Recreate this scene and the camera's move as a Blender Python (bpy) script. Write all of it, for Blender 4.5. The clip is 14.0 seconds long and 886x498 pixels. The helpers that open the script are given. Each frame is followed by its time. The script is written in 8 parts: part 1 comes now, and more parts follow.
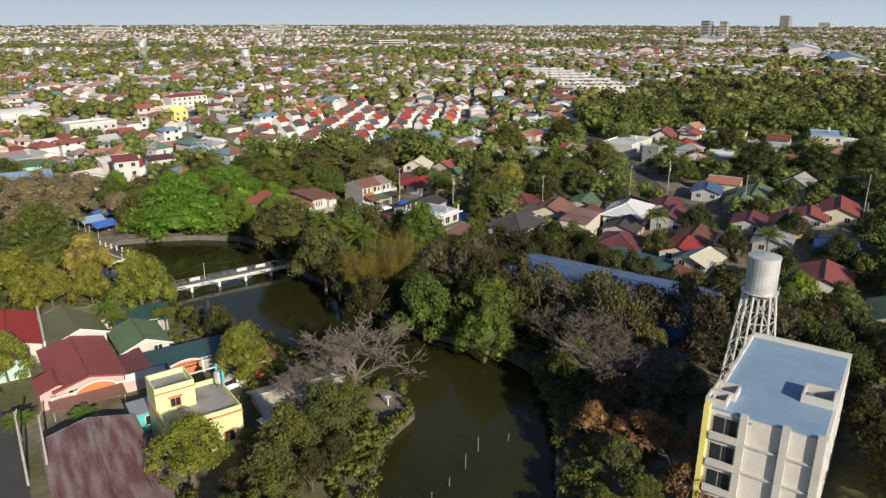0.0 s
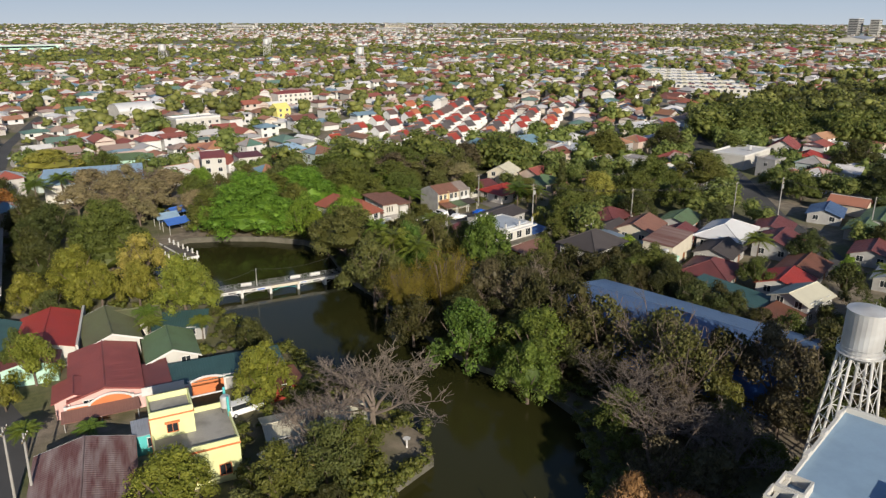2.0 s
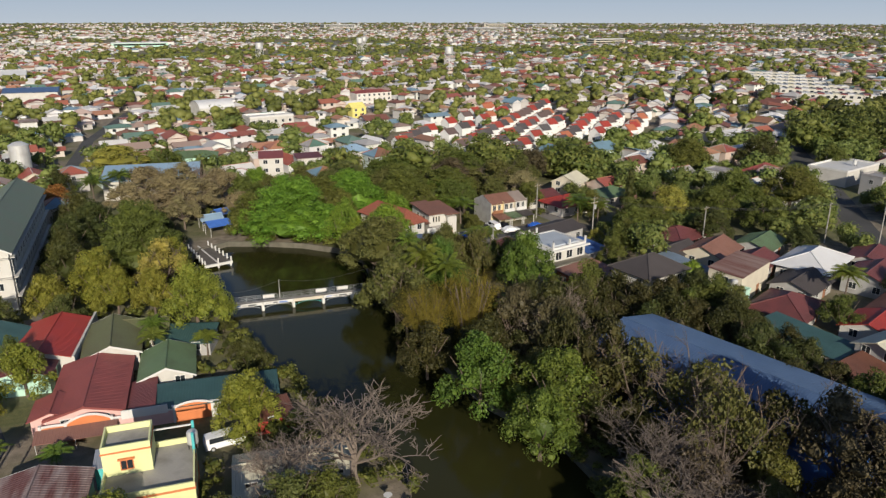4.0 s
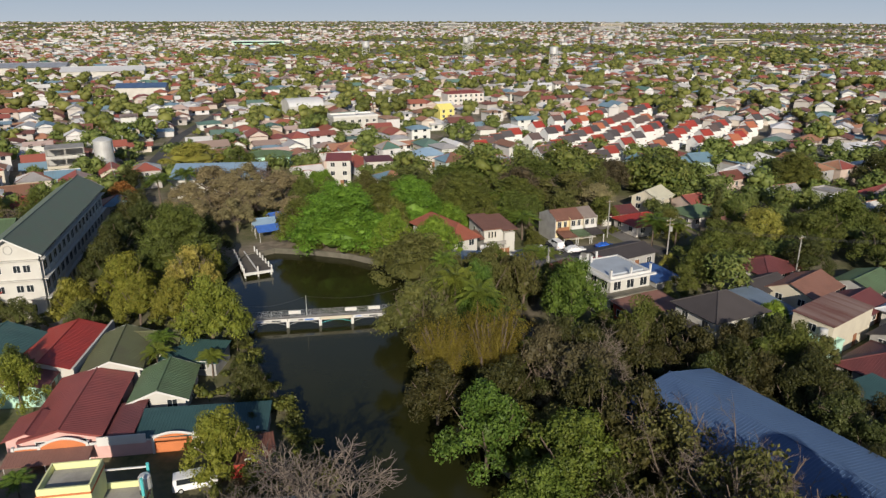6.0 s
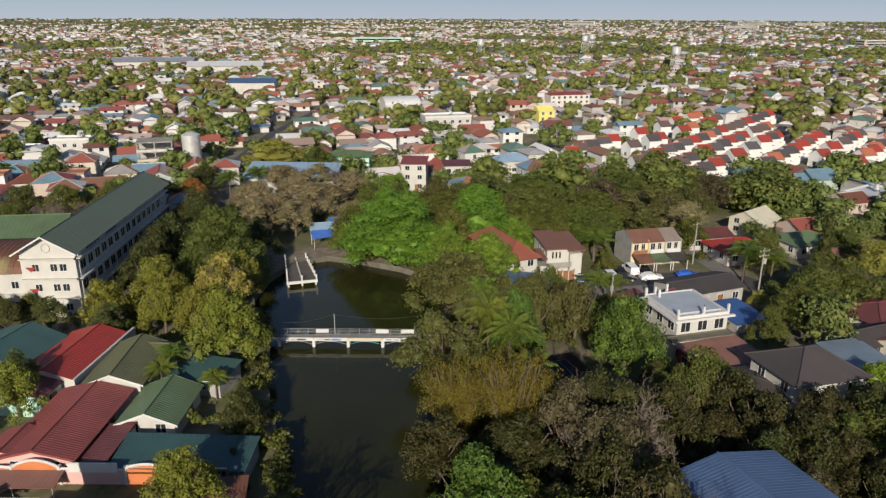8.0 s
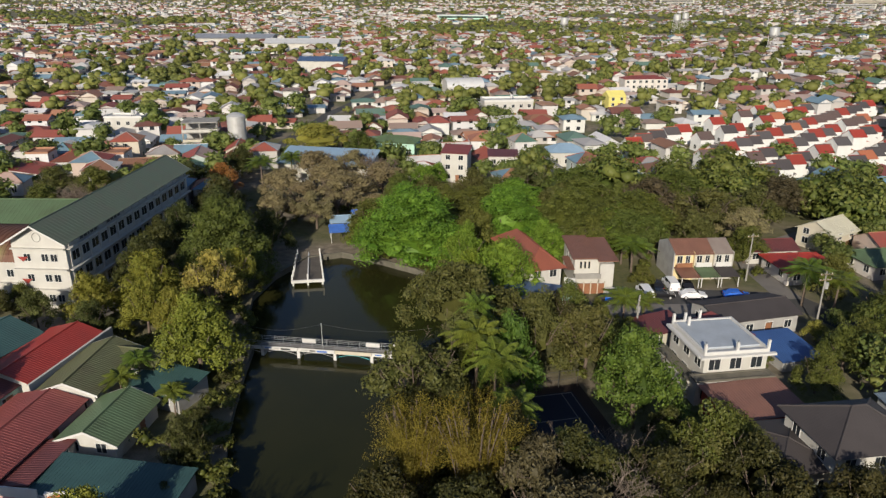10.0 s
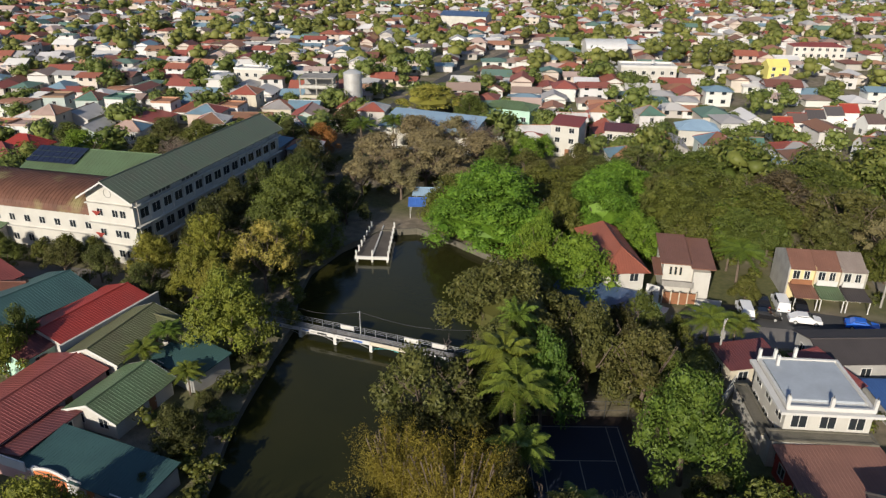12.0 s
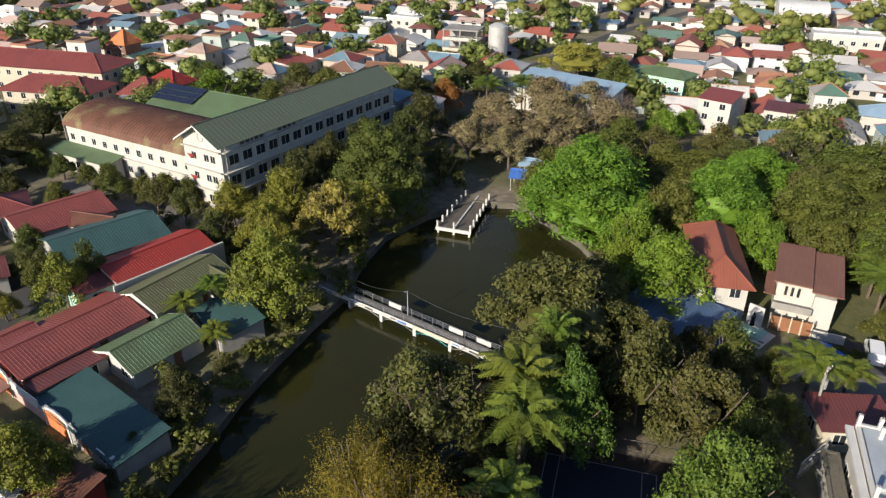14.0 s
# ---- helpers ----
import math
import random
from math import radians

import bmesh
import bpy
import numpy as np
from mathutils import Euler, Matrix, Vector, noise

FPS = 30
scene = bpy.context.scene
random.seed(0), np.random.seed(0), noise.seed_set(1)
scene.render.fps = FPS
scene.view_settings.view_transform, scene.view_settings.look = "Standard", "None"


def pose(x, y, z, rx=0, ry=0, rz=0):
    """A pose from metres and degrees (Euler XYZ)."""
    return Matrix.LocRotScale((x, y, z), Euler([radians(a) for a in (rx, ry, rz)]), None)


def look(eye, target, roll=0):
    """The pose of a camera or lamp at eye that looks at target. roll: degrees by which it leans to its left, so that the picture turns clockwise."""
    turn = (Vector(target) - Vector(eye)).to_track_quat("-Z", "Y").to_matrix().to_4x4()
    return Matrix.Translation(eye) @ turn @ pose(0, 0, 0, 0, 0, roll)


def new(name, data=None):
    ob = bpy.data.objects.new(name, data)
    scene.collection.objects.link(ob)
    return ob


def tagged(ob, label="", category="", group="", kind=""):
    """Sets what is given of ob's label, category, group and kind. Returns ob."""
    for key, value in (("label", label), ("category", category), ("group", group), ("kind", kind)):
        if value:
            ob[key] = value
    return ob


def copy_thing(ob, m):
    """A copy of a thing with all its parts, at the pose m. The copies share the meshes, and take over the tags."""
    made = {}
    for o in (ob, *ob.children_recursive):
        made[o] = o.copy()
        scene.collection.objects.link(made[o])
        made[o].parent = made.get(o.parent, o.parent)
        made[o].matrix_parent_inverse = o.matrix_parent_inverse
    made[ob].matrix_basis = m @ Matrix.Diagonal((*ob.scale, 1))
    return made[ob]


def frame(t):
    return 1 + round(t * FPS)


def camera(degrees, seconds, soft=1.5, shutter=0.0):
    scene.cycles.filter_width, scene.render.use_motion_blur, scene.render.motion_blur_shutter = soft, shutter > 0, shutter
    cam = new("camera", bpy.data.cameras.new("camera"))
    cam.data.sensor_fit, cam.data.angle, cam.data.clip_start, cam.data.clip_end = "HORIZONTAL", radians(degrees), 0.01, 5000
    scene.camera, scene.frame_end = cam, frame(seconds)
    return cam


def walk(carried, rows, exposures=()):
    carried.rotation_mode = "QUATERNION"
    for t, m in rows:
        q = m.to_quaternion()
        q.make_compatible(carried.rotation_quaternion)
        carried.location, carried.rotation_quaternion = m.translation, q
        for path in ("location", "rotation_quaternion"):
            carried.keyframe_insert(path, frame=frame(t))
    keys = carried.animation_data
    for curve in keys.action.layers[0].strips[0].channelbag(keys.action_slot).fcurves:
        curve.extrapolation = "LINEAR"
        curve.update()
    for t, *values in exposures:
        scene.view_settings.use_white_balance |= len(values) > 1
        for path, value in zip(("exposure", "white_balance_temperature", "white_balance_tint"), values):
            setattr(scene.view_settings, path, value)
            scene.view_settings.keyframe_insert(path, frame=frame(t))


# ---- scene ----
cam = camera(64.2, 14.0, soft=1.35)
METRES, EYE, TILT, LEAN, TURN = 118.4, 50.0, 0.0, 0.0, -35.8
ROWS = [
    (0.0, 0.0, 0.0, 0.0, 0.03, -18.17, -0.1),
    (0.5, 0.0204, 0.0239, -0.0, 2.69, -18.21, -0.1),
    (1.0, 0.0401, 0.0495, -0.0003, 5.28, -18.27, -0.1),
    (1.5, 0.0594, 0.0758, -0.0007, 7.61, -18.29, -0.08),
    (2.0, 0.0781, 0.1031, -0.0012, 9.62, -18.31, -0.06),
    (2.5, 0.0956, 0.1315, -0.0016, 11.57, -18.33, -0.07),
    (3.0, 0.1118, 0.1608, -0.0028, 13.59, -18.34, -0.09),
    (5.5, 0.1834, 0.3217, -0.0066, 23.9, -18.38, -0.1),
    (6.0, 0.1948, 0.3565, -0.006, 26.48, -18.42, -0.12),
    (6.5, 0.2044, 0.3913, -0.0057, 29.05, -18.43, -0.13),
    (7.0, 0.2125, 0.4272, -0.0065, 31.63, -18.46, -0.14),
    (7.5, 0.2201, 0.463, -0.0079, 34.2, -18.5, -0.17),
    (10.0, 0.2402, 0.6466, -0.0051, 43.44, -20.31, -0.27),
    (10.5, 0.2413, 0.6837, -0.003, 46.17, -21.11, -0.28),
    (11.0, 0.2419, 0.721, -0.0012, 49.3, -21.98, -0.29),
    (11.5, 0.241, 0.7584, 0.0001, 52.68, -22.93, -0.32),
    (12.0, 0.2387, 0.7952, 0.0001, 56.39, -23.86, -0.37),
    (12.5, 0.2354, 0.8321, -0.0004, 60.31, -24.83, -0.37),
    (13.0, 0.231, 0.8692, -0.0015, 64.18, -25.78, -0.34),
    (13.5, 0.2249, 0.9055, -0.0033, 67.96, -26.71, -0.4),
    (14.0, 0.2177, 0.9411, -0.0053, 71.74, -27.64, -0.45),
]
walk(cam, [(t, pose(0, 0, EYE, TILT, LEAN, TURN) @ pose(METRES * x, METRES * y, METRES * z, 90 + pitch, roll, yaw)) for t, x, y, z, yaw, pitch, roll in ROWS],
     exposures=[(0.0, 0.05), (3.0, -0.08), (6.0, -0.18), (10.5, -0.2), (12.5, 0.04), (14.0, 0.26)])

# ---- daylight: low, clear sun from behind the right shoulder of the start ----
SUN_AZ, SUN_EL = radians(185), radians(22.5)
sun_way = Vector((math.sin(SUN_AZ) * math.cos(SUN_EL), math.cos(SUN_AZ) * math.cos(SUN_EL), math.sin(SUN_EL)))
world = bpy.data.worlds.new("sky")
scene.world = world
world.use_nodes = True
wn = world.node_tree
sky = wn.nodes.new("ShaderNodeTexSky")
sky.sky_type = "NISHITA"
sky.sun_disc = False
sky.sun_elevation, sky.sun_rotation = SUN_EL, SUN_AZ
sky.air_density, sky.dust_density, sky.ozone_density = 1.0, 0.6, 1.5
tint = wn.nodes.new("ShaderNodeMix")
tint.data_type, tint.blend_type = "RGBA", "MULTIPLY"
tint.inputs[0].default_value = 1.0
tint.inputs[7].default_value = (0.93, 0.97, 1.12, 1)
wn.links.new(sky.outputs[0], tint.inputs[6])
wn.links.new(tint.outputs[2], wn.nodes["Background"].inputs[0])
wn.nodes["Background"].inputs[1].default_value = 0.085
sun = new("sun", bpy.data.lights.new("sun", "SUN"))
sun.data.energy, sun.data.angle, sun.data.color = 5.6, radians(0.6), (1.0, 0.91, 0.77)
sun.matrix_world = look(sun_way * 400, (0, 0, 0))


def haze_backdrop():
    """The pale sky low over the horizon, all round, far beyond the town."""
    m = bpy.data.materials.new("horizon_sky")
    m.use_nodes = True
    nt = m.node_tree
    nt.nodes.clear()
    tc = nt.nodes.new("ShaderNodeTexCoord")
    sep = nt.nodes.new("ShaderNodeSeparateXYZ")
    rng_n = nt.nodes.new("ShaderNodeMapRange")
    rng_n.inputs[1].default_value, rng_n.inputs[2].default_value = 0.0, 330.0
    ramp = nt.nodes.new("ShaderNodeValToRGB")
    ramp.color_ramp.elements[0].color = (0.53, 0.60, 0.68, 1)
    ramp.color_ramp.elements[1].color = (0.34, 0.46, 0.62, 1)
    em = nt.nodes.new("ShaderNodeEmission")
    out = nt.nodes.new("ShaderNodeOutputMaterial")
    nt.links.new(tc.outputs["Object"], sep.inputs[0])
    nt.links.new(sep.outputs["Z"], rng_n.inputs[0])
    nt.links.new(rng_n.outputs[0], ramp.inputs[0])
    nt.links.new(ramp.outputs[0], em.inputs[0])
    nt.links.new(em.outputs[0], out.inputs[0])
    k = 96
    ring = [(60 + 4780 * math.cos(6.28318 * i / k), 100 + 4780 * math.sin(6.28318 * i / k)) for i in range(k)]
    me = bpy.data.meshes.new("backdrop")
    me.from_pydata([(x, y, z) for x, y in ring for z in (-40, 330)], [], [(2 * i, 2 * ((i + 1) % k), 2 * ((i + 1) % k) + 1, 2 * i + 1) for i in range(k)])
    me.materials.append(m)
    tagged(new("backdrop", me), "pale hazy sky low over the horizon", "sky", kind="structure")


haze_backdrop()

# ---- materials ----
MATS = {}


def nodes_of(name):
    m = bpy.data.materials.new(name)
    m.use_nodes = True
    nt = m.node_tree
    return m, nt, nt.nodes["Principled BSDF"]


def add(nt, kind, **inputs):
    n = nt.nodes.new(kind)
    for k, v in inputs.items():
        n.inputs[k.replace("_", " ")].default_value = v
    return n


def mixed(nt, fac, a, b, blend="MIX"):
    """A colour mix; fac, a and b are sockets or values."""
    n = nt.nodes.new("ShaderNodeMix")
    n.data_type, n.blend_type = "RGBA", blend
    for slot, v in ((0, fac), (6, a), (7, b)):
        if isinstance(v, bpy.types.NodeSocket):
            nt.links.new(v, n.inputs[slot])
        else:
            n.inputs[slot].default_value = v if slot == 0 else (*v[:3], 1)
    return n.outputs[2]


def noise_fac(nt, scale, lo=0.35, hi=0.65, detail=5.0, space="Object", stretch=None):
    tc = nt.nodes.new("ShaderNodeTexCoord")
    out = tc.outputs[space]
    if stretch:
        mp = nt.nodes.new("ShaderNodeMapping")
        mp.inputs["Scale"].default_value = stretch
        nt.links.new(out, mp.inputs[0])
        out = mp.outputs[0]
    n = add(nt, "ShaderNodeTexNoise", Scale=scale, Detail=detail)
    nt.links.new(out, n.inputs["Vector"])
    r = nt.nodes.new("ShaderNodeMapRange")
    r.inputs[1].default_value, r.inputs[2].default_value = lo, hi
    nt.links.new(n.outputs[0], r.inputs[0])
    return r.outputs[0]


def bumped(nt, bsdf, fac, strength=0.3, dist=0.05):
    b = add(nt, "ShaderNodeBump", Strength=strength, Distance=dist)
    nt.links.new(fac, b.inputs["Height"])
    nt.links.new(b.outputs[0], bsdf.inputs["Normal"])


def plain(name, col, dark=None, rough=0.7, metal=0.0, scale=0.6, fine=6.0, bump=0.2, stretch=None, streak=None, amount=0.7):
    """A painted, cast or rendered surface: broad stains, fine grain and a light relief."""
    m, nt, bs = nodes_of(name)
    dark = dark or tuple(c * 0.6 for c in col)
    broad = noise_fac(nt, scale, 0.4, 0.75, stretch=stretch)
    small = noise_fac(nt, fine, 0.3, 0.8, stretch=streak)
    mul = nt.nodes.new("ShaderNodeMath")
    mul.operation = "MULTIPLY"
    mul.inputs[1].default_value = amount
    nt.links.new(broad, mul.inputs[0])
    c = mixed(nt, mul.outputs[0], col, dark)
    mul2 = nt.nodes.new("ShaderNodeMath")
    mul2.operation = "MULTIPLY"
    mul2.inputs[1].default_value = 0.35 * amount
    nt.links.new(small, mul2.inputs[0])
    c = mixed(nt, mul2.outputs[0], c, dark)
    nt.links.new(c, bs.inputs["Base Color"])
    bs.inputs["Roughness"].default_value, bs.inputs["Metallic"].default_value = rough, metal
    bumped(nt, bs, small, bump)
    MATS[name] = m
    return m


def palette(name, cols, rough=0.7, by="object", dirt=0.5, scale=0.3, bump=0.2, dark=(0.12, 0.1, 0.08)):
    """One of several paints for each thing or island, with dirt over it."""
    m, nt, bs = nodes_of(name)
    if by == "object":
        src = nt.nodes.new("ShaderNodeObjectInfo").outputs["Random"]
    else:
        src = nt.nodes.new("ShaderNodeNewGeometry").outputs["Random Per Island"]
    ramp = nt.nodes.new("ShaderNodeValToRGB")
    ramp.color_ramp.interpolation = "CONSTANT"
    els = ramp.color_ramp.elements
    while len(els) < len(cols):
        els.new(0.5)
    for i, c in enumerate(cols):
        els[i].position = i / len(cols)
        els[i].color = (*c, 1)
    nt.links.new(src, ramp.inputs[0])
    f = noise_fac(nt, scale, 0.45, 0.85)
    mul = nt.nodes.new("ShaderNodeMath")
    mul.operation = "MULTIPLY"
    mul.inputs[1].default_value = dirt
    nt.links.new(f, mul.inputs[0])
    c = mixed(nt, mul.outputs[0], ramp.outputs[0], dark)
    nt.links.new(c, bs.inputs["Base Color"])
    bs.inputs["Roughness"].default_value = rough
    if bump:
        bumped(nt, bs, noise_fac(nt, 4.0, 0.3, 0.8), bump)
    MATS[name] = m
    return m


def foliage(name, a, b, back=0.2, scale=0.25):
    """Leaves: two tones by island, a third by tree, light let through."""
    m, nt, bs = nodes_of(name)
    isl = nt.nodes.new("ShaderNodeNewGeometry").outputs["Random Per Island"]
    c = mixed(nt, isl, a, b)
    rnd = nt.nodes.new("ShaderNodeObjectInfo").outputs["Random"]
    hs = nt.nodes.new("ShaderNodeHueSaturation")
    mr = nt.nodes.new("ShaderNodeMapRange")
    mr.inputs[3].default_value, mr.inputs[4].default_value = 0.475, 0.52
    nt.links.new(rnd, mr.inputs[0])
    nt.links.new(mr.outputs[0], hs.inputs["Hue"])
    mv = nt.nodes.new("ShaderNodeMapRange")
    mv.inputs[3].default_value, mv.inputs[4].default_value = 0.75, 1.25
    nt.links.new(noise_fac(nt, scale, 0.3, 0.7), mv.inputs[0])
    nt.links.new(mv.outputs[0], hs.inputs["Value"])
    nt.links.new(c, hs.inputs["Color"])
    nt.links.new(hs.outputs[0], bs.inputs["Base Color"])
    bs.inputs["Roughness"].default_value = 0.55
    bs.inputs["Specular IOR Level"].default_value = 0.3
    tr = nt.nodes.new("ShaderNodeBsdfTranslucent")
    nt.links.new(hs.outputs[0], tr.inputs[0])
    mx = nt.nodes.new("ShaderNodeMixShader")
    mx.inputs[0].default_value = back
    nt.links.new(bs.outputs[0], mx.inputs[1])
    nt.links.new(tr.outputs[0], mx.inputs[2])
    nt.links.new(mx.outputs[0], nt.nodes["Material Output"].inputs[0])
    MATS[name] = m
    return m


def roof_paint(name, col, dark=None, rough=0.5, amount=0.6, metal=0.0):
    return plain(name, col, dark, rough, metal, scale=0.35, fine=3.0, bump=0.08, amount=amount)


leaf_green = foliage("leaf_green", (0.0648, 0.081, 0.0135), (0.1368, 0.1485, 0.0297))
leaf_bright = foliage("leaf_bright", (0.085, 0.15, 0.014), (0.19, 0.275, 0.03))
leaf_lime = foliage("leaf_lime", (0.115, 0.135, 0.016), (0.245, 0.25, 0.036))
leaf_dark = foliage("leaf_dark", (0.036, 0.0461, 0.0101), (0.0828, 0.0893, 0.0216))
leaf_olive = foliage("leaf_olive", (0.0651, 0.0748, 0.0176), (0.1338, 0.1338, 0.0361))
leaf_yellow = foliage("leaf_yellow", (0.183, 0.182, 0.033), (0.365, 0.312, 0.066))
leaf_bamboo = foliage("leaf_bamboo", (0.2, 0.19, 0.022), (0.32, 0.29, 0.042), back=0.4)
leaf_mid = foliage("leaf_mid", (0.055, 0.095, 0.013), (0.135, 0.185, 0.028))
leaf_brown = foliage("leaf_brown", (0.13, 0.105, 0.052), (0.25, 0.2, 0.1), back=0.1)
leaf_dry = foliage("leaf_dry", (0.16, 0.085, 0.035), (0.31, 0.17, 0.065), back=0.1)
leaf_palm = foliage("leaf_palm", (0.09, 0.135, 0.017), (0.2, 0.25, 0.042))
leaf_orange = foliage("leaf_orange", (0.2, 0.095, 0.022), (0.36, 0.17, 0.044))
# Olive and brown leaves darkened, the wooded bank's shade put into the colour.
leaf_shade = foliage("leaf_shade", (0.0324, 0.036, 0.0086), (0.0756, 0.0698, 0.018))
leaf_brown_shade = foliage("leaf_brown_shade", (0.0496, 0.0416, 0.02), (0.104, 0.0848, 0.04), back=0.1)
leaf_wood = foliage("leaf_wood", (0.07, 0.095, 0.017), (0.185, 0.19, 0.044), scale=0.03)
leaf_far = foliage("leaf_far", (0.096, 0.12, 0.027), (0.215, 0.235, 0.06), scale=0.02)
bark = plain("bark", (0.16, 0.12, 0.09), (0.07, 0.05, 0.04), 0.9, scale=2, fine=14, bump=0.6, streak=(1, 1, 0.2))
bark_pale = plain("bark_pale", (0.19, 0.15, 0.12), (0.1, 0.078, 0.06), 0.9, scale=2, fine=14, bump=0.5, streak=(1, 1, 0.2))

roof_red = roof_paint("roof_red", (0.25, 0.065, 0.055), (0.14, 0.04, 0.036))
roof_terracotta = roof_paint("roof_terracotta", (0.27, 0.085, 0.052), (0.17, 0.055, 0.036))
roof_maroon = roof_paint("roof_maroon", (0.15, 0.045, 0.042), (0.07, 0.03, 0.03))
roof_bright = roof_paint("roof_bright", (0.31, 0.035, 0.025), (0.2, 0.035, 0.028))
roof_green = roof_paint("roof_green", (0.11, 0.17, 0.085), (0.07, 0.08, 0.04))
roof_olive = roof_paint("roof_olive", (0.12, 0.13, 0.06), (0.08, 0.06, 0.035))
roof_school = roof_paint("roof_school", (0.12, 0.155, 0.10), (0.14, 0.13, 0.095))
roof_teal = roof_paint("roof_teal", (0.045, 0.1, 0.096), (0.026, 0.056, 0.056))
roof_rust = roof_paint("roof_rust", (0.17, 0.07, 0.045), (0.08, 0.035, 0.022), 0.6, 0.9)


def lichen_roof(name, col, dark, moss):
    """Rusty sheet with broad patches of pale yellow-green lichen."""
    m = plain(name, col, dark, 0.65, scale=0.35, fine=3.0, bump=0.08, amount=0.8)
    nt = m.node_tree
    bs = nt.nodes["Principled BSDF"]
    under = bs.inputs["Base Color"].links[0].from_socket
    patch = noise_fac(nt, 0.13, 0.53, 0.66, 4.0)
    nt.links.new(mixed(nt, patch, under, moss), bs.inputs["Base Color"])
    return m


roof_barrel = lichen_roof("roof_barrel", (0.17, 0.075, 0.045), (0.09, 0.038, 0.022), (0.27, 0.24, 0.1))
roof_worn = plain("roof_worn", (0.105, 0.027, 0.023), (0.4, 0.36, 0.34), 0.7, scale=0.55, fine=2.5, bump=0.1, stretch=(0.3, 1.6, 1), streak=(0.15, 2.5, 1), amount=0.62)
row_white = plain("row_white", (0.76, 0.75, 0.72), (0.55, 0.53, 0.5), 0.8, scale=0.5, amount=0.3)
roof_patch = plain("roof_patch", (0.13, 0.045, 0.032), (0.36, 0.31, 0.27), 0.65, scale=0.5, fine=3.0, bump=0.08, stretch=(1.4, 0.12, 1), streak=(2.5, 0.15, 1), amount=0.55)
roof_brown = roof_paint("roof_brown", (0.23, 0.112, 0.078), (0.15, 0.075, 0.052))
roof_grey = roof_paint("roof_grey", (0.064, 0.054, 0.052), (0.042, 0.035, 0.034), 0.75)
roof_blue = roof_paint("roof_blue", (0.075, 0.125, 0.23), (0.055, 0.09, 0.165), 0.38, 0.5)
roof_blue2 = roof_paint("roof_blue2", (0.05, 0.115, 0.3), (0.035, 0.07, 0.18), 0.45, 0.5)
roof_pale_blue = roof_paint("roof_pale_blue", (0.17, 0.22, 0.28), (0.11, 0.14, 0.18), 0.5, 0.7)
roof_sky = roof_paint("roof_sky", (0.25, 0.36, 0.47), (0.17, 0.25, 0.34), 0.7, 0.5)
roof_tin = roof_paint("roof_tin", (0.45, 0.47, 0.5), (0.28, 0.25, 0.22), 0.42, 0.6, 0.4)
roof_white = roof_paint("roof_white", (0.6, 0.6, 0.6), (0.5, 0.47, 0.43), 0.5, 0.4)
deck_grey = roof_paint("deck_grey", (0.42, 0.46, 0.5), (0.3, 0.32, 0.35), 0.7, 0.6)
roof_cream = roof_paint("roof_cream", (0.55, 0.52, 0.4), (0.36, 0.33, 0.25), 0.6, 0.5)
roof_dust = roof_paint("roof_dust", (0.27, 0.22, 0.19), (0.17, 0.13, 0.11), 0.7, 0.6)
roof_pink = roof_paint("roof_pink", (0.235, 0.115, 0.088), (0.15, 0.075, 0.06), 0.7, 0.7)

white_wall = plain("white_wall", (0.55, 0.53, 0.48), (0.36, 0.33, 0.29), 0.8, scale=0.5, amount=0.4)
cream_wall = plain("cream_wall", (0.56, 0.51, 0.4), (0.38, 0.33, 0.26), 0.8, scale=0.5, amount=0.4)
beige_wall = plain("beige_wall", (0.66, 0.61, 0.55), (0.45, 0.41, 0.37), 0.85, scale=0.4, amount=0.5)
yellow_wall = plain("yellow_wall", (0.7, 0.71, 0.36), (0.5, 0.49, 0.26), 0.8, scale=0.5, amount=0.4)
gold_wall = plain("gold_wall", (0.75, 0.55, 0.2), (0.5, 0.38, 0.15), 0.8, amount=0.4)
pale_gold = plain("pale_gold", (0.72, 0.58, 0.32), (0.52, 0.42, 0.24), 0.8, amount=0.4)
mint_wall = plain("mint_wall", (0.45, 0.68, 0.55), (0.3, 0.45, 0.36), 0.8, amount=0.4)
pink_wall = plain("pink_wall", (0.68, 0.42, 0.38), (0.45, 0.28, 0.25), 0.8, amount=0.4)
orange_wall = plain("orange_wall", (0.62, 0.2, 0.07), (0.42, 0.13, 0.05), 0.8, amount=0.4)
red_wall = plain("red_wall", (0.45, 0.06, 0.04), (0.25, 0.04, 0.03), 0.8, amount=0.4)
teal_paint = plain("teal_paint", (0.1, 0.5, 0.5), (0.06, 0.3, 0.3), 0.6, amount=0.4)
grey_wall = plain("grey_wall", (0.4, 0.39, 0.37), (0.22, 0.21, 0.2), 0.9, amount=0.6)
concrete = plain("concrete", (0.36, 0.34, 0.31), (0.17, 0.16, 0.14), 0.9, scale=0.4, amount=0.8)
white_paint = plain("white_paint", (0.63, 0.62, 0.59), (0.48, 0.45, 0.41), 0.6, amount=0.35)
yellow_paint = plain("yellow_paint", (0.75, 0.66, 0.2), (0.55, 0.48, 0.15), 0.7, amount=0.4)
steel = plain("steel", (0.66, 0.66, 0.64), (0.4, 0.37, 0.34), 0.42, 0.35, scale=0.4, fine=2.0, streak=(1, 1, 0.15), bump=0.05, amount=0.6)
bridge_steel = plain("bridge_steel", (0.26, 0.27, 0.28), (0.14, 0.13, 0.12), 0.5, 0.3)
dark_metal = plain("dark_metal", (0.1, 0.1, 0.1), (0.05, 0.045, 0.04), 0.5, 0.5)
stake_wood = plain("stake_wood", (0.3, 0.23, 0.13), (0.17, 0.12, 0.07), 0.85, fine=10)
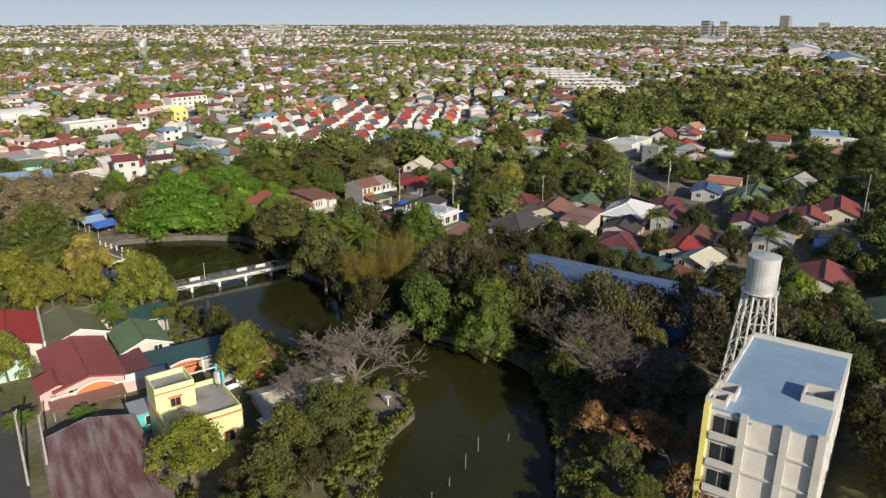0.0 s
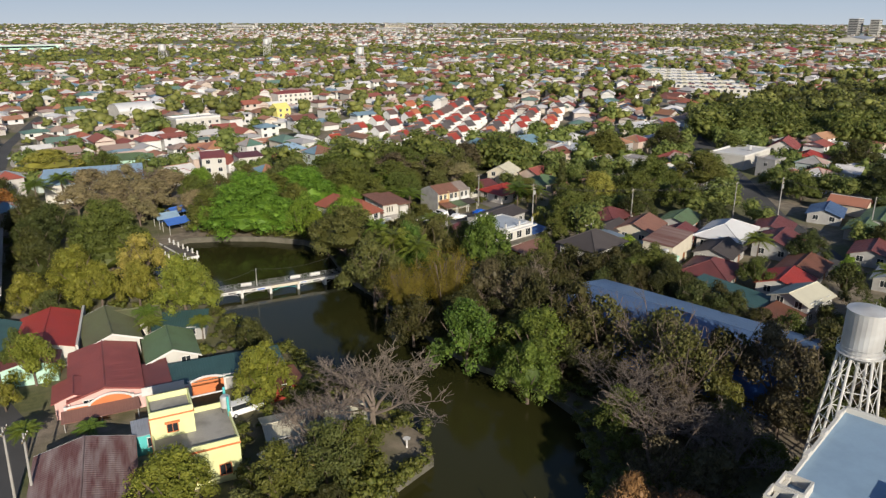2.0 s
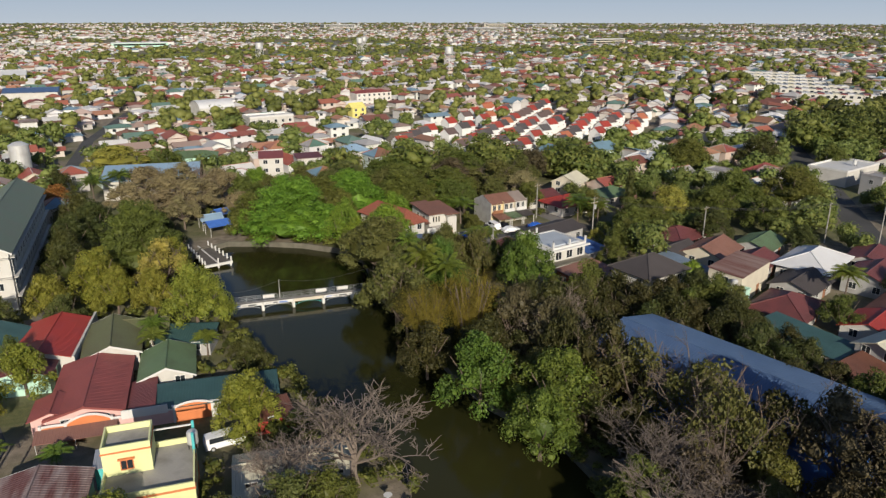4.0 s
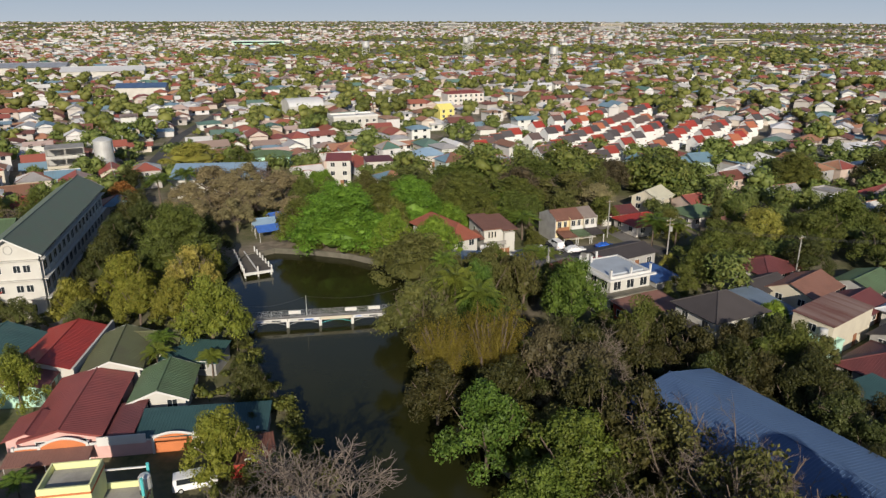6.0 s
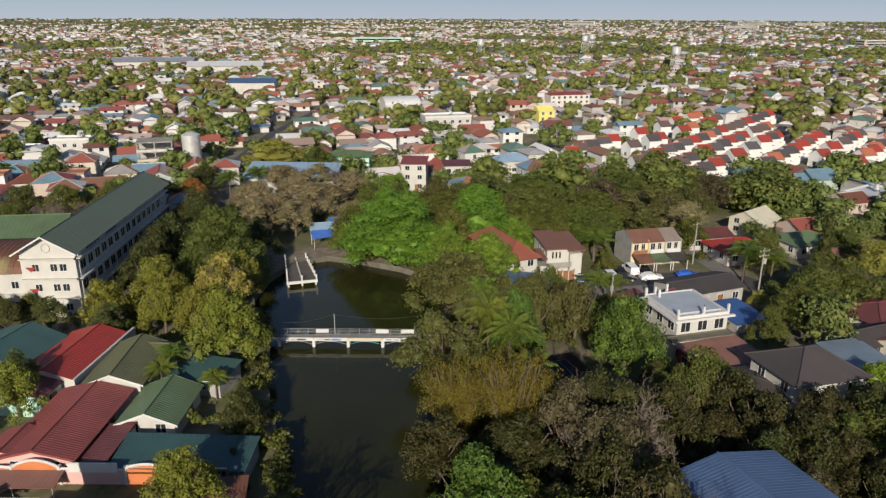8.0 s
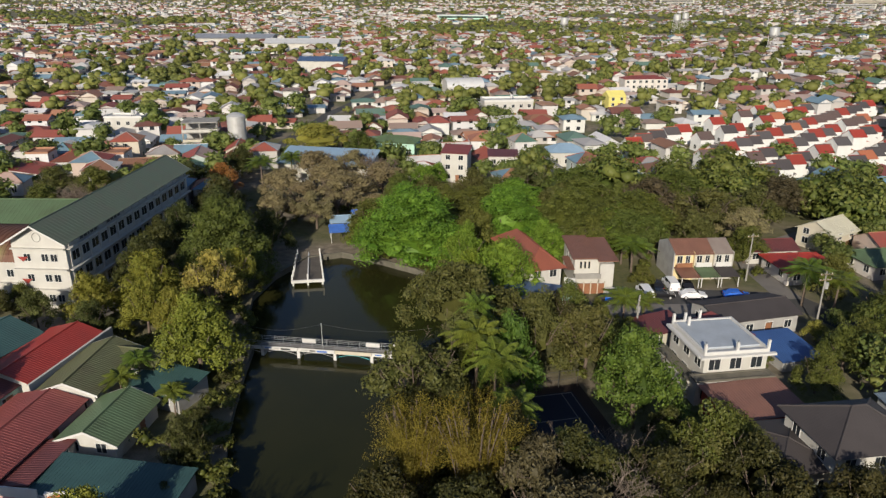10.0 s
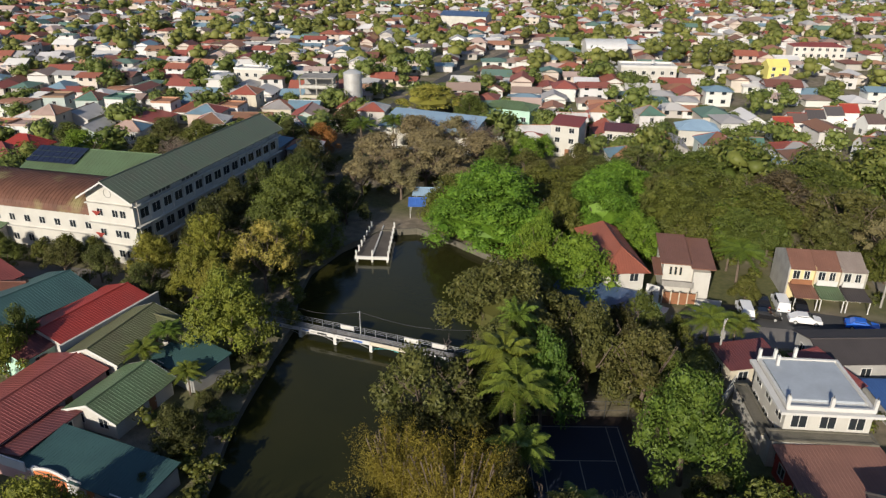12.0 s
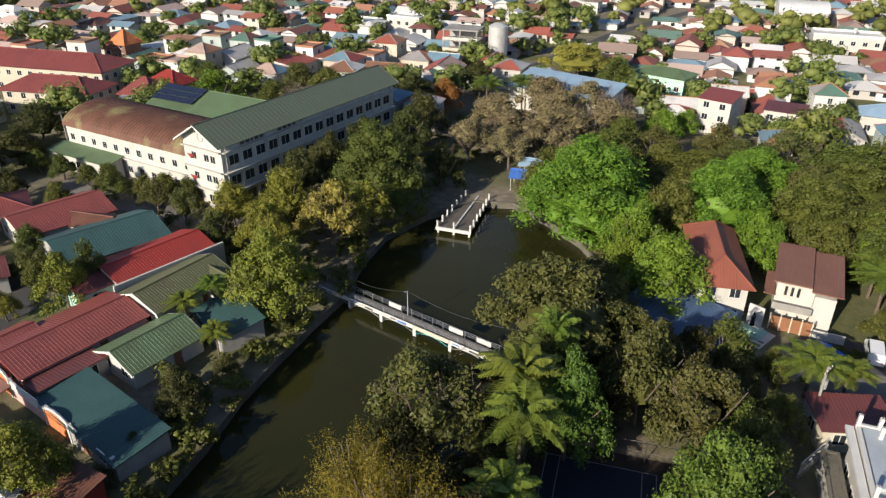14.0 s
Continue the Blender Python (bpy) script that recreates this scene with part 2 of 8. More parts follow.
wood = plain("wood", (0.3, 0.13, 0.06), (0.16, 0.07, 0.04), 0.6, streak=(1, 8, 1))
asphalt = plain("asphalt", (0.075, 0.072, 0.07), (0.04, 0.04, 0.04), 0.9, scale=0.15, fine=8, bump=0.3)
pier_boards = plain("pier_boards", (0.125, 0.108, 0.092), (0.07, 0.06, 0.05), 0.9, scale=0.4, fine=5, streak=(6, 0.4, 1), amount=0.7)
paving = plain("paving", (0.22, 0.2, 0.18), (0.11, 0.1, 0.09), 0.9, scale=0.2, fine=6, bump=0.3)
# Court and apron painted near black, the trees' shade put into the colour.
court_blue = plain("court_blue", (0.014, 0.022, 0.045), (0.01, 0.014, 0.026), 0.7, scale=0.2)
court_red = plain("court_red", (0.05, 0.032, 0.026), (0.03, 0.022, 0.018), 0.8, scale=0.2)
stone = plain("stone", (0.16, 0.145, 0.115), (0.06, 0.06, 0.04), 0.95, scale=0.5, fine=3, bump=0.7)
tyre = plain("tyre", (0.02, 0.02, 0.02), (0.01, 0.01, 0.01), 0.85, amount=0.3)
car_paint = palette("car_paint", [(0.75, 0.75, 0.75), (0.02, 0.02, 0.022), (0.3, 0.31, 0.33), (0.7, 0.7, 0.7), (0.25, 0.02, 0.02), (0.03, 0.035, 0.05)], 0.25, dirt=0.1, bump=0)
car_blue = plain("car_blue", (0.02, 0.13, 0.6), (0.02, 0.1, 0.45), 0.25, amount=0.2, bump=0.0)
car_white = plain("car_white", (0.8, 0.8, 0.8), (0.6, 0.6, 0.6), 0.25, amount=0.2, bump=0.0)
car_black = plain("car_black", (0.015, 0.015, 0.017), (0.01, 0.01, 0.01), 0.2, amount=0.2, bump=0.0)
solar = plain("solar", (0.02, 0.027, 0.055), (0.015, 0.018, 0.035), 0.2, amount=0.3, bump=0.0)
blue_tarp = plain("blue_tarp", (0.06, 0.16, 0.5), (0.04, 0.1, 0.32), 0.5, scale=0.8)

town_roof = palette("town_roof", [(0.3, 0.076, 0.0576), (0.46, 0.44, 0.42), (0.21, 0.104, 0.0648), (0.36, 0.152, 0.0936), (0.59, 0.57, 0.54), (0.28, 0.0665, 0.0504),
                                  (0.17, 0.057, 0.036), (0.09, 0.18, 0.14), (0.32, 0.3, 0.29), (0.37, 0.18, 0.101), (0.26, 0.162, 0.101), (0.62, 0.6, 0.58),
                                  (0.15, 0.25, 0.32), (0.44, 0.31, 0.26), (0.32, 0.0855, 0.0576)], 0.6, dirt=0.5)
town_wall = palette("town_wall", [(0.61, 0.59, 0.57), (0.57, 0.51, 0.41), (0.65, 0.64, 0.63), (0.47, 0.44, 0.41), (0.53, 0.42, 0.35), (0.61, 0.59, 0.57), (0.41, 0.47, 0.44), (0.34, 0.33, 0.32)], 0.8, dirt=0.35)
# The town's roof paints lifted paler, distance haze put into the colour.
far_roof = palette("far_roof", [(0.32, 0.095, 0.0648), (0.53, 0.51, 0.49), (0.27, 0.133, 0.0792), (0.4, 0.19, 0.115), (0.67, 0.65, 0.62), (0.3, 0.0855, 0.0648),
                                (0.19, 0.076, 0.0576), (0.12, 0.21, 0.17), (0.43, 0.41, 0.4), (0.43, 0.237, 0.137), (0.32, 0.23, 0.19), (0.72, 0.7, 0.69),
                                (0.19, 0.29, 0.36), (0.5, 0.37, 0.32), (0.34, 0.114, 0.072)], 0.7, by="island", dirt=0.4, scale=0.05, bump=0)
far_wall = palette("far_wall", [(0.61, 0.59, 0.57), (0.57, 0.51, 0.44), (0.66, 0.65, 0.65), (0.47, 0.44, 0.41), (0.54, 0.46, 0.40), (0.63, 0.63, 0.59)], 0.85, by="island", dirt=0.3, scale=0.05, bump=0)
row_roof = palette("row_roof", [(0.34, 0.0475, 0.0324), (0.08, 0.07, 0.07), (0.3, 0.0475, 0.0324), (0.13, 0.09, 0.08), (0.42, 0.142, 0.072), (0.1, 0.09, 0.09)], 0.6, dirt=0.3)


def glass_mat():
    m, nt, bs = nodes_of("window_glass")
    bs.inputs["Base Color"].default_value = (0.025, 0.03, 0.035, 1)
    bs.inputs["Roughness"].default_value = 0.08
    bumped(nt, bs, noise_fac(nt, 1.5, 0.3, 0.7, 2), 0.05)
    return m


glass = glass_mat()


def water_mat():
    m, nt, bs = nodes_of("pond_water")
    c = mixed(nt, noise_fac(nt, 0.05, 0.35, 0.65), (0.032, 0.031, 0.009), (0.021, 0.023, 0.007))
    nt.links.new(c, bs.inputs["Base Color"])
    bs.inputs["Roughness"].default_value = 0.09
    bs.inputs["IOR"].default_value = 1.33
    bs.inputs["Specular IOR Level"].default_value = 0.38
    bumped(nt, bs, noise_fac(nt, 1.6, 0.2, 0.8, 3), 0.09, 0.05)
    return m


water_mat = water_mat()


def ground_mat():
    m, nt, bs = nodes_of("earth_and_grass")
    soil = mixed(nt, noise_fac(nt, 0.6, 0.35, 0.65), (0.27, 0.22, 0.16), (0.15, 0.125, 0.09))
    grass = mixed(nt, noise_fac(nt, 1.2, 0.3, 0.7), (0.075, 0.085, 0.03), (0.14, 0.135, 0.05))
    c = mixed(nt, noise_fac(nt, 0.045, 0.42, 0.58), soil, grass)
    nt.links.new(c, bs.inputs["Base Color"])
    bs.inputs["Roughness"].default_value = 0.95
    bumped(nt, bs, noise_fac(nt, 3.0, 0.2, 0.8), 0.5, 0.1)
    return m


earth = ground_mat()

# ---- mesh helpers ----
class Shape:
    """Collects points and faces, and becomes one mesh."""

    def __init__(self):
        self.v, self.f = [], []

    def face(self, *pts):
        n = len(self.v)
        self.v += [tuple(p) for p in pts]
        self.f.append(tuple(range(n, n + len(pts))))
        return self

    def box(self, x0, y0, z0, x1, y1, z1):
        n = len(self.v)
        self.v += [(x, y, z) for z in (z0, z1) for x, y in ((x0, y0), (x1, y0), (x1, y1), (x0, y1))]
        self.f += [tuple(n + i for i in q) for q in ((3, 2, 1, 0), (4, 5, 6, 7), (0, 1, 5, 4), (1, 2, 6, 5), (2, 3, 7, 6), (3, 0, 4, 7))]
        return self

    def prism(self, pts, z0, z1):
        n, k = len(self.v), len(pts)
        self.v += [(x, y, z0) for x, y in pts] + [(x, y, z1) for x, y in pts]
        self.f.append(tuple(range(n + k - 1, n - 1, -1)))
        self.f.append(tuple(range(n + k, n + 2 * k)))
        self.f += [(n + i, n + (i + 1) % k, n + k + (i + 1) % k, n + k + i) for i in range(k)]
        return self

    def rod(self, a, b, r0, r1=None, sides=8):
        a, b = Vector(a), Vector(b)
        r1 = r0 if r1 is None else r1
        d = (b - a).normalized()
        u = d.orthogonal().normalized()
        w = d.cross(u)
        n = len(self.v)
        for p, r in ((a, r0), (b, r1)):
            self.v += [tuple(p + r * (math.cos(6.28318 * i / sides) * u + math.sin(6.28318 * i / sides) * w)) for i in range(sides)]
        self.f += [(n + i, n + (i + 1) % sides, n + sides + (i + 1) % sides, n + sides + i) for i in range(sides)]
        self.f += [tuple(range(n + sides - 1, n - 1, -1)), tuple(range(n + sides, n + 2 * sides))]
        return self

    def path(self, pts, r, sides=5):
        """One unbroken tube through the points."""
        pts = [Vector(p) for p in pts]
        n, k = len(self.v), len(pts)
        for i, p in enumerate(pts):
            d = (pts[min(i + 1, k - 1)] - pts[max(i - 1, 0)]).normalized()
            u = d.cross(Vector((0, 0, 1)) if abs(d.z) < 0.9 else Vector((1, 0, 0))).normalized()
            w = d.cross(u)
            self.v += [tuple(p + r * (math.cos(6.28318 * j / sides) * u + math.sin(6.28318 * j / sides) * w)) for j in range(sides)]
        for i in range(k - 1):
            o = n + i * sides
            self.f += [(o + j, o + (j + 1) % sides, o + sides + (j + 1) % sides, o + sides + j) for j in range(sides)]
        self.f += [tuple(range(n + sides - 1, n - 1, -1)), tuple(range(n + (k - 1) * sides, n + k * sides))]
        return self

    def slope(self, a, b, c, d, step=0.4, rib=0.025, thick=0.1):
        """One roof slope of ribbed sheet: a-b the eave, d-c the top; ribs run up the slope."""
        a, b, c, d = (Vector(p) for p in (a, b, c, d))
        e = b - a
        width = e.length
        e.normalize()
        nrm = e.cross((d if (d - a).length > 1e-6 else c) - a).normalized()
        if nrm.z < 0:
            nrm = -nrm
        s = nrm.cross(e)
        if s.dot(c - a) < 0:
            s = -s
        ud, hd, uc, hc = (d - a).dot(e), (d - a).dot(s), (c - a).dot(e), (c - a).dot(s)

        def top(u):
            if u < ud:
                return hd * u / max(ud, 1e-6)
            if u > uc:
                return hc * (width - u) / max(width - uc, 1e-6)
            return hd + (hc - hd) * (u - ud) / max(uc - ud, 1e-6)
        k = max(2, round(width / step))
        p = width / k
        us = []
        for i in range(k):
            us += [(i * p, 0), ((i + 0.72) * p, 0), ((i + 0.8) * p, rib), ((i + 0.92) * p, rib)]
        us.append((width, 0))
        n = len(self.v)
        for u, o in us:
            self.v.append(tuple(a + e * u + nrm * o))
            self.v.append(tuple(a + e * u + s * max(top(u), 0.01) + nrm * o))
        m = len(us)
        self.f += [(n + 2 * i, n + 2 * i + 2, n + 2 * i + 3, n + 2 * i + 1) for i in range(m - 1)]
        low = nrm * -thick
        lowpts = [a + low, b + low] + ([c + low] if (c - d).length < 1e-4 else [c + low, d + low])
        self.face(*reversed(lowpts))
        self.face(a, a + low, b + low, b)
        self.face(b, b + low, c + low, c)
        self.face(d, d + low, a + low, a)
        return self

    def mesh(self, name):
        """One mesh, with points that lie together welded into one."""
        seen, at, faces = {}, [], []
        for q in self.v:
            key = (round(q[0], 4), round(q[1], 4), round(q[2], 4))
            at.append(seen.setdefault(key, len(seen)))
        for f in self.f:
            g = [at[i] for i in f]
            g = [c for i, c in enumerate(g) if c != g[i - 1]]
            if len(g) > 2 and len(set(g)) == len(g):
                faces.append(g)
        me = bpy.data.meshes.new(name)
        me.from_pydata(list(seen), [], faces)
        me.update()
        return me


def part(name, shape, material, parent=None, label="", smooth=False):
    """One mesh object under a thing or a part (or at top level with no parent)."""
    me = shape if isinstance(shape, bpy.types.Mesh) else shape.mesh(name)
    if not me.materials:
        me.materials.append(material)
    if smooth:
        me.shade_smooth()
    ob = new(name, me)
    ob.parent = parent
    if label:
        ob["label"] = label
    return ob


def thing(name, x, y, rot=0, label="", category="", group="", kind="", z=0.0):
    ob = new(name)
    ob.empty_display_size = 0.5
    ob.matrix_basis = pose(x, y, z, 0, 0, rot)
    return tagged(ob, label, category, group, kind)


def fast_mesh(name, verts, faces):
    """A mesh from arrays: points (n, 3) and quads (m, 4)."""
    me = bpy.data.meshes.new(name)
    me.vertices.add(len(verts))
    me.vertices.foreach_set("co", np.ascontiguousarray(verts, dtype=np.float32).ravel())
    k = faces.shape[1]
    me.loops.add(faces.size)
    me.loops.foreach_set("vertex_index", np.ascontiguousarray(faces, dtype=np.int32).ravel())
    me.polygons.add(len(faces))
    me.polygons.foreach_set("loop_start", np.arange(0, faces.size, k, dtype=np.int32))
    me.polygons.foreach_set("loop_total", np.full(len(faces), k, dtype=np.int32))
    me.update(calc_edges=True)
    me.validate()
    return me


# ---- trees ----
def unit(v):
    return v / np.maximum(np.linalg.norm(v, axis=-1, keepdims=True), 1e-9)


def leaves(rng, pts, nrm, size, wild=0.7, slim=0.6):
    """A bent, pointed leaf spray at each point, facing about along nrm."""
    n = len(pts)
    nn = unit(nrm + wild * rng.normal(size=(n, 3)))
    t1 = unit(np.cross(nn, rng.normal(size=(n, 3))))
    t2 = np.cross(nn, t1)
    s = size * rng.uniform(0.6, 1.35, (n, 1))
    bend = nn * s * 0.25
    v = np.stack([pts - t1 * s, pts - t2 * s * slim + bend, pts + t1 * s, pts + t2 * s * slim + bend], 1).reshape(-1, 3)
    return v, np.arange(4 * n).reshape(-1, 4)


ICO = bmesh.new()
bmesh.ops.create_icosphere(ICO, subdivisions=2, radius=1.0)
ICO_V = np.array([v.co[:] for v in ICO.verts])
ICO_F = np.array([[v.index for v in f.verts] for f in ICO.faces])
ICO.free()


def crown_mesh(name, seed, lobes, count, size, core=0.72, up=0.35, wild=0.7, inner=()):
    """Leaf sprays over a heap of lobes (centre, radii), with dense hearts inside."""
    rng = np.random.default_rng(seed)
    area = np.array([r[0] * r[1] + r[0] * r[2] for c, r in lobes])
    vs, fs, base = [], [], 0
    for (c, r), a in zip(lobes, area):
        k = max(8, int(count * a / area.sum()))
        d = unit(rng.normal(size=(k, 3)) + np.array([0, 0, up]))
        rad = 1.0 + 0.13 * rng.normal(size=(k, 1)) - 0.12 * rng.random((k, 1)) ** 3
        p = np.array(c) + d * np.array(r) * rad
        v, f = leaves(rng, p, d + [0, 0, 0.35], size, wild)
        vs.append(v)
        fs.append(f + base)
        base += len(v)
        if core:
            cv = np.array(c) + ICO_V * np.array(r) * core * (1 + 0.12 * rng.normal(size=(len(ICO_V), 1)))
            vs.append(cv)
            tri = np.concatenate([ICO_F, ICO_F[:, 2:3]], 1)
            fs.append(tri + base)
            base += len(cv)
    for c, r in inner:
        cv = np.array(c) + ICO_V * np.array(r) * (1 + 0.1 * rng.normal(size=(len(ICO_V), 1)))
        vs.append(cv)
        fs.append(np.concatenate([ICO_F, ICO_F[:, 2:3]], 1) + base)
        base += len(cv)
    v, f = np.concatenate(vs), np.concatenate(fs)
    me = bpy.data.meshes.new(name)
    me.from_pydata(v.tolist(), [], [tuple(q[:3]) if q[2] == q[3] else tuple(q) for q in f.tolist()])
    me.update()
    return me


def limbs(seed, height, spread, fork=0.4, r=0.32, n=6, twigs=0):
    """A tapered trunk that forks into limbs (and twigs)."""
    rng = random.Random(seed)
    s = Shape()
    top = Vector((rng.uniform(-0.3, 0.3), rng.uniform(-0.3, 0.3), height * fork))
    s.rod((0, 0, -0.4), top, r, r * 0.75, 8)
    for i in range(n):
        a = 6.283 * (i + rng.uniform(-0.3, 0.3)) / n
        rr = spread * rng.uniform(0.45, 0.85)
        end = Vector((math.cos(a) * rr, math.sin(a) * rr, height * rng.uniform(0.7, 0.95)))
        mid = top.lerp(end, 0.5) + Vector((0, 0, -0.06 * height))
        s.rod(top, mid, r * 0.5, r * 0.36, 6).rod(mid, end, r * 0.36, r * 0.14, 5)
        if twigs:
            for p0, p1 in ((top, mid), (mid, end)):
                for j in range(twigs):
                    q = p0.lerp(p1, rng.uniform(0.2, 1))
                    w = Vector((rng.uniform(-1, 1), rng.uniform(-1, 1), rng.uniform(0.1, 1.1))).normalized()
                    e = q + w * spread * rng.uniform(0.2, 0.45)
                    s.rod(q, e, r * 0.13, r * 0.05, 4)
                    for k in range(4):
                        q2 = q.lerp(e, rng.uniform(0.3, 1))
                        w2 = (w + Vector((rng.uniform(-1, 1), rng.uniform(-1, 1), rng.uniform(-0.4, 0.9)))).normalized()
                        e2 = q2 + w2 * spread * rng.uniform(0.08, 0.22)
                        s.rod(q2, e2, r * 0.06, r * 0.03, 3)
                        w3 = (w2 + Vector((rng.uniform(-1, 1), rng.uniform(-1, 1), rng.uniform(-0.5, 0.8)))).normalized()
                        q3 = q2.lerp(e2, 0.5)
                        s.rod(q3, q3 + w3 * spread * rng.uniform(0.06, 0.16), r * 0.05, r * 0.025, 3)
    return s


def heap(seed, n, spread, height, size, low=0.45, flat=0.8):
    """Lobes heaped into a crown of unit radius: a ring of lower ones and a few on top."""
    rng = random.Random(seed)
    out = []
    for i in range(n):
        ring = rng.random() ** 0.6
        a = 6.283 * (i * 0.618 + rng.uniform(-0.06, 0.06))
        rr = spread * ring
        r = size * rng.uniform(0.75, 1.2)
        z = height * (low + (1 - low) * (1 - (rr / spread) ** 2) * rng.uniform(0.65, 1.0)) - r * flat
        out.append(((math.cos(a) * rr, math.sin(a) * rr, z), (r, r * rng.uniform(0.85, 1.15), r * flat)))
    return out


TREE_KINDS = {}


def tree_kind(name, crowns, trunk):
    TREE_KINDS[name] = ([c for c in crowns], trunk)


# crowns are shaped for a tree of radius 6 m and height 10 m
tree_kind("round", [crown_mesh("round_crown", s, heap(s, 58, 4.7, 10.2, 1.12, 0.34, 0.85), 8200, 0.15, core=0.48, wild=0.6, inner=[((0, 0, 4.2), (2.3, 2.3, 1.7))]) for s in (1, 2, 3)],
          limbs(1, 8.5, 5, 0.3).mesh("trunk_round"))
tree_kind("broad", [crown_mesh("broad_crown", s, heap(s, 74, 5.1, 9.8, 0.9, 0.5, 0.66), 8200, 0.155, core=0.48, up=0.7, wild=0.6, inner=[((0, 0, 5.0), (3.5, 3.5, 1.6))]) for s in (4, 5)],
          limbs(4, 7.2, 4.6, 0.3, 0.34, 8).mesh("trunk_broad"))
tree_kind("loose", [crown_mesh("loose_crown", s, heap(s, 34, 4.9, 10.4, 1.12, 0.3, 0.9), 5200, 0.19, core=0.38, wild=0.75, inner=[((0, 0, 4.4), (1.5, 1.5, 1.8))]) for s in (6, 7)],
          limbs(6, 9, 5.2, 0.25, 0.28, 8).mesh("trunk_loose"))
tree_kind("sparse", [crown_mesh("sparse_crown", s, heap(s, 22, 5.0, 10.5, 1.1, 0.3, 1.0), 2200, 0.22, core=0, wild=1.2) for s in (8, 9)],
          limbs(8, 9.5, 5.4, 0.25, 0.26, 8, 4).mesh("trunk_sparse"))
tree_kind("grand", [crown_mesh("grand_crown", 41, heap(41, 110, 4.9, 10.2, 0.95, 0.22, 0.85), 21000, 0.112, core=0.48, wild=0.6, inner=[((0, 0, 3.9), (2.9, 2.9, 2.0)), ((0, 0, 2.5), (3.7, 3.7, 1.6))])],
          limbs(41, 6.5, 3.4, 0.3, 0.3, 7).mesh("trunk_grand"))
tree_kind("plain", [crown_mesh("plain_crown", s, heap(s, 24, 4.4, 10.2, 1.5, 0.36, 0.9), 2400, 0.25, wild=0.55) for s in (31, 32, 33)],
          limbs(31, 8.5, 5, 0.3).mesh("trunk_plain"))
tree_kind("fine", [crown_mesh("fine_crown", s, heap(s, 30, 4.9, 10.2, 1.25, 0.45, 0.75), 3900, 0.18, core=0.6, up=0.6, wild=1.0) for s in (10, 11)],
          limbs(10, 9, 5.3, 0.3, 0.3, 8, 2).mesh("trunk_fine"))


def bamboo_mesh(seed):
    rng = np.random.default_rng(seed)
    pts, nr = [], []
    for i in range(90):
        a = rng.uniform(0, 6.283)
        r0, lean, h = rng.uniform(0, 1.6), rng.uniform(0.6, 5.0), rng.uniform(7.5, 11)
        for k in range(330):
            t = rng.uniform(0.28, 1.0)
            out = r0 + lean * t ** 2.2
            z = h * (t - 0.22 * t ** 4 * lean / 4)
            pts.append((math.cos(a) * out + rng.normal() * 0.3, math.sin(a) * out + rng.normal() * 0.3, z + rng.normal() * 0.3))
            nr.append((math.cos(a) * 0.6, math.sin(a) * 0.6, 0.8))
    v, f = leaves(rng, np.array(pts), np.array(nr), 0.1, 0.8, 0.3)
    return fast_mesh("bamboo_crown", v, f)


def culms(seed):
    rng = random.Random(seed)
    s = Shape()
    for i in range(26):
        a, r0, lean = rng.uniform(0, 6.28), rng.uniform(0, 1.5), rng.uniform(0.5, 3)
        p = [(math.cos(a) * (r0 + lean * t * t), math.sin(a) * (r0 + lean * t * t), 8.5 * t - 0.2) for t in (0, 0.35, 0.7, 1)]
        s.path(p, 0.06, 5)
    return s.mesh("culms")


tree_kind("bamboo", [bamboo_mesh(12), bamboo_mesh(13)], culms(12))


def palm_mesh(seed, fronds=30, length=3.5, top=8.0, droop=0.8):
    """Long arching fronds, each a midrib with two rows of drooping leaflets."""
    rng = np.random.default_rng(seed)
    vs, fs, base = [], [], 0
    n = 30
    t = np.linspace(0.1, 1, n)
    for i in range(fronds):
        a = 2.399 * i + rng.uniform(-0.25, 0.25)
        lift = 0.05 + 1.35 * (i / fronds) + rng.uniform(-0.12, 0.12)
        L = length * rng.uniform(0.85, 1.12) * (1.0 - 0.25 * (i / fronds) ** 3)
        rad = L * (math.cos(lift) * t + 0.22 * math.sin(lift) * t ** 2)
        z = top - 0.25 + L * (math.sin(lift) * t - droop * (0.35 + 0.35 * math.cos(lift)) * t ** 2.2)
        dirv, side = np.array([math.cos(a), math.sin(a), 0]), np.array([-math.sin(a), math.cos(a), 0])
        mid = dirv * rad[:, None] + np.array([0, 0, 1]) * z[:, None]
        for sgn in (-1, 1):
            wl = (0.66 * np.sin(np.pi * np.clip(t, 0.06, 0.96)) ** 0.6 + 0.06)[:, None]
            sag = rng.uniform(0.1, 0.5, (n, 1)) * wl
            tip = mid + sgn * side * wl + dirv * wl * 0.55 - np.array([0, 0, 1.0]) * sag
            w = dirv * 0.075
            v = np.stack([mid - w, tip - w * 0.35, tip + w * 0.35, mid + w], 1).reshape(-1, 3)
            vs.append(v)
            fs.append(np.arange(len(v)).reshape(-1, 4) + base)
            base += len(v)
        for a0, a1 in ((0, 9), (9, 19), (19, n - 1)):
            hw = side * (0.07 - 0.0015 * a0)
            vs.append(np.array([mid[a0] - hw, mid[a0] + hw, mid[a1] + hw * 0.7, mid[a1] - hw * 0.7]))
            fs.append(np.arange(4).reshape(1, 4) + base)
            base += 4
    return fast_mesh("palm_crown", np.concatenate(vs), np.concatenate(fs))


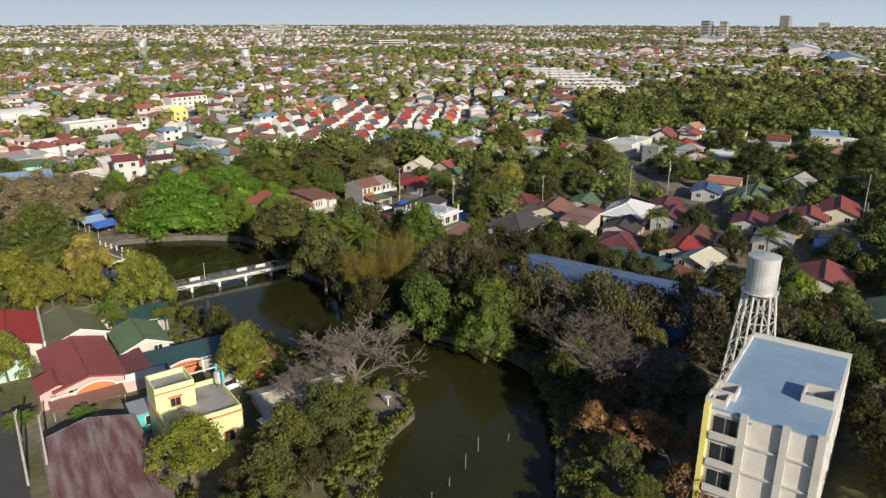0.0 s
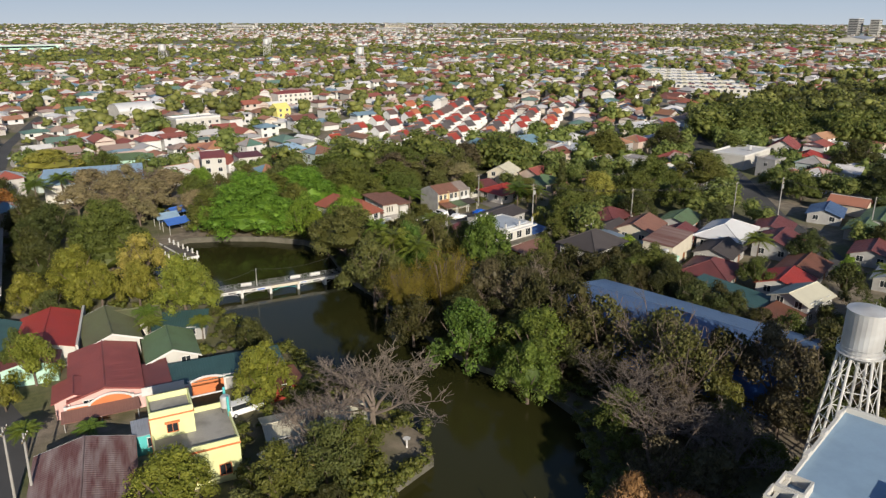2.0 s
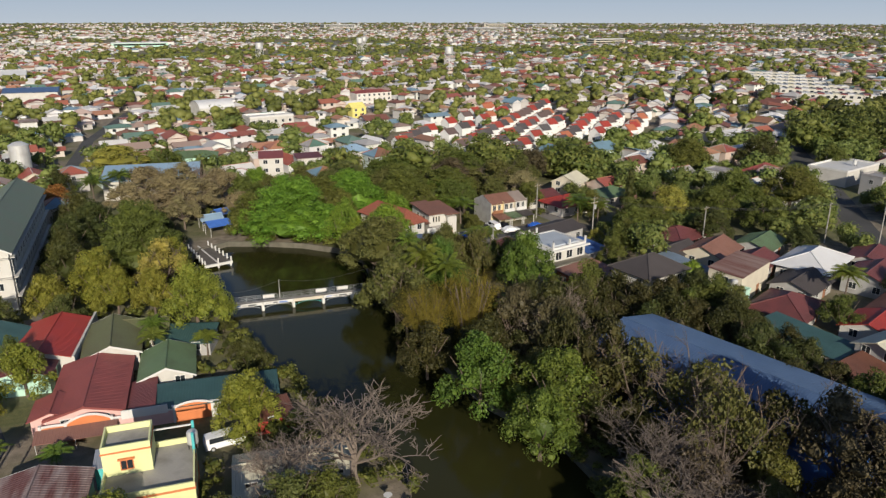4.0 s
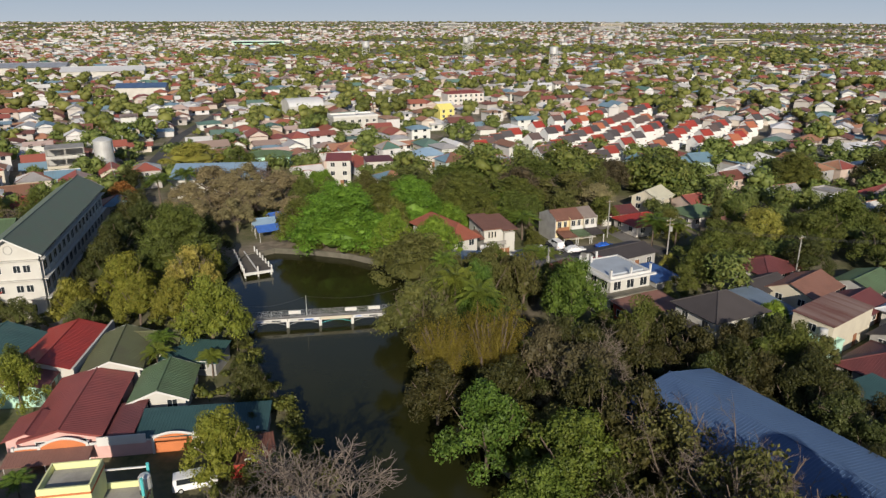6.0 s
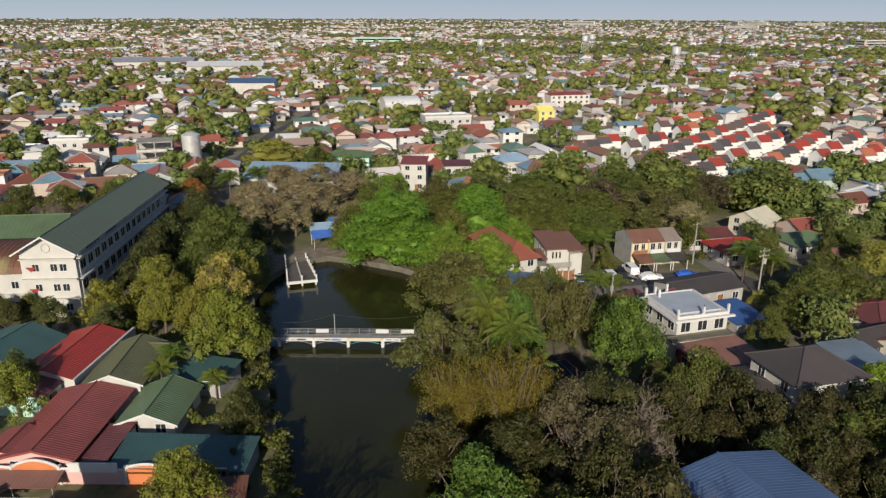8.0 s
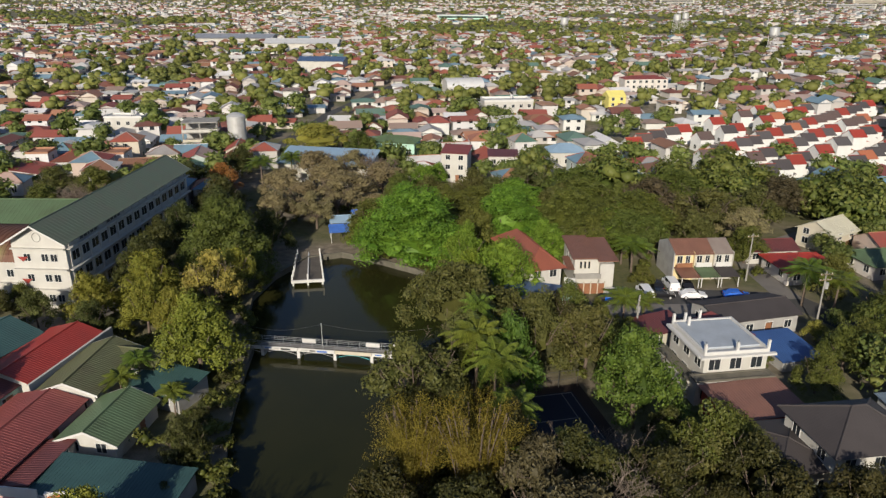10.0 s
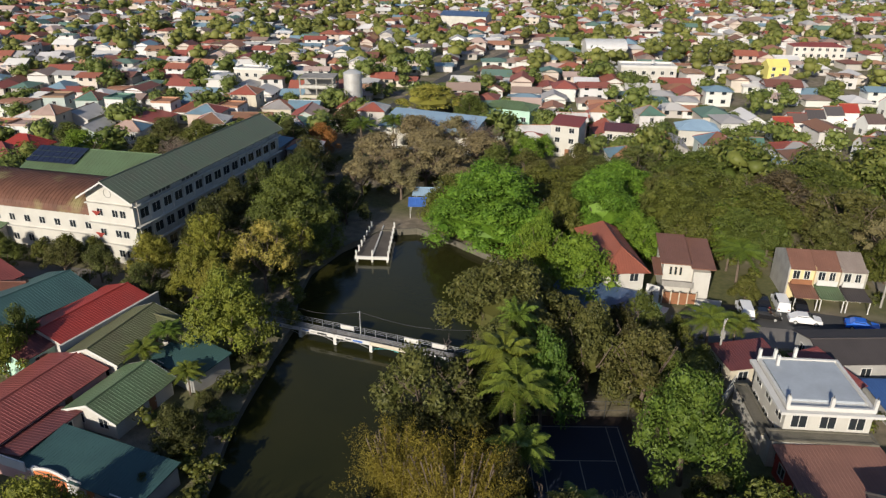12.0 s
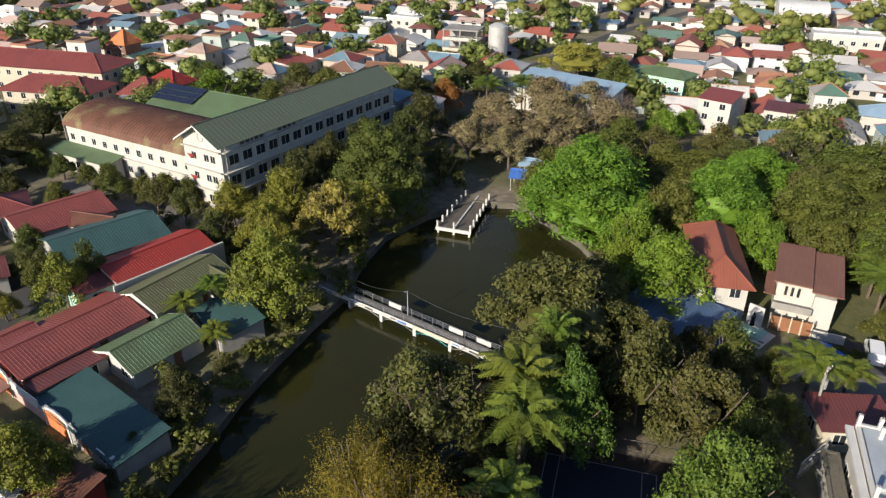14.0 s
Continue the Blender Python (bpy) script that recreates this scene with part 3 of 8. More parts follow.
def palm_trunk(top=8.0):
    s = Shape()
    z0 = -0.3
    for i in range(8):
        z1 = z0 + (top + 0.3) / 8
        s.rod((0.02 * i, 0, z0), (0.02 * i + 0.02, 0, z1), 0.2 - 0.012 * i, 0.185 - 0.012 * i, 8)
        z0 = z1
    return s.mesh("palm_trunk")


tree_kind("palm", [palm_mesh(14), palm_mesh(15)], palm_trunk())


def bare_shape(seed):
    """A leafless tree: forks five times into ever finer twigs."""
    rng = random.Random(seed)
    s, twigs = Shape(), Shape()

    def grow(p, d, length, r, level):
        e = p + d * length
        mid = p.lerp(e, 0.5) + Vector((rng.uniform(-1, 1), rng.uniform(-1, 1), rng.uniform(-0.3, 0.6))) * length * 0.07
        to = s if level < 2 else twigs
        to.rod(p, mid, r, r * 0.85, 6 if level < 2 else 3).rod(mid, e, r * 0.85, r * 0.66, 6 if level < 2 else 3)
        if level == 6:
            return
        for k in range((6, 4, 3, 3, 3, 2)[level]):
            w = (d * 0.75 + Vector((rng.uniform(-1, 1), rng.uniform(-1, 1), rng.uniform(-0.25, 0.75)))).normalized()
            grow(p.lerp(e, rng.uniform(0.45, 1.0) if level else rng.uniform(0.7, 1.0)), w, length * rng.uniform(0.6, 0.82), max(r * 0.54, 0.014), level + 1)
    grow(Vector((0, 0, -0.3)), Vector((0.04, 0.02, 1)).normalized(), 2.9, 0.17, 0)
    return s.mesh("bare_trunk"), twigs.mesh("bare_branches")


BARE = {"bare": bare_shape(17), "bare_wide": bare_shape(19)}
for bare_name, (bare_stem, bare_top) in BARE.items():
    tree_kind(bare_name, [], bare_stem)
tree_kind("column", [crown_mesh("column_crown", 18, [((0, 0, z), (1.3 - 0.05 * z, 1.3 - 0.05 * z, 1.6)) for z in (2, 4, 6, 8, 9.5)], 900, 0.26)],
          limbs(18, 8, 0.8, 0.5, 0.2).mesh("trunk_column"))
tree_count = [0]


def tree(kind, x, y, radius, height, leaf=None, label="", turn=None, trunk_mat=None, group=""):
    """A tree of that kind; radius and height in metres."""
    crowns, trunk = TREE_KINDS[kind]
    i = tree_count[0]
    tree_count[0] += 1
    ob = thing("palm_tree" if kind == "palm" else "bamboo_clump" if kind == "bamboo" else "tree", x, y, 0, label or "leafy green tree with a full crown",
               "palm" if kind == "palm" else "bamboo" if kind == "bamboo" else "tree", group)
    rot = radians(turn if turn is not None else (i * 137.5) % 360)
    norm = 3.2 if kind == "palm" else 6.0
    tall = 10.0
    if not crowns:
        box = np.array([c[:] for c in (Vector(v.co) for v in BARE[kind][1].vertices)])
        norm, tall = float(np.percentile(np.hypot(box[:, 0], box[:, 1]), 98)), float(box[:, 2].max())
    ob.matrix_basis = Matrix.Translation((x, y, 0)) @ Matrix.Rotation(rot, 4, "Z") @ Matrix.Diagonal((radius / norm, radius / norm, height / tall, 1))
    t = part("trunk", trunk, bark, ob)
    t.material_slots[0].link = "OBJECT"
    t.material_slots[0].material = trunk_mat or bark
    if not crowns:
        tw = part("crown", BARE[kind][1], bark_pale, ob)
        tw.material_slots[0].link = "OBJECT"
        tw.material_slots[0].material = trunk_mat or bark
    if crowns:
        if kind == "bamboo":
            tagged(t, kind="stuff")
        c = part("crown", crowns[i % len(crowns)], leaf or leaf_green, ob)
        c.material_slots[0].link = "OBJECT"
        c.material_slots[0].material = leaf or leaf_green
    return ob


# ---- building helpers ----
WINDOWS = {}


def window(parent, x, y, z, w, h, turn, frame_mat=None, bars=1):
    """A window standing on a wall: frame with bars, and panes; turn 0 faces -y."""
    key = (round(w, 2), round(h, 2), bars)
    if key not in WINDOWS:
        s = Shape()
        t = 0.09
        s.box(-w / 2 - t, -0.07, -t, w / 2 + t, 0.05, 0).box(-w / 2 - t, -0.07, h, w / 2 + t, 0.05, h + t)
        s.box(-w / 2 - t, -0.06, 0, -w / 2, 0.05, h).box(w / 2, -0.06, 0, w / 2 + t, 0.05, h)
        for i in range(bars):
            bx = -w / 2 + w * (i + 1) / (bars + 1)
            s.box(bx - 0.03, -0.045, 0, bx + 0.03, 0.03, h)
        g = Shape().box(-w / 2, -0.02, 0, w / 2, 0.02, h)
        WINDOWS[key] = (s.mesh("window_frame"), g.mesh("pane"))
    fm, gm = WINDOWS[key]
    f = part("window", fm, white_paint, parent)
    f.material_slots[0].link = "OBJECT"
    f.material_slots[0].material = frame_mat or white_paint
    f.matrix_basis = pose(x, y, z, 0, 0, turn)
    part("pane", gm, glass, f)
    return f


def door(parent, x, y, w, h, turn, material=None):
    d = part("door", Shape().box(-w / 2, -0.08, 0, w / 2, 0.05, h), material or wood, parent)
    d.matrix_basis = pose(x, y, 0.05, 0, 0, turn)
    part("door_handle", Shape().box(w / 2 - 0.16, -0.14, 1.0, w / 2 - 0.1, -0.08, 1.12), steel, d)
    return d


def wall_windows(parent, w, d, storeys, h, sides, ww=1.2, wh=1.2, gap=3.0, frame_mat=None):
    """Rows of windows round a block w by d; sides is any of 's', 'n', 'e', 'w'."""
    for side in sides:
        length = w if side in "sn" else d
        n = max(1, int(length / gap))
        for st in range(storeys):
            for i in range(n):
                u = -length / 2 + length * (i + 0.5) / n
                z = st * h + 1.0
                x, y, turn = {"s": (u, -d / 2, 0), "n": (u, d / 2, 180), "e": (w / 2, u, 90), "w": (-w / 2, u, -90)}[side]
                window(parent, x, y, z, ww, wh, turn, frame_mat)


def gable_roof(w, d, eave, rise, ov=0.6, step=0.38, rib=0.025, verge=None):
    """Two slopes, ridge along x."""
    g = ov if verge is None else verge
    k = rise / (d / 2)
    lo = eave - ov * k
    X, Y, R = w / 2 + g, d / 2 + ov, eave + rise
    return [("roof_slope", Shape().slope((-X, -Y, lo), (X, -Y, lo), (X, 0, R), (-X, 0, R), step, rib)),
            ("roof_slope", Shape().slope((X, Y, lo), (-X, Y, lo), (-X, 0, R), (X, 0, R), step, rib)),
            ("ridge_cap", Shape().rod((-X, 0, R), (X, 0, R), 0.13, sides=6))]


def hip_roof(w, d, eave, rise, ov=0.6, step=0.38, rib=0.025):
    k = rise / (d / 2)
    lo = eave - ov * k
    X, Y, R = w / 2 + ov, d / 2 + ov, eave + rise
    q = max(X - Y, 0.02)
    out = [("roof_slope", Shape().slope(*pts, step, rib)) for pts in (
        ((-X, -Y, lo), (X, -Y, lo), (q, 0, R), (-q, 0, R)), ((X, Y, lo), (-X, Y, lo), (-q, 0, R), (q, 0, R)),
        ((X, -Y, lo), (X, Y, lo), (q, 0, R), (q, 0, R)), ((-X, Y, lo), (-X, -Y, lo), (-q, 0, R), (-q, 0, R)))]
    cap = Shape()
    for sx in (-1, 1):
        for sy in (-1, 1):
            cap.rod((sx * q, 0, R), (sx * X, sy * Y, lo + 0.03), 0.11, sides=6)
    cap.rod((-q, 0, R), (q, 0, R), 0.12, sides=6)
    return out + [("ridge_cap", cap)]


def shed_roof(w, d, low, high, ov=0.4, step=0.5, rib=0.025):
    """One slope, low along -y and high along +y."""
    k = (high - low) / d
    return Shape().slope((-w / 2 - ov, -d / 2 - ov, low - ov * k), (w / 2 + ov, -d / 2 - ov, low - ov * k),
                         (w / 2 + ov, d / 2 + ov, high + ov * k), (-w / 2 - ov, d / 2 + ov, high + ov * k), step, rib)


def body(w, d, eave, rise=0.0, kind="gable", base=-0.4):
    """The walls of a block; a gable's triangles go up to the ridge."""
    s = Shape().box(-w / 2, -d / 2, base, w / 2, d / 2, eave)
    if kind == "gable" and rise:
        t = 0.02
        for sx in (-1, 1):
            x0, x1 = sorted((sx * w / 2, sx * (w / 2 - 0.2)))
            n = len(s.v)
            s.v += [(x, y, z) for x in (x0, x1) for y, z in ((-d / 2, eave), (d / 2, eave), (0, eave + rise - t))]
            s.f += [(n, n + 2, n + 1), (n + 3, n + 4, n + 5), (n, n + 3, n + 5, n + 2), (n + 1, n + 2, n + 5, n + 4), (n, n + 1, n + 4, n + 3)]
    return s


def house(x, y, w, d, rot, eave, rise, kind="gable", wall=None, roof=None, label="", ov=0.6, storeys=1, sides="sew", gap=3.0, name="house",
          ww=1.2, wh=1.2, step=0.38, group="", fascia=None, category="house", frame_mat=None, has_door=True, z=0.0, verge=None, rib=0.025):
    ob = thing(name, x, y, rot, label, category, group, z=z)
    part("wall", body(w, d, eave, rise, kind), wall or white_wall, ob)
    if kind == "gable":
        r = gable_roof(w, d, eave, rise, ov, step, rib, verge)
    elif kind == "hip":
        r = hip_roof(w, d, eave, rise, ov, step, rib)
    elif kind == "shed":
        r = shed_roof(w, d, eave + 0.02, eave + rise, ov, step)
    else:
        r = Shape().box(-w / 2 - 0.02, -d / 2 - 0.02, eave, w / 2 + 0.02, d / 2 + 0.02, eave + 0.12)
        p = 0.18
        for b in ((-w / 2 - .1, -d / 2 - .1, w / 2 + .1, -d / 2 + p), (-w / 2 - .1, d / 2 - p, w / 2 + .1, d / 2 + .1),
                  (-w / 2 - .1, -d / 2 + p, -w / 2 + p, d / 2 - p), (w / 2 - p, -d / 2 + p, w / 2 + .1, d / 2 - p)):
            r.box(b[0], b[1], eave + 0.001, b[2], b[3], eave + rise)
    for nm, sh in (r if isinstance(r, list) else [("roof", r)]):
        part(nm, sh, roof or roof_red, ob)
    if fascia and kind == "gable":
        X = w / 2 + (ov if verge is None else verge) + 0.03
        k = rise / (d / 2)
        for sx in (-1, 1):
            for sy in (-1, 1):
                f = Shape()
                a, b = Vector((sx * X, sy * (d / 2 + ov), eave - ov * k)), Vector((sx * X, 0, eave + rise))
                dn = Vector((0, 0, 0.28))
                ox = Vector((sx * 0.05, 0, 0))
                f.face(a, b, b - dn, a - dn)
                f.face(a + ox, a + ox - dn, b + ox - dn, b + ox)
                f.face(a, a + ox, b + ox, b)
                f.face(a - dn, b - dn, b + ox - dn, a + ox - dn)
                part("fascia", f, fascia, ob)
    if kind == "shed":
        part("high_wall", Shape().face((-w / 2, d / 2, eave - .1), (w / 2, d / 2, eave - .1), (w / 2, d / 2, eave + rise - .1), (-w / 2, d / 2, eave + rise - .1))
             .face((-w / 2, -d / 2, eave - .1), (-w / 2, d / 2, eave - .1), (-w / 2, d / 2, eave + rise - .12))
             .face((w / 2, -d / 2, eave - .1), (w / 2, d / 2, eave + rise - .12), (w / 2, d / 2, eave - .1)), wall or white_wall, ob)
    wall_windows(ob, w, d, storeys, (eave - 0.2) / storeys, sides, ww, wh, gap, frame_mat)
    if has_door:
        door(ob, w * 0.12, -d / 2, 1.0, 2.05, 0)
    return ob

# ---- ground, pond, roads ----
POND = [(5, 28), (24, 52), (33, 62.5), (38, 68), (44.5, 71), (45.5, 76), (42.5, 86), (38.5, 98), (36, 106), (33, 113), (31, 120), (29, 128), (27.5, 135), (23, 144),
        (20.5, 152), (21, 162), (24, 171), (30, 174.5), (38, 172), (46, 168), (54, 161), (57, 153), (56, 142), (55.5, 133), (57, 124), (58, 112), (58.5, 100),
        (60.5, 90), (65.5, 80), (66, 72), (61, 62), (56, 55.5), (48, 48), (36, 36), (20, 14), (8, 8)]
POND = [(x + 0.8, y - 1.8) for x, y in POND]
WATER_Z = -1.05


def inside(poly, x, y):
    hit = False
    for (x0, y0), (x1, y1) in zip(poly, poly[1:] + poly[:1]):
        if (y0 > y) != (y1 > y) and x < (x1 - x0) * (y - y0) / (y1 - y0) + x0:
            hit = not hit
    return hit


def ground_sheet():
    bm = bmesh.new()
    big = [bm.verts.new((x, y, 0)) for x, y in ((-6000, -3000), (6000, -3000), (6000, 6000), (-6000, 6000))]
    rim = [bm.verts.new((x, y, 0)) for x, y in POND]
    edges = [bm.edges.new((ring[i], ring[(i + 1) % len(ring)])) for ring in (big, rim) for i in range(len(ring))]
    bmesh.ops.triangle_fill(bm, use_beauty=True, edges=edges)
    for f in bm.faces:
        f.normal_update()
        if f.normal.z < 0:
            f.normal_flip()
    me = bpy.data.meshes.new("ground")
    bm.to_mesh(me)
    bm.free()
    return part("ground", me, earth)


tagged(ground_sheet(), "bare earth and dry grass between houses and trees", "ground", kind="structure")
bank = Shape()
for (x0, y0), (x1, y1) in zip(POND, POND[1:] + POND[:1]):
    bank.face((x0, y0, 0), (x1, y1, 0), (x1, y1, -4.5), (x0, y0, -4.5))
tagged(part("quay_wall", bank, stone), "old stone and concrete retaining wall of the pond", "wall", kind="structure")
tagged(part("pond_bed", Shape().face(*[(x, y, -4.4) for x, y in POND]), stone), "muddy bed of the pond", "ground", kind="structure")
tagged(part("water", Shape().face(*[(x, y, WATER_Z) for x, y in POND]), water_mat), "murky olive green still pond water", "water", kind="structure")
coping = Shape()
WALLED = POND[14:22] + POND[28:33]
for (x0, y0), (x1, y1) in zip(WALLED, WALLED[1:]):
    if math.hypot(x1 - x0, y1 - y0) > 30:
        continue
    a, b = Vector((x0, y0, 0)), Vector((x1, y1, 0))
    d = (b - a).normalized()
    n = Vector((-d.y, d.x, 0)) * 0.2
    coping.face(a - n + Vector((0, 0, .22)), b - n + Vector((0, 0, .22)), b + n + Vector((0, 0, .22)), a + n + Vector((0, 0, .22)))
    for sgn in (-1, 1):
        p, q = a + n * sgn, b + n * sgn
        coping.face(p, q, q + Vector((0, 0, .22)), p + Vector((0, 0, .22)))
tagged(part("coping", coping, stone), "weathered concrete coping along the pond's edge", "coping", kind="structure")


def strip(name, pts, width, material, label, z=0.02, category="road"):
    s = Shape()
    n = len(pts)
    L, R = [], []
    for i, p in enumerate(pts):
        a, b = Vector(pts[max(i - 1, 0)]), Vector(pts[min(i + 1, n - 1)])
        d = (b - a).normalized()
        w = Vector((-d.y, d.x)) * width / 2
        L.append(Vector(p) + w)
        R.append(Vector(p) - w)
    for i in range(n - 1):
        s.face((*R[i], z), (*R[i + 1], z), (*L[i + 1], z), (*L[i], z))
    return tagged(part(name, s, material), label, category, kind="structure")


strip("road", [(-3, 40), (-1, 80), (0, 97), (-4, 108), (-12, 111)], 5.0, asphalt, "worn grey asphalt lane past the houses")
strip("road", [(80, 158), (97, 161), (112, 162), (120, 150), (131, 128), (150, 92)], 6.0, asphalt, "dark asphalt street lined with parked cars", 0.024)
strip("road", [(112, 162), (108, 182), (140, 210)], 4.5, paving, "dusty concrete side street", 0.028)
strip("road", [(-16, 262), (-18, 330), (-10, 420), (20, 600)], 4.5, asphalt, "long straight asphalt street through the town", 0.024)
strip("road", [(150, 92), (172, 128), (196, 160), (250, 235)], 7.0, asphalt, "asphalt street with utility poles", 0.032)
strip("pavement", [(78, 152.5), (86, 153.5), (100, 157)], 6.5, paving, "grey concrete forecourt before the houses", 0.016, "pavement")
strip("pavement", [(-40, 131), (-2, 136), (3, 150)], 5.0, paving, "pale dusty school yard", 0.016, "pavement")

# ---- the pond: footbridge, pier, jetty ----
def footbridge():
    x0, x1, y, z = 24.5, 57.0, 133.2, 0.35
    ob = thing("footbridge", 0, 0, 0, "narrow white footbridge on concrete piers with steel rails", "bridge")
    part("deck", Shape().box(x0, y - 0.85, z - 0.18, x1, y + 0.85, z), paving, ob)
    n = 6
    span = (x1 - x0) / n
    for i in range(n + 1):
        px = x0 + span * i
        if 0 < i < n:
            part("pier", Shape().box(px - 0.22, y - 0.8, -4.4, px + 0.22, y + 0.8, z - 0.18), white_paint, ob)
    for i in range(n):
        a = x0 + span * i
        banner = Shape().box(a + 0.05, y - 0.95, z - 0.25, a + span - 0.05, y - 0.86, z + 0.3)
        part("side_panel", banner, [white_paint, white_paint, white_paint, cream_wall, white_paint, white_paint][i], ob)
        if i != 3:
            for k, (b0, b1) in enumerate(((0.5, 1.5), (1.75, 2.6), (2.85, 4.3))):
                part("writing_bar", Shape().box(a + b0, y - 0.97, z - 0.05 - 0.05 * k, a + b1, y - 0.955, z + 0.12), (dark_metal, blue_tarp, grey_wall)[(i + k) % 3], ob)
        arch = Shape()
        k = 10
        for j in range(k):
            t0, t1 = j / k, (j + 1) / k
            h0, h1 = (z - 0.85 + 0.5 * math.sin(math.pi * t) for t in (t0, t1))
            p, q = a + 0.22 + (span - 0.44) * t0, a + 0.22 + (span - 0.44) * t1
            arch.rod((p, y - 0.82, h0), (q, y - 0.82, h1), 0.035, sides=4)
        rib = arch.mesh("arch_rib")
        part("arch_rib", rib, teal_paint if i == 3 else grey_wall, ob)
        part("arch_rib", rib, grey_wall, ob).matrix_basis = pose(0, 1.64, 0)
    for sgn in (-1, 1):
        rail = Shape()
        for h in (0.55, 0.8, 1.05):
            rail.rod((x0, y + sgn * 0.8, z + h), (x1, y + sgn * 0.8, z + h), 0.025, sides=5)
        part("rail", rail, bridge_steel, ob)
        for i in range(21):
            px = x0 + (x1 - x0) * i / 20
            part("rail_post", Shape().box(px - 0.03, y + sgn * 0.8 - 0.03, z, px + 0.03, y + sgn * 0.8 + 0.03, z + 1.07), bridge_steel, ob)
    part("lamp_pole", Shape().rod((38.5, y + 0.78, z), (38.5, y + 0.78, z + 3.6), 0.05, sides=6).rod((38.5, y + .78, z + 3.6), (38.5, y + .2, z + 3.7), 0.035, sides=5), steel, ob)
    for bx in (36.5, 46.0, 50.0):
        part("banner", Shape().box(bx - 1.0, y + 0.7, z + 0.35, bx + 1.0, y + 0.74, z + 1.0), white_paint, ob)
    pts = [(24.8 + 13.7 * t, y + 0.78, z + 3.5 - 1.3 * math.sin(math.pi * t) - 0.3 * (1 - t)) for t in np.linspace(0, 1, 9)]
    pts += [(38.5 + 16 * t, y + 0.78 + t, z + 3.5 - 0.9 * math.sin(math.pi * t)) for t in np.linspace(0, 1, 9)]
    part("cable", Shape().path(pts, 0.02, 4), dark_metal, ob)


footbridge()


def view_pier():
    ob = thing("pier", 28.4, 158.4, 107, "grey concrete pier with white railing posts over the pond", "pier", z=-0.15)
    deck = Shape().prism([(0, -2.8), (12, -2.1), (15.5, -2.0), (15.5, 2.0), (12, 2.1), (0, 2.8)], -0.25, 0.1)
    part("deck", deck, pier_boards, ob)
    part("edge_beam", Shape().box(-0.28, -2.95, -0.3, 0.02, 2.95, 0.22), white_paint, ob)
    part("divider", Shape().box(0.1, -0.12, 0.104, 14, 0.12, 0.3), white_paint, ob)
    for sgn in (-1, 1):
        for i in range(7):
            px = 0.1 + i * 2.2
            py = sgn * (2.75 - 0.7 * px / 15)
            part("post", Shape().box(px - 0.13, py - 0.13, -0.2, px + 0.13, py + 0.13, 1.2), white_paint, ob)
            if i < 6:
                py2 = sgn * (2.75 - 0.7 * (px + 2.2) / 15)
                part("rail", Shape().rod((px + .13, py, 0.45), (px + 2.07, py2, 0.45), 0.03, sides=4), white_paint, ob)
    part("post", Shape().box(0.0, -0.13, -0.2, 0.26, 0.13, 1.25), white_paint, ob)
    for px, py in ((0.1, -2.6), (0.1, 0), (0.1, 2.6), (6, -2.2), (6, 2.2), (12, 0)):
        part("stilt", Shape().box(px - 0.15, py - 0.15, -4.4, px + 0.15, py + 0.15, -0.25), white_paint, ob)


view_pier()


def jetty():
    ob = thing("jetty", 43.0, 72.0, 25, "small weathered concrete jetty with a white birdbath", "jetty")
    part("slab", Shape().prism([(-3.5, -2), (2.6, -1.6), (3.6, 0.4), (0.5, 2.2), (-3.5, 2)], -2.4, -0.3), concrete, ob)
    part("bird_bath", Shape().rod((0.6, 0.5, -0.3), (0.6, 0.5, 1.1), 0.12).rod((0.6, 0.5, 1.1), (0.6, 0.5, 1.3), 0.2, 0.5), white_paint, ob)


jetty()
for i, (sx, sy) in enumerate(((34, 55), (37, 53.5), (40.5, 55), (44, 56.5), (47.5, 58.5), (52, 58), (31, 52))):
    h = [1.3, 1.7, 1.2, 2.1, 2.0, 1.1, 1.4][i]
    tagged(part("bamboo_stake", Shape().rod((sx, sy, -4), (sx + 0.15, sy, -1.05 + h), 0.05, sides=5), stake_wood), "thin dry bamboo stake standing in the water", "stake", "stakes in the pond")


# ---- west bank: the cluster of red and green roofs ----
house(3.7, 121.6, 14.2, 8.6, 86.4, 3.1, 1.3, "gable", white_wall, roof_bright, "white house with a bright red sheet roof", 0.3, 1, "s", verge=0.2)
party = part("parapet_wall", Shape().box(-0.17, -8.1, -0.3, 0.17, 8.1, 3.65), white_wall)
party.matrix_basis = pose(8.35, 121.2, 0, 0, 0, -3.6)
tagged(party, "white party wall beside the red roof", "wall")
house(1.8, 112.4, 4.5, 7, 86.4, 2.9, 0.9, "gable", mint_wall, roof_maroon, "small annex with a red roof and teal veranda", 0.4, 1, "s", verge=0.2)
house(12.4, 119.0, 11.8, 7.2, 93.7, 3.2, 1.36, "gable", white_wall, roof_olive, "white bungalow with an old olive green sheet roof", 0.5, 1, "we", fascia=white_paint, verge=0.3)
house(11.2, 105.1, 14.7, 8.6, 90, 2.7, 1.1, "gable", pink_wall, roof_red, "house with a long faded red sheet roof", 0.4, 1, "w", verge=0.3, fascia=roof_red)
house(7.4, 100.6, 5.0, 4.6, 90, 2.6, 0.8, "gable", pink_wall, roof_red, "low wing with a faded red roof", 0.4, 1, "w", verge=0.3)
house(17.4, 101.4, 7.6, 3.4, -90, 2.1, 0.45, "shed", grey_wall, roof_maroon, "low lean-to under a dark maroon roof", 0.25, 1, "n", has_door=False)
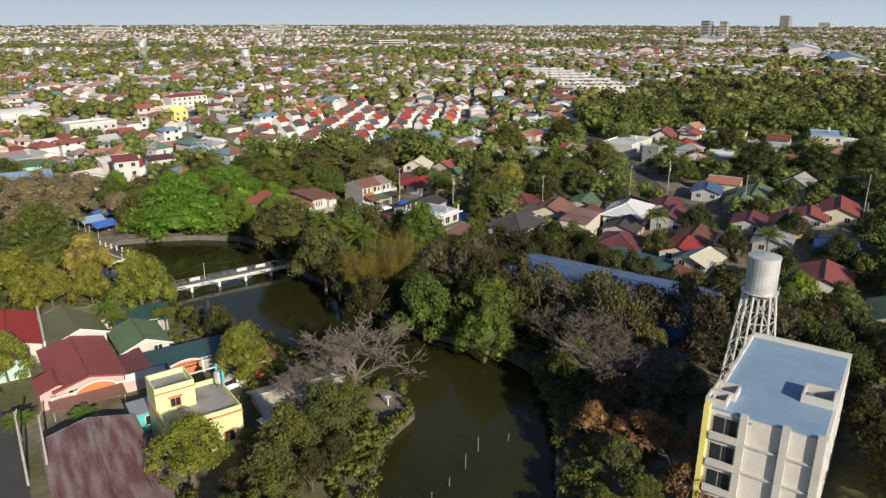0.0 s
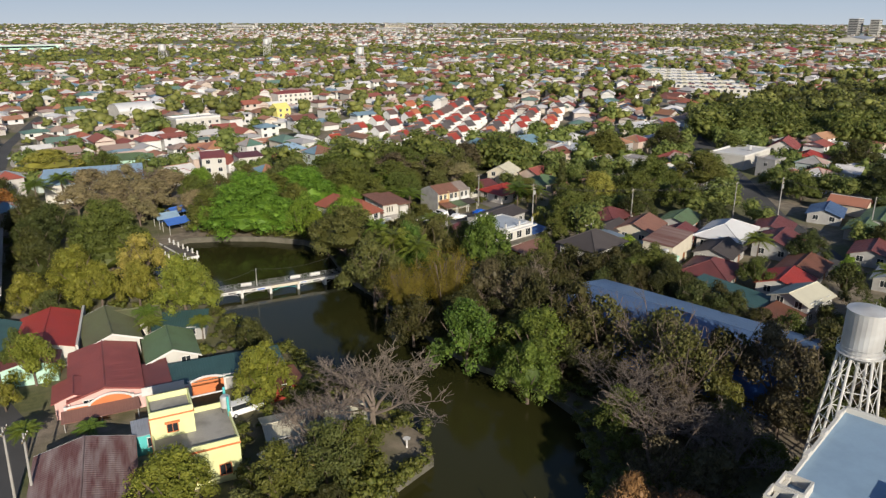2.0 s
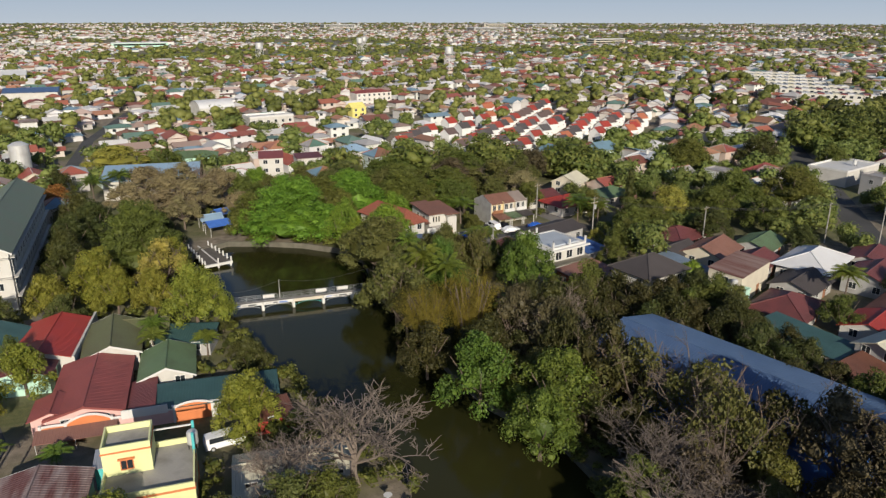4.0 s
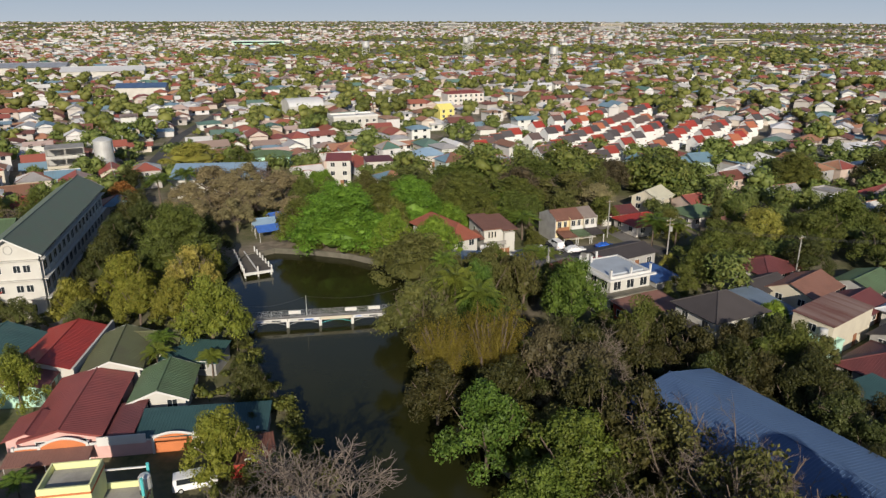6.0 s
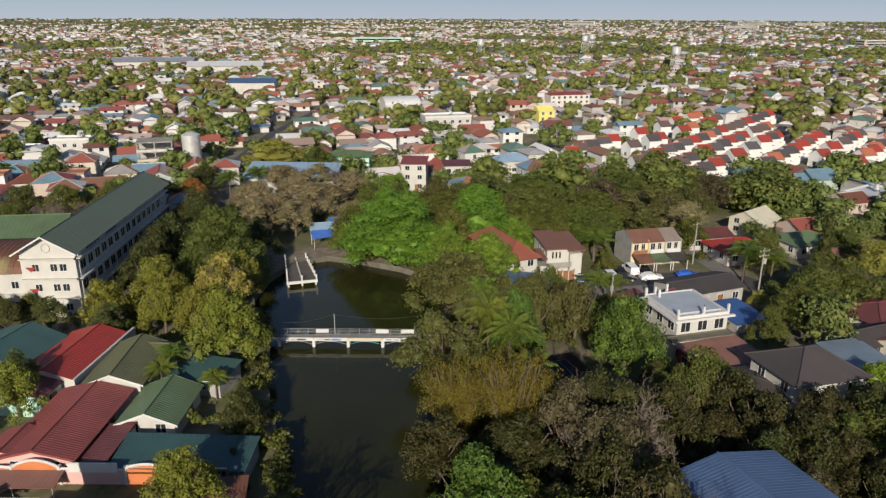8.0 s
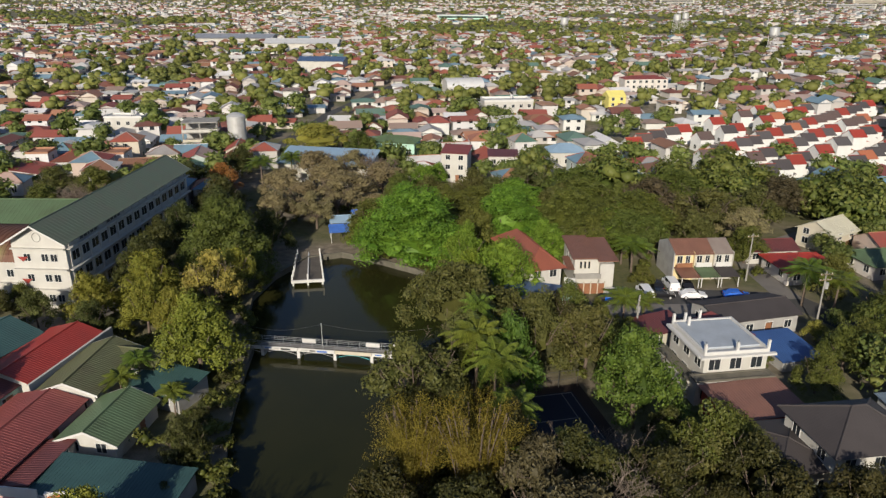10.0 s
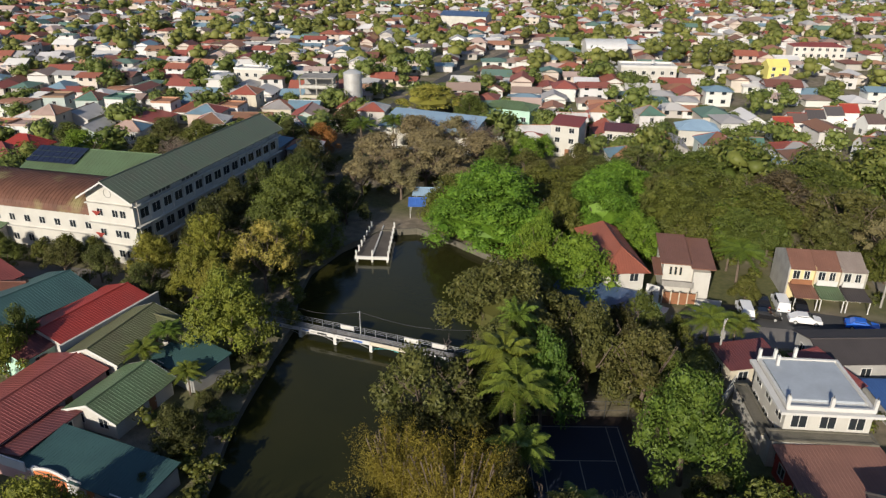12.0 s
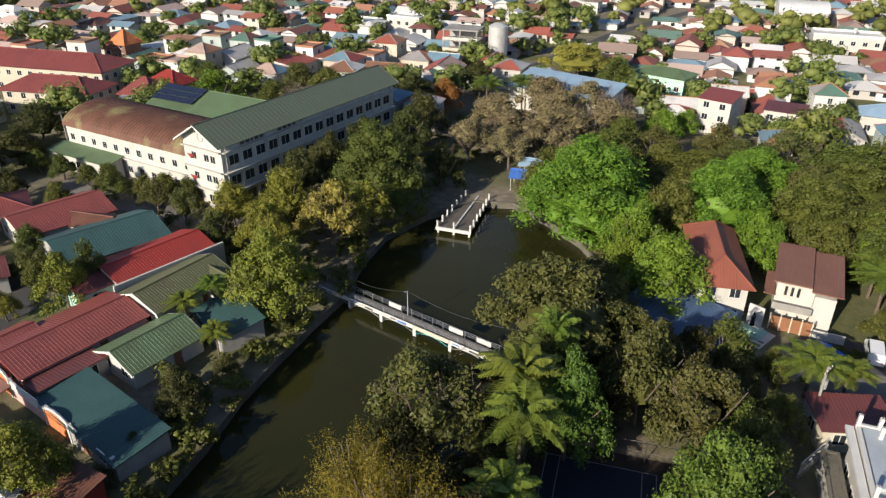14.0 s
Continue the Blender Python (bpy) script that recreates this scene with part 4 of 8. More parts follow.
house(20.4, 109.7, 8.8, 6.7, 90, 2.45, 1.35, "gable", white_wall, roof_green, "white cottage with a ribbed green sheet roof", 0.5, 1, "ew", fascia=white_paint, verge=0.35, step=0.42)
house(22.8, 118.6, 8.2, 5.4, -14, 2.2, 0.7, "shed", grey_wall, roof_teal, "waterside shed with a teal sheet roof", 0.3, 1, "s", has_door=False)
house(27.0, 99.6, 15, 5.4, -2, 2.1, 0.5, "shed", grey_wall, roof_teal, "long low shed with a dark teal roof by the pond", 0.3, 1, "s", gap=4)
house(33.0, 92.6, 5.0, 4.0, 8, 2.0, 0.5, "shed", red_wall, roof_rust, "small hut with a rusty roof and red eaves", 0.3, 1, "s", has_door=False)
# the front wall of the red-roofed house, with arched orange fields
gw = thing("front_wall", -0.5, 96.9, 0, "pink and orange front wall with arched white-edged tops", "wall")


def arch_field(x0, x1, base, rise, wall_mat):
    s, c = Shape(), Shape()
    k = 12
    w = x1 - x0
    zs = [base + rise * math.sin(math.pi * j / k) ** 0.8 for j in range(k + 1)]
    xs = [x0 + w * j / k for j in range(k + 1)]
    for j in range(k):
        for yy, flip in ((-0.12, 0), (0.12, 1)):
            q = [(xs[j], yy, -0.3), (xs[j + 1], yy, -0.3), (xs[j + 1], yy, zs[j + 1]), (xs[j], yy, zs[j])]
            s.face(*(q[::-1] if flip else q))
        c.rod((xs[j], 0, zs[j]), (xs[j + 1], 0, zs[j + 1]), 0.17, sides=6)
    part("field", s, wall_mat, gw)
    part("arch_coping", c, white_paint, gw)


arch_field(6.8, 9.6, 2.0, 0.1, orange_wall)
arch_field(9.6, 14.8, 2.0, 0.95, orange_wall)
arch_field(14.8, 22.0, 1.9, 0.02, pink_wall)
arch_field(22.0, 26.6, 2.0, 0.55, orange_wall)
arch_field(26.6, 34.0, 1.8, 0.02, grey_wall)
part("sign_board", Shape().box(15.9, -0.35, 1.7, 21.3, -0.2, 2.85), white_paint, gw)
for px in (6.8, 9.6, 14.8, 22.0, 26.6, 34.0):
    part("pillar", Shape().box(px - 0.15, -0.22, -0.3, px + 0.15, 0.22, 2.3), white_paint, gw)
aw = thing("awning", 10.4, 95.5, 0, "faded pink awning before the front wall", "awning")
part("sheet", Shape().slope((-4.6, -1.2, 1.35), (4.6, -1.2, 1.35), (4.6, 1.15, 1.85), (-4.6, 1.15, 1.85), 0.4, 0.02), roof_pink, aw)
for px in (-4.3, 0, 4.3):
    part("post", Shape().rod((px, -1.1, -0.2), (px, -1.1, 1.35), 0.05, sides=6), steel, aw)
house(16.4, 123.2, 7.4, 4.8, -4, 2.9, 1.1, "gable", white_wall, roof_olive, "olive-roofed wing behind the bungalow", 0.4, 1, "e", has_door=False)


def yellow_house():
    ob = thing("house", 15.6, 75.6, 0, "pale yellow house with orange trim and flat roof terraces", "house")
    part("wall", Shape().box(0, 0, -0.4, 8.8, 8.6, 4.6), yellow_wall, ob)
    part("stair_tower", Shape().box(0.02, 4.4, 4.6, 4.7, 8.58, 7.4), yellow_wall, ob)
    part("roof_deck", Shape().box(0.15, 0.15, 4.6, 8.65, 4.4, 4.66).box(4.7, 4.4, 4.6, 8.65, 8.4, 4.66), concrete, ob)
    part("tower_deck", Shape().box(0.3, 4.7, 7.4, 4.4, 8.3, 7.45), concrete, ob)

    def rim(x0, y0, x1, y1, z0, z1, t=0.18):
        return Shape().box(x0, y0, z0, x1, y0 + t, z1).box(x0, y1 - t, z0, x1, y1, z1).box(x0, y0 + t, z0, x0 + t, y1 - t, z1).box(x1 - t, y0 + t, z0, x1, y1 - t, z1)
    part("tower_parapet", rim(0.02, 4.4, 4.7, 8.58, 7.4, 8.1), yellow_wall, ob)
    part("parapet", rim(0, 0, 8.8, 8.6, 4.6, 5.3), yellow_wall, ob)
    part("trim", rim(-0.08, -0.08, 8.88, 8.68, 4.5, 4.72, 0.1).box(-0.06, 4.32, 7.25, 4.78, 4.42, 7.42).box(4.68, 4.32, 7.25, 4.78, 8.6, 7.42), orange_wall, ob)
    for px, py in ((8.7, 8.5), (8.7, 6.0)):
        part("pillar", Shape().rod((px, py, 4.6), (px, py, 7.2), 0.16), teal_paint, ob)
    part("pergola_beam", Shape().box(4.7, 8.45, 6.7, 8.7, 8.6, 6.85), white_paint, ob)
    w = window(ob, 2.3, 4.39, 5.3, 1.1, 1.0, 0, orange_wall)
    part("hood", Shape().prism([(1.5, 4.1), (3.1, 4.1), (3.1, 4.4), (1.5, 4.4)], 6.45, 6.6), orange_wall, ob)
    for u in (1.5, 4.2, 7):
        window(ob, u, 0, 1.0, 1.2, 1.3, 0, orange_wall)
        window(ob, 8.8, u, 1.2, 1.2, 1.3, 90, orange_wall)


yellow_house()
house(8.4, 74.5, 20, 9.8, 88, 3.2, 1.2, "gable", grey_wall, roof_worn, "long house with a peeling maroon sheet roof", 0.4, 1, "w", fascia=white_paint, verge=0.4, step=0.4)
house(15.8, 86.5, 4, 3, 0, 2.8, 0.3, "shed", teal_paint, roof_tin, "small lean-to with a grey sheet roof", 0.2, 1, "s", has_door=False)
house(34.5, 80.8, 12.2, 6.2, -3, 1.7, 0.9, "gable", cream_wall, roof_cream, "long waterside shelter with a pale weathered roof", 0.5, 1, "s", has_door=False)
house(29.5, 74.5, 5, 4, 20, 1.8, 0.6, "shed", gold_wall, roof_cream, "small shelter with pale roof and golden wall", 0.3, 1, "s", has_door=False)


# ---- the four-storey block, the water tower and the blue hall ----
def tall_block():
    ob = thing("apartment_block", 69.6, 33.5, 20, "four-storey beige concrete block with a flat blue-grey roof", "building")
    L, W, H = 20.2, 10.8, 12.7
    part("wall", Shape().box(-L / 2, -W / 2, -0.4, L / 2, W / 2, H), beige_wall, ob)
    part("roof_deck", Shape().box(-L / 2 + 0.3, -W / 2 + 0.3, H, L / 2 - 0.3, W / 2 - 0.3, H + 0.14), roof_sky, ob)
    rim = Shape().box(-L / 2, W / 2 - 0.3, H, L / 2, W / 2, H + 0.55).box(L / 2 - 0.3, -W / 2, H, L / 2, W / 2 - 0.3, H + 0.7)
    part("parapet", rim, white_wall, ob)
    part("edge_kerb", Shape().box(-L / 2, -W / 2 + 0.3, H, -L / 2 + 0.3, W / 2 - 0.3, H + 0.2), roof_sky, ob)
    for i, py in enumerate((-W / 2 + 0.45, -1.9, 1.9)):
        part("column", Shape().box(-L / 2 - 0.45, py - 0.35, -0.4, -L / 2, py + 0.35, H + 0.5), white_wall, ob)
    part("yellow_fin", Shape().box(-L / 2 - 0.5, W / 2 - 0.25, -0.4, -L / 2 + 0.6, W / 2 + 0.3, H + 0.6), yellow_paint, ob)
    for st in range(4):
        z = 0.7 + st * 3.1
        window(ob, -L / 2, 3.6, z + 0.3, 2.3, 1.8, -90, grey_wall, 1)
        part("balcony", Shape().box(-L / 2 - 0.6, 2.25, z - 0.25, -L / 2, 4.9, z - 0.05).box(-L / 2 - 0.6, 2.25, z - .05, -L / 2 - .5, 4.9, z + 0.55), white_wall, ob)
        for py0, py1 in ((-4.55, -2.3), (-1.5, 1.5)):
            part("ledge", Shape().box(-L / 2 - 0.25, py0, z - 0.3, -L / 2, py1, z - 0.08), white_wall, ob)
        for k in range(5):
            window(ob, -L / 2 + 2.2 + k * 4, -W / 2, z + 0.3, 1.4, 1.4, 0)
            window(ob, -L / 2 + 2.2 + k * 4, W / 2, z + 0.3, 1.4, 1.4, 180)
    for bx, by, b in ((-2.4, -3.6, 1.5), (-6.6, W / 2 - 0.9, 1.15), (-8.9, W / 2 - 0.6, 1.0)):
        t = 0.2
        s = Shape().box(bx - b, by - b, H + .14, bx + b, by - b + t, H + 1.05).box(bx - b, by + b - t, H + .14, bx + b, by + b, H + 1.05)
        s.box(bx - b, by - b + t, H + .14, bx - b + t, by + b - t, H + 1.05).box(bx + b - t, by - b + t, H + .14, bx + b, by + b - t, H + 1.05)
        part("tank_enclosure", s, white_wall, ob)
    part("vent", Shape().rod((-2.4, -3.6, H + .14), (-2.4, -3.6, H + 0.7), 0.5, sides=10), dark_metal, ob)
    for k in range(4):
        part("cornice_block", Shape().box(-6 + k * 4.5, W / 2 - 0.32, H + 0.55, -5 + k * 4.5, W / 2 + 0.02, H + 0.9), white_wall, ob)
    part("pipe", Shape().box(-L / 2 - 0.1, 1.2, H - 0.5, -L / 2, 4.4, H - 0.3), concrete, ob)


tall_block()


def lathe(profile, sides=24):
    s = Shape()
    n = 0
    for r, z in profile:
        s.v += [(r * math.cos(6.28318 * i / sides), r * math.sin(6.28318 * i / sides), z) for i in range(sides)]
    for j in range(len(profile) - 1):
        s.f += [(j * sides + i, j * sides + (i + 1) % sides, (j + 1) * sides + (i + 1) % sides, (j + 1) * sides + i) for i in range(sides)]
    return s


def water_tower(x, y, radius, bottom, top, legs=6, label="silver steel water tank on a tall lattice tower", splay=1.35):
    ob = thing("water_tower", x, y, 10, label, "water tower")
    part("tank", lathe([(0.02, bottom - radius * 0.55), (radius * 0.5, bottom - radius * 0.45), (radius * 0.85, bottom - radius * 0.2), (radius, bottom), (radius, top), (radius + .06, top),
                        (radius + .06, top + .12), (radius * 0.5, top + 0.35), (0.02, top + 0.5)], 28), steel, ob, smooth=False)
    part("walkway", lathe([(radius + 0.02, bottom - 0.1), (radius + 0.35, bottom - 0.1), (radius + 0.35, bottom - 0.02), (radius + 0.02, bottom - 0.02)], 28), steel, ob)
    rail = Shape()
    for h in (0.45, 0.9):
        rail.path([((radius + .32) * math.cos(a), (radius + .32) * math.sin(a), bottom + h) for a in np.linspace(0, 6.28318, 25)], 0.03, 4)
    part("rail", rail, steel, ob)
    feet = []
    for i in range(legs):
        a = 6.28318 * i / legs
        t, b = Vector((radius * math.cos(a), radius * math.sin(a), bottom)), Vector((radius * splay * math.cos(a), radius * splay * math.sin(a), -0.3))
        feet.append((t, b))
        part("leg", Shape().rod(b, t, 0.15, sides=6), white_paint, ob)
    levels = 4
    for k in range(levels):
        for i in range(legs):
            (t0, b0), (t1, b1) = feet[i], feet[(i + 1) % legs]
            f0, f1 = k / levels, (k + 1) / levels
            br = Shape().rod(b0.lerp(t0, f0), b1.lerp(t1, f1), 0.045, sides=4).rod(b1.lerp(t1, f0), b0.lerp(t0, f1), 0.045, sides=4)
            if k:
                br.rod(b0.lerp(t0, f0), b1.lerp(t1, f0), 0.06, sides=4)
            part("brace", br, white_paint, ob)
    part("riser_pipe", Shape().rod((0, 0, -0.3), (0, 0, bottom - radius * 0.5), 0.18), steel, ob)
    lad = Shape()
    for s in (-0.2, 0.2):
        lad.rod((radius + 0.1, s, bottom), (radius + 0.1, s, top + 0.4), 0.03, sides=4)
    for k in range(int((top - bottom) / 0.35)):
        lad.rod((radius + 0.1, -0.2, bottom + .3 + k * .35), (radius + 0.1, 0.2, bottom + .3 + k * .35), 0.02, sides=4)
    part("ladder", lad, steel, ob)
    return ob


water_tower(84.8, 46.0, 2.0, 15.8, 20.5, splay=1.85)

# blue hall: ridge towards the pond's middle
house(88.9, 74.7, 35, 13.5, -69.7, 7.1, 1.3, "gable", blue_tarp, roof_blue, "long hall with a blue ribbed metal roof", 0.5, 1, "", name="hall", category="hall", step=0.4, has_door=False, verge=0.3)


# ---- school group ----
def school():
    ob = house(-10.4, 164.2, 47, 10, 94, 12.0, 2.6, "gable", white_wall, roof_school, "long three-storey white school building with a green roof", 0.9, 3, "n", 3.0,
               name="school", category="school", ww=1.7, wh=1.5, fascia=white_paint, verge=1.2, has_door=False, step=0.9)
    for side in (-1, 1):
        for k in range(16):
            x = -22.5 + k * 3
            part("pilaster", Shape().box(x - 0.2, side * 5.0 - 0.25, -0.3, x + 0.2, side * 5.0 + 0.25, 11.2), white_wall, ob)
    for st in range(1, 4):
        part("sunshade", Shape().box(-23.6, -6.0, st * 3.5 - 0.1, 23.5, -5.26, st * 3.5 + 0.05), white_wall, ob)
        for k in range(15):
            window(ob, -21 + k * 3, -5.0, st * 3.5 - 2.6, 2.0, 1.6, 0)
    for st in range(1, 4):
        part("ledge", Shape().box(-24.1, -5.0, st * 3.5 - 0.12, -23.5, 5.0, st * 3.5 + 0.05), white_wall, ob)
        for k in (-2.6, -0.9, 2.4):
            window(ob, -23.5, k, st * 3.5 - 2.2, 1.2, 1.2, -90)
    ring = Shape()
    ring.path([(-23.56, 0.75 * math.cos(a), 12.3 + 0.75 * math.sin(a)) for a in np.linspace(0, 6.28318, 19)], 0.05, 4)
    part("emblem_ring", ring, grey_wall, ob)
    for z in (9.0, 5.2):
        part("banner", Shape().face((-23.66, 2.2, z), (-23.66, 4.2, z), (-23.66, 3.2, z - 0.8)).face((-23.56, 2.2, z), (-23.56, 3.2, z - .8), (-23.56, 4.2, z)), roof_bright, ob)
    for k, (u0, u1) in enumerate(((-19.5, -18.7), (-18.3, -17.5), (-17.1, -16.7), (-16.3, -15.5), (-15.1, -14.3), (-10.9, -10.0), (-9.6, -8.8), (-8.4, -7.6), (-7.2, -6.4))):
        part("letter_bar", Shape().box(u0, -5.32, 10.75, u1, -5.26, 11.45), dark_metal, ob)
    ob.matrix_basis = ob.matrix_basis @ Matrix.Translation((0, 0.5, 0)) @ Matrix.Diagonal((1, 0.88, 1, 1))


school()


def barrel_hall(x, y, w, d, rot, eave, rise, wall, roof, label, storeys=2, name="hall", gap=3.0):
    ob = thing(name, x, y, rot, label, "hall")
    s = Shape().box(-w / 2, -d / 2, -0.4, w / 2, d / 2, eave)
    k = 18
    arc = [(-d / 2 * math.cos(math.pi * j / k), eave + rise * math.sin(math.pi * j / k)) for j in range(k + 1)]
    for sx in (-1, 1):
        s.face(*[(sx * (w / 2 - 0.05), py, pz) for py, pz in (arc if sx < 0 else arc[::-1])])
    part("wall", s, wall, ob)
    r = Shape()
    cols = int(w / 0.8)
    rows = [(-w / 2 - 0.4 + (w + 0.8) * (i + a) / cols, o) for i in range(cols) for a, o in ((0, 0.05), (0.72, 0.05), (0.8, 0.12), (0.94, 0.12))] + [(w / 2 + 0.4, 0.05)]
    for (u0, o0), (u1, o1) in zip(rows, rows[1:]):
        for (y0, z0), (y1, z1) in zip(arc, arc[1:]):
            r.face((u0, y0 * 1.06, z0 + o0), (u1, y0 * 1.06, z0 + o1), (u1, y1 * 1.06, z1 + o1), (u0, y1 * 1.06, z1 + o0))
    part("roof", r, roof, ob)
    wall_windows(ob, w, d, storeys, eave / storeys, "sn", 1.1, 1.2, gap)
    part("ledge", Shape().box(-w / 2, -d / 2 - 0.5, eave / storeys - 0.1, w / 2, -d / 2, eave / storeys + 0.06), white_wall, ob)
    return ob


barrel_hall(-32.5, 147.6, 34, 14, 6, 7.2, 3.2, white_wall, roof_barrel, "white school hall with a rust-brown barrel roof")
house(-29.5, 160.5, 26, 13, 8, 9.6, 2.4, "gable", cream_wall, roof_green, "gym with a dark green roof and solar panels", 0.6, 2, "s", 4.0, name="gym", category="hall", has_door=False, step=0.8)
pv = thing("solar_array", -37.2, 156.9, 8, "dark blue solar panels on the green roof", "solar panels", z=11.12)
for i in range(9):
    for j in range(3):
        p = part("panel", Shape().box(-0.55, -0.8, 0, 0.55, 0.8, 0.05), solar, pv)
        p.matrix_basis = Matrix.Rotation(radians(20.2), 4, "X") @ Matrix.Translation((-4.8 + i * 1.2, -1.8 + j * 1.75, 0.25))
house(-41.5, 137.6, 17, 3.2, 6, 3.2, 0.7, "shed", white_wall, roof_green, "low canteen with a green roof before the hall", 0.4, 1, "s", 3, has_door=False)
house(-105.5, 165, 42, 13, 22, 7.0, 2.6, "hip", cream_wall, roof_red, "long school wing with a dark red roof", 0.8, 2, "sew", 3.2, name="school_wing", category="school")
house(-83, 155.5, 22, 10, 24, 6.0, 2.4, "hip", cream_wall, roof_red, "school wing with a maroon hipped roof", 0.8, 2, "sew", 3.2, name="school_wing", category="school")
house(-67, 168, 9, 8, 20, 5.0, 3.0, "hip", cream_wall, roof_red, "pavilion with a bright red hipped roof", 0.7, 1, "s", 3)
house(-72, 178, 9, 7, 10, 4.5, 2.4, "hip", cream_wall, roof_bright, "house with a bright red hipped roof among trees", 0.7, 1, "s", 3)
house(-120, 196, 6, 6, 10, 5.5, 3.2, "hip", roof_brown, orange_wall, "small tower house with an orange roof", 0.7, 2, "s", 3)
house(-20.5, 121.0, 13, 10, 84, 3.2, 1.6, "gable", white_wall, roof_red, "house with a faded red sheet roof", 0.5, 1, "we", 3)
house(-15.0, 122.8, 9, 5, 20, 3.0, 0.9, "gable", white_wall, roof_rust, "low house with a patched rusty roof", 0.4, 1, "s", 3)
house(-7.0, 120.8, 14, 11, 80, 3.3, 1.7, "gable", grey_wall, roof_teal, "house with a dark teal sheet roof", 0.5, 1, "w", 3)
house(-32.0, 116.0, 11, 8, 70, 3.0, 1.4, "hip", white_wall, roof_red, "house with a red hipped roof", 0.5, 1, "w", 3)
house(-30.0, 103.0, 10, 8, 70, 3.0, 1.4, "gable", white_wall, roof_maroon, "house with a maroon roof", 0.5, 1, "w", 3)
house(-12.0, 104.5, 8, 6, 70, 2.8, 1.2, "gable", grey_wall, roof_maroon, "small house with a maroon roof", 0.5, 1, "w", 3)

# ---- north bank: brown house, red house, town row, cars ----
def brown_house():
    ob = thing("house", 78.1, 166.4, 10, "cream two-storey house with stepped brown ribbed roofs", "house")
    ob.matrix_basis = ob.matrix_basis @ Matrix.Diagonal((0.8, 0.94, 0.92, 1))
    block = Shape().box(-4.2, -4.6, -0.4, 4.2, 4.8, 5.75)
    block.v = [(x, y, z if z < 1 else 5.95 + (y + 4.6) * 0.07) for x, y, z in block.v]
    part("wall", block, white_wall, ob)
    r1 = Shape().slope((-4.9, -5.5, 6.35), (0.6, -5.5, 6.35), (0.6, 5.2, 7.15), (-4.9, 5.2, 7.15), 0.35, 0.05, 0.2)
    part("roof", r1, roof_brown, ob)
    part("roof", Shape().slope((0.62, -5.9, 5.98), (5.0, -5.9, 5.98), (5.0, 5.0, 6.78), (0.62, 5.0, 6.78), 0.35, 0.05, 0.2), roof_brown, ob)
    for x in (-2.8, -1.9, -1.0, 2.4, 3.1):
        window(ob, x, -4.6, 4.0, 0.4, 1.4, 0, cream_wall, 0)
    part("balcony", Shape().box(-4.4, -6.6, 2.7, 1.2, -4.6, 2.95).box(-4.4, -6.6, 2.95, 1.2, -6.5, 3.7), concrete, ob)
    part("porch_wall", Shape().box(1.2, -5.6, -0.3, 4.2, -4.62, 5.2), white_wall, ob)
    for k in range(4):
        part("gate_leaf", Shape().box(-4.1 + k * 1.5, -7.4, 0.05, -2.7 + k * 1.5, -7.3, 2.1), wood, ob)
    for k in range(5):
        part("gate_post", Shape().box(-4.3 + k * 1.5, -7.5, -0.3, -4.1 + k * 1.5, -7.2, 2.4), cream_wall, ob)
    part("garden_wall", Shape().box(2.0, -7.5, -0.3, 6.4, -7.25, 1.3), white_wall, ob)
    part("veranda_roof", Shape().slope((-5.9, -5.5, 4.2), (-4.3, -5.5, 4.2), (-4.3, 0, 4.8), (-5.9, 0, 4.8), 0.35, 0.04, 0.12), roof_brown, ob)
    for u in (-2, 1.5):
        window(ob, -4.2, u, 4.0, 1.2, 1.3, -90)
        window(ob, 4.2, u, 4.0, 1.2, 1.3, 90)


brown_house()
house(67.2, 163.6, 16, 5.8, 114, 6.0, 2.2, "hip", white_wall, roof_terracotta, "white two-storey house with a long terracotta red hipped roof", 0.7, 2, "ew", 2.6)
house(66.4, 150.6, 11, 9, -12, 3.0, 0.5, "shed", blue_tarp, roof_blue, "open shed with a dull blue sheet roof", 0.4, 1, "", name="shed", category="shed", has_door=False, step=0.6)
st = thing("monument", 74.6, 156.6, -12, "white monument slab with a plain dark figure on a tiered plinth", "monument")
part("plinth", Shape().box(-1.5, -1.2, -0.1, 1.5, 1.2, 0.4).box(-1.1, -0.9, 0.4, 1.1, 0.9, 0.8), mint_wall, st)
part("slab", Shape().box(-0.95, 0.1, 0.8, 0.95, 0.3, 3.8), white_paint, st)
part("figure", lathe([(0.02, 1.2), (0.3, 1.25), (0.22, 2.0), (0.28, 2.5), (0.12, 2.75), (0.16, 2.95), (0.02, 3.12)], 10), car_black, st).matrix_basis = pose(0, -0.25, 0)


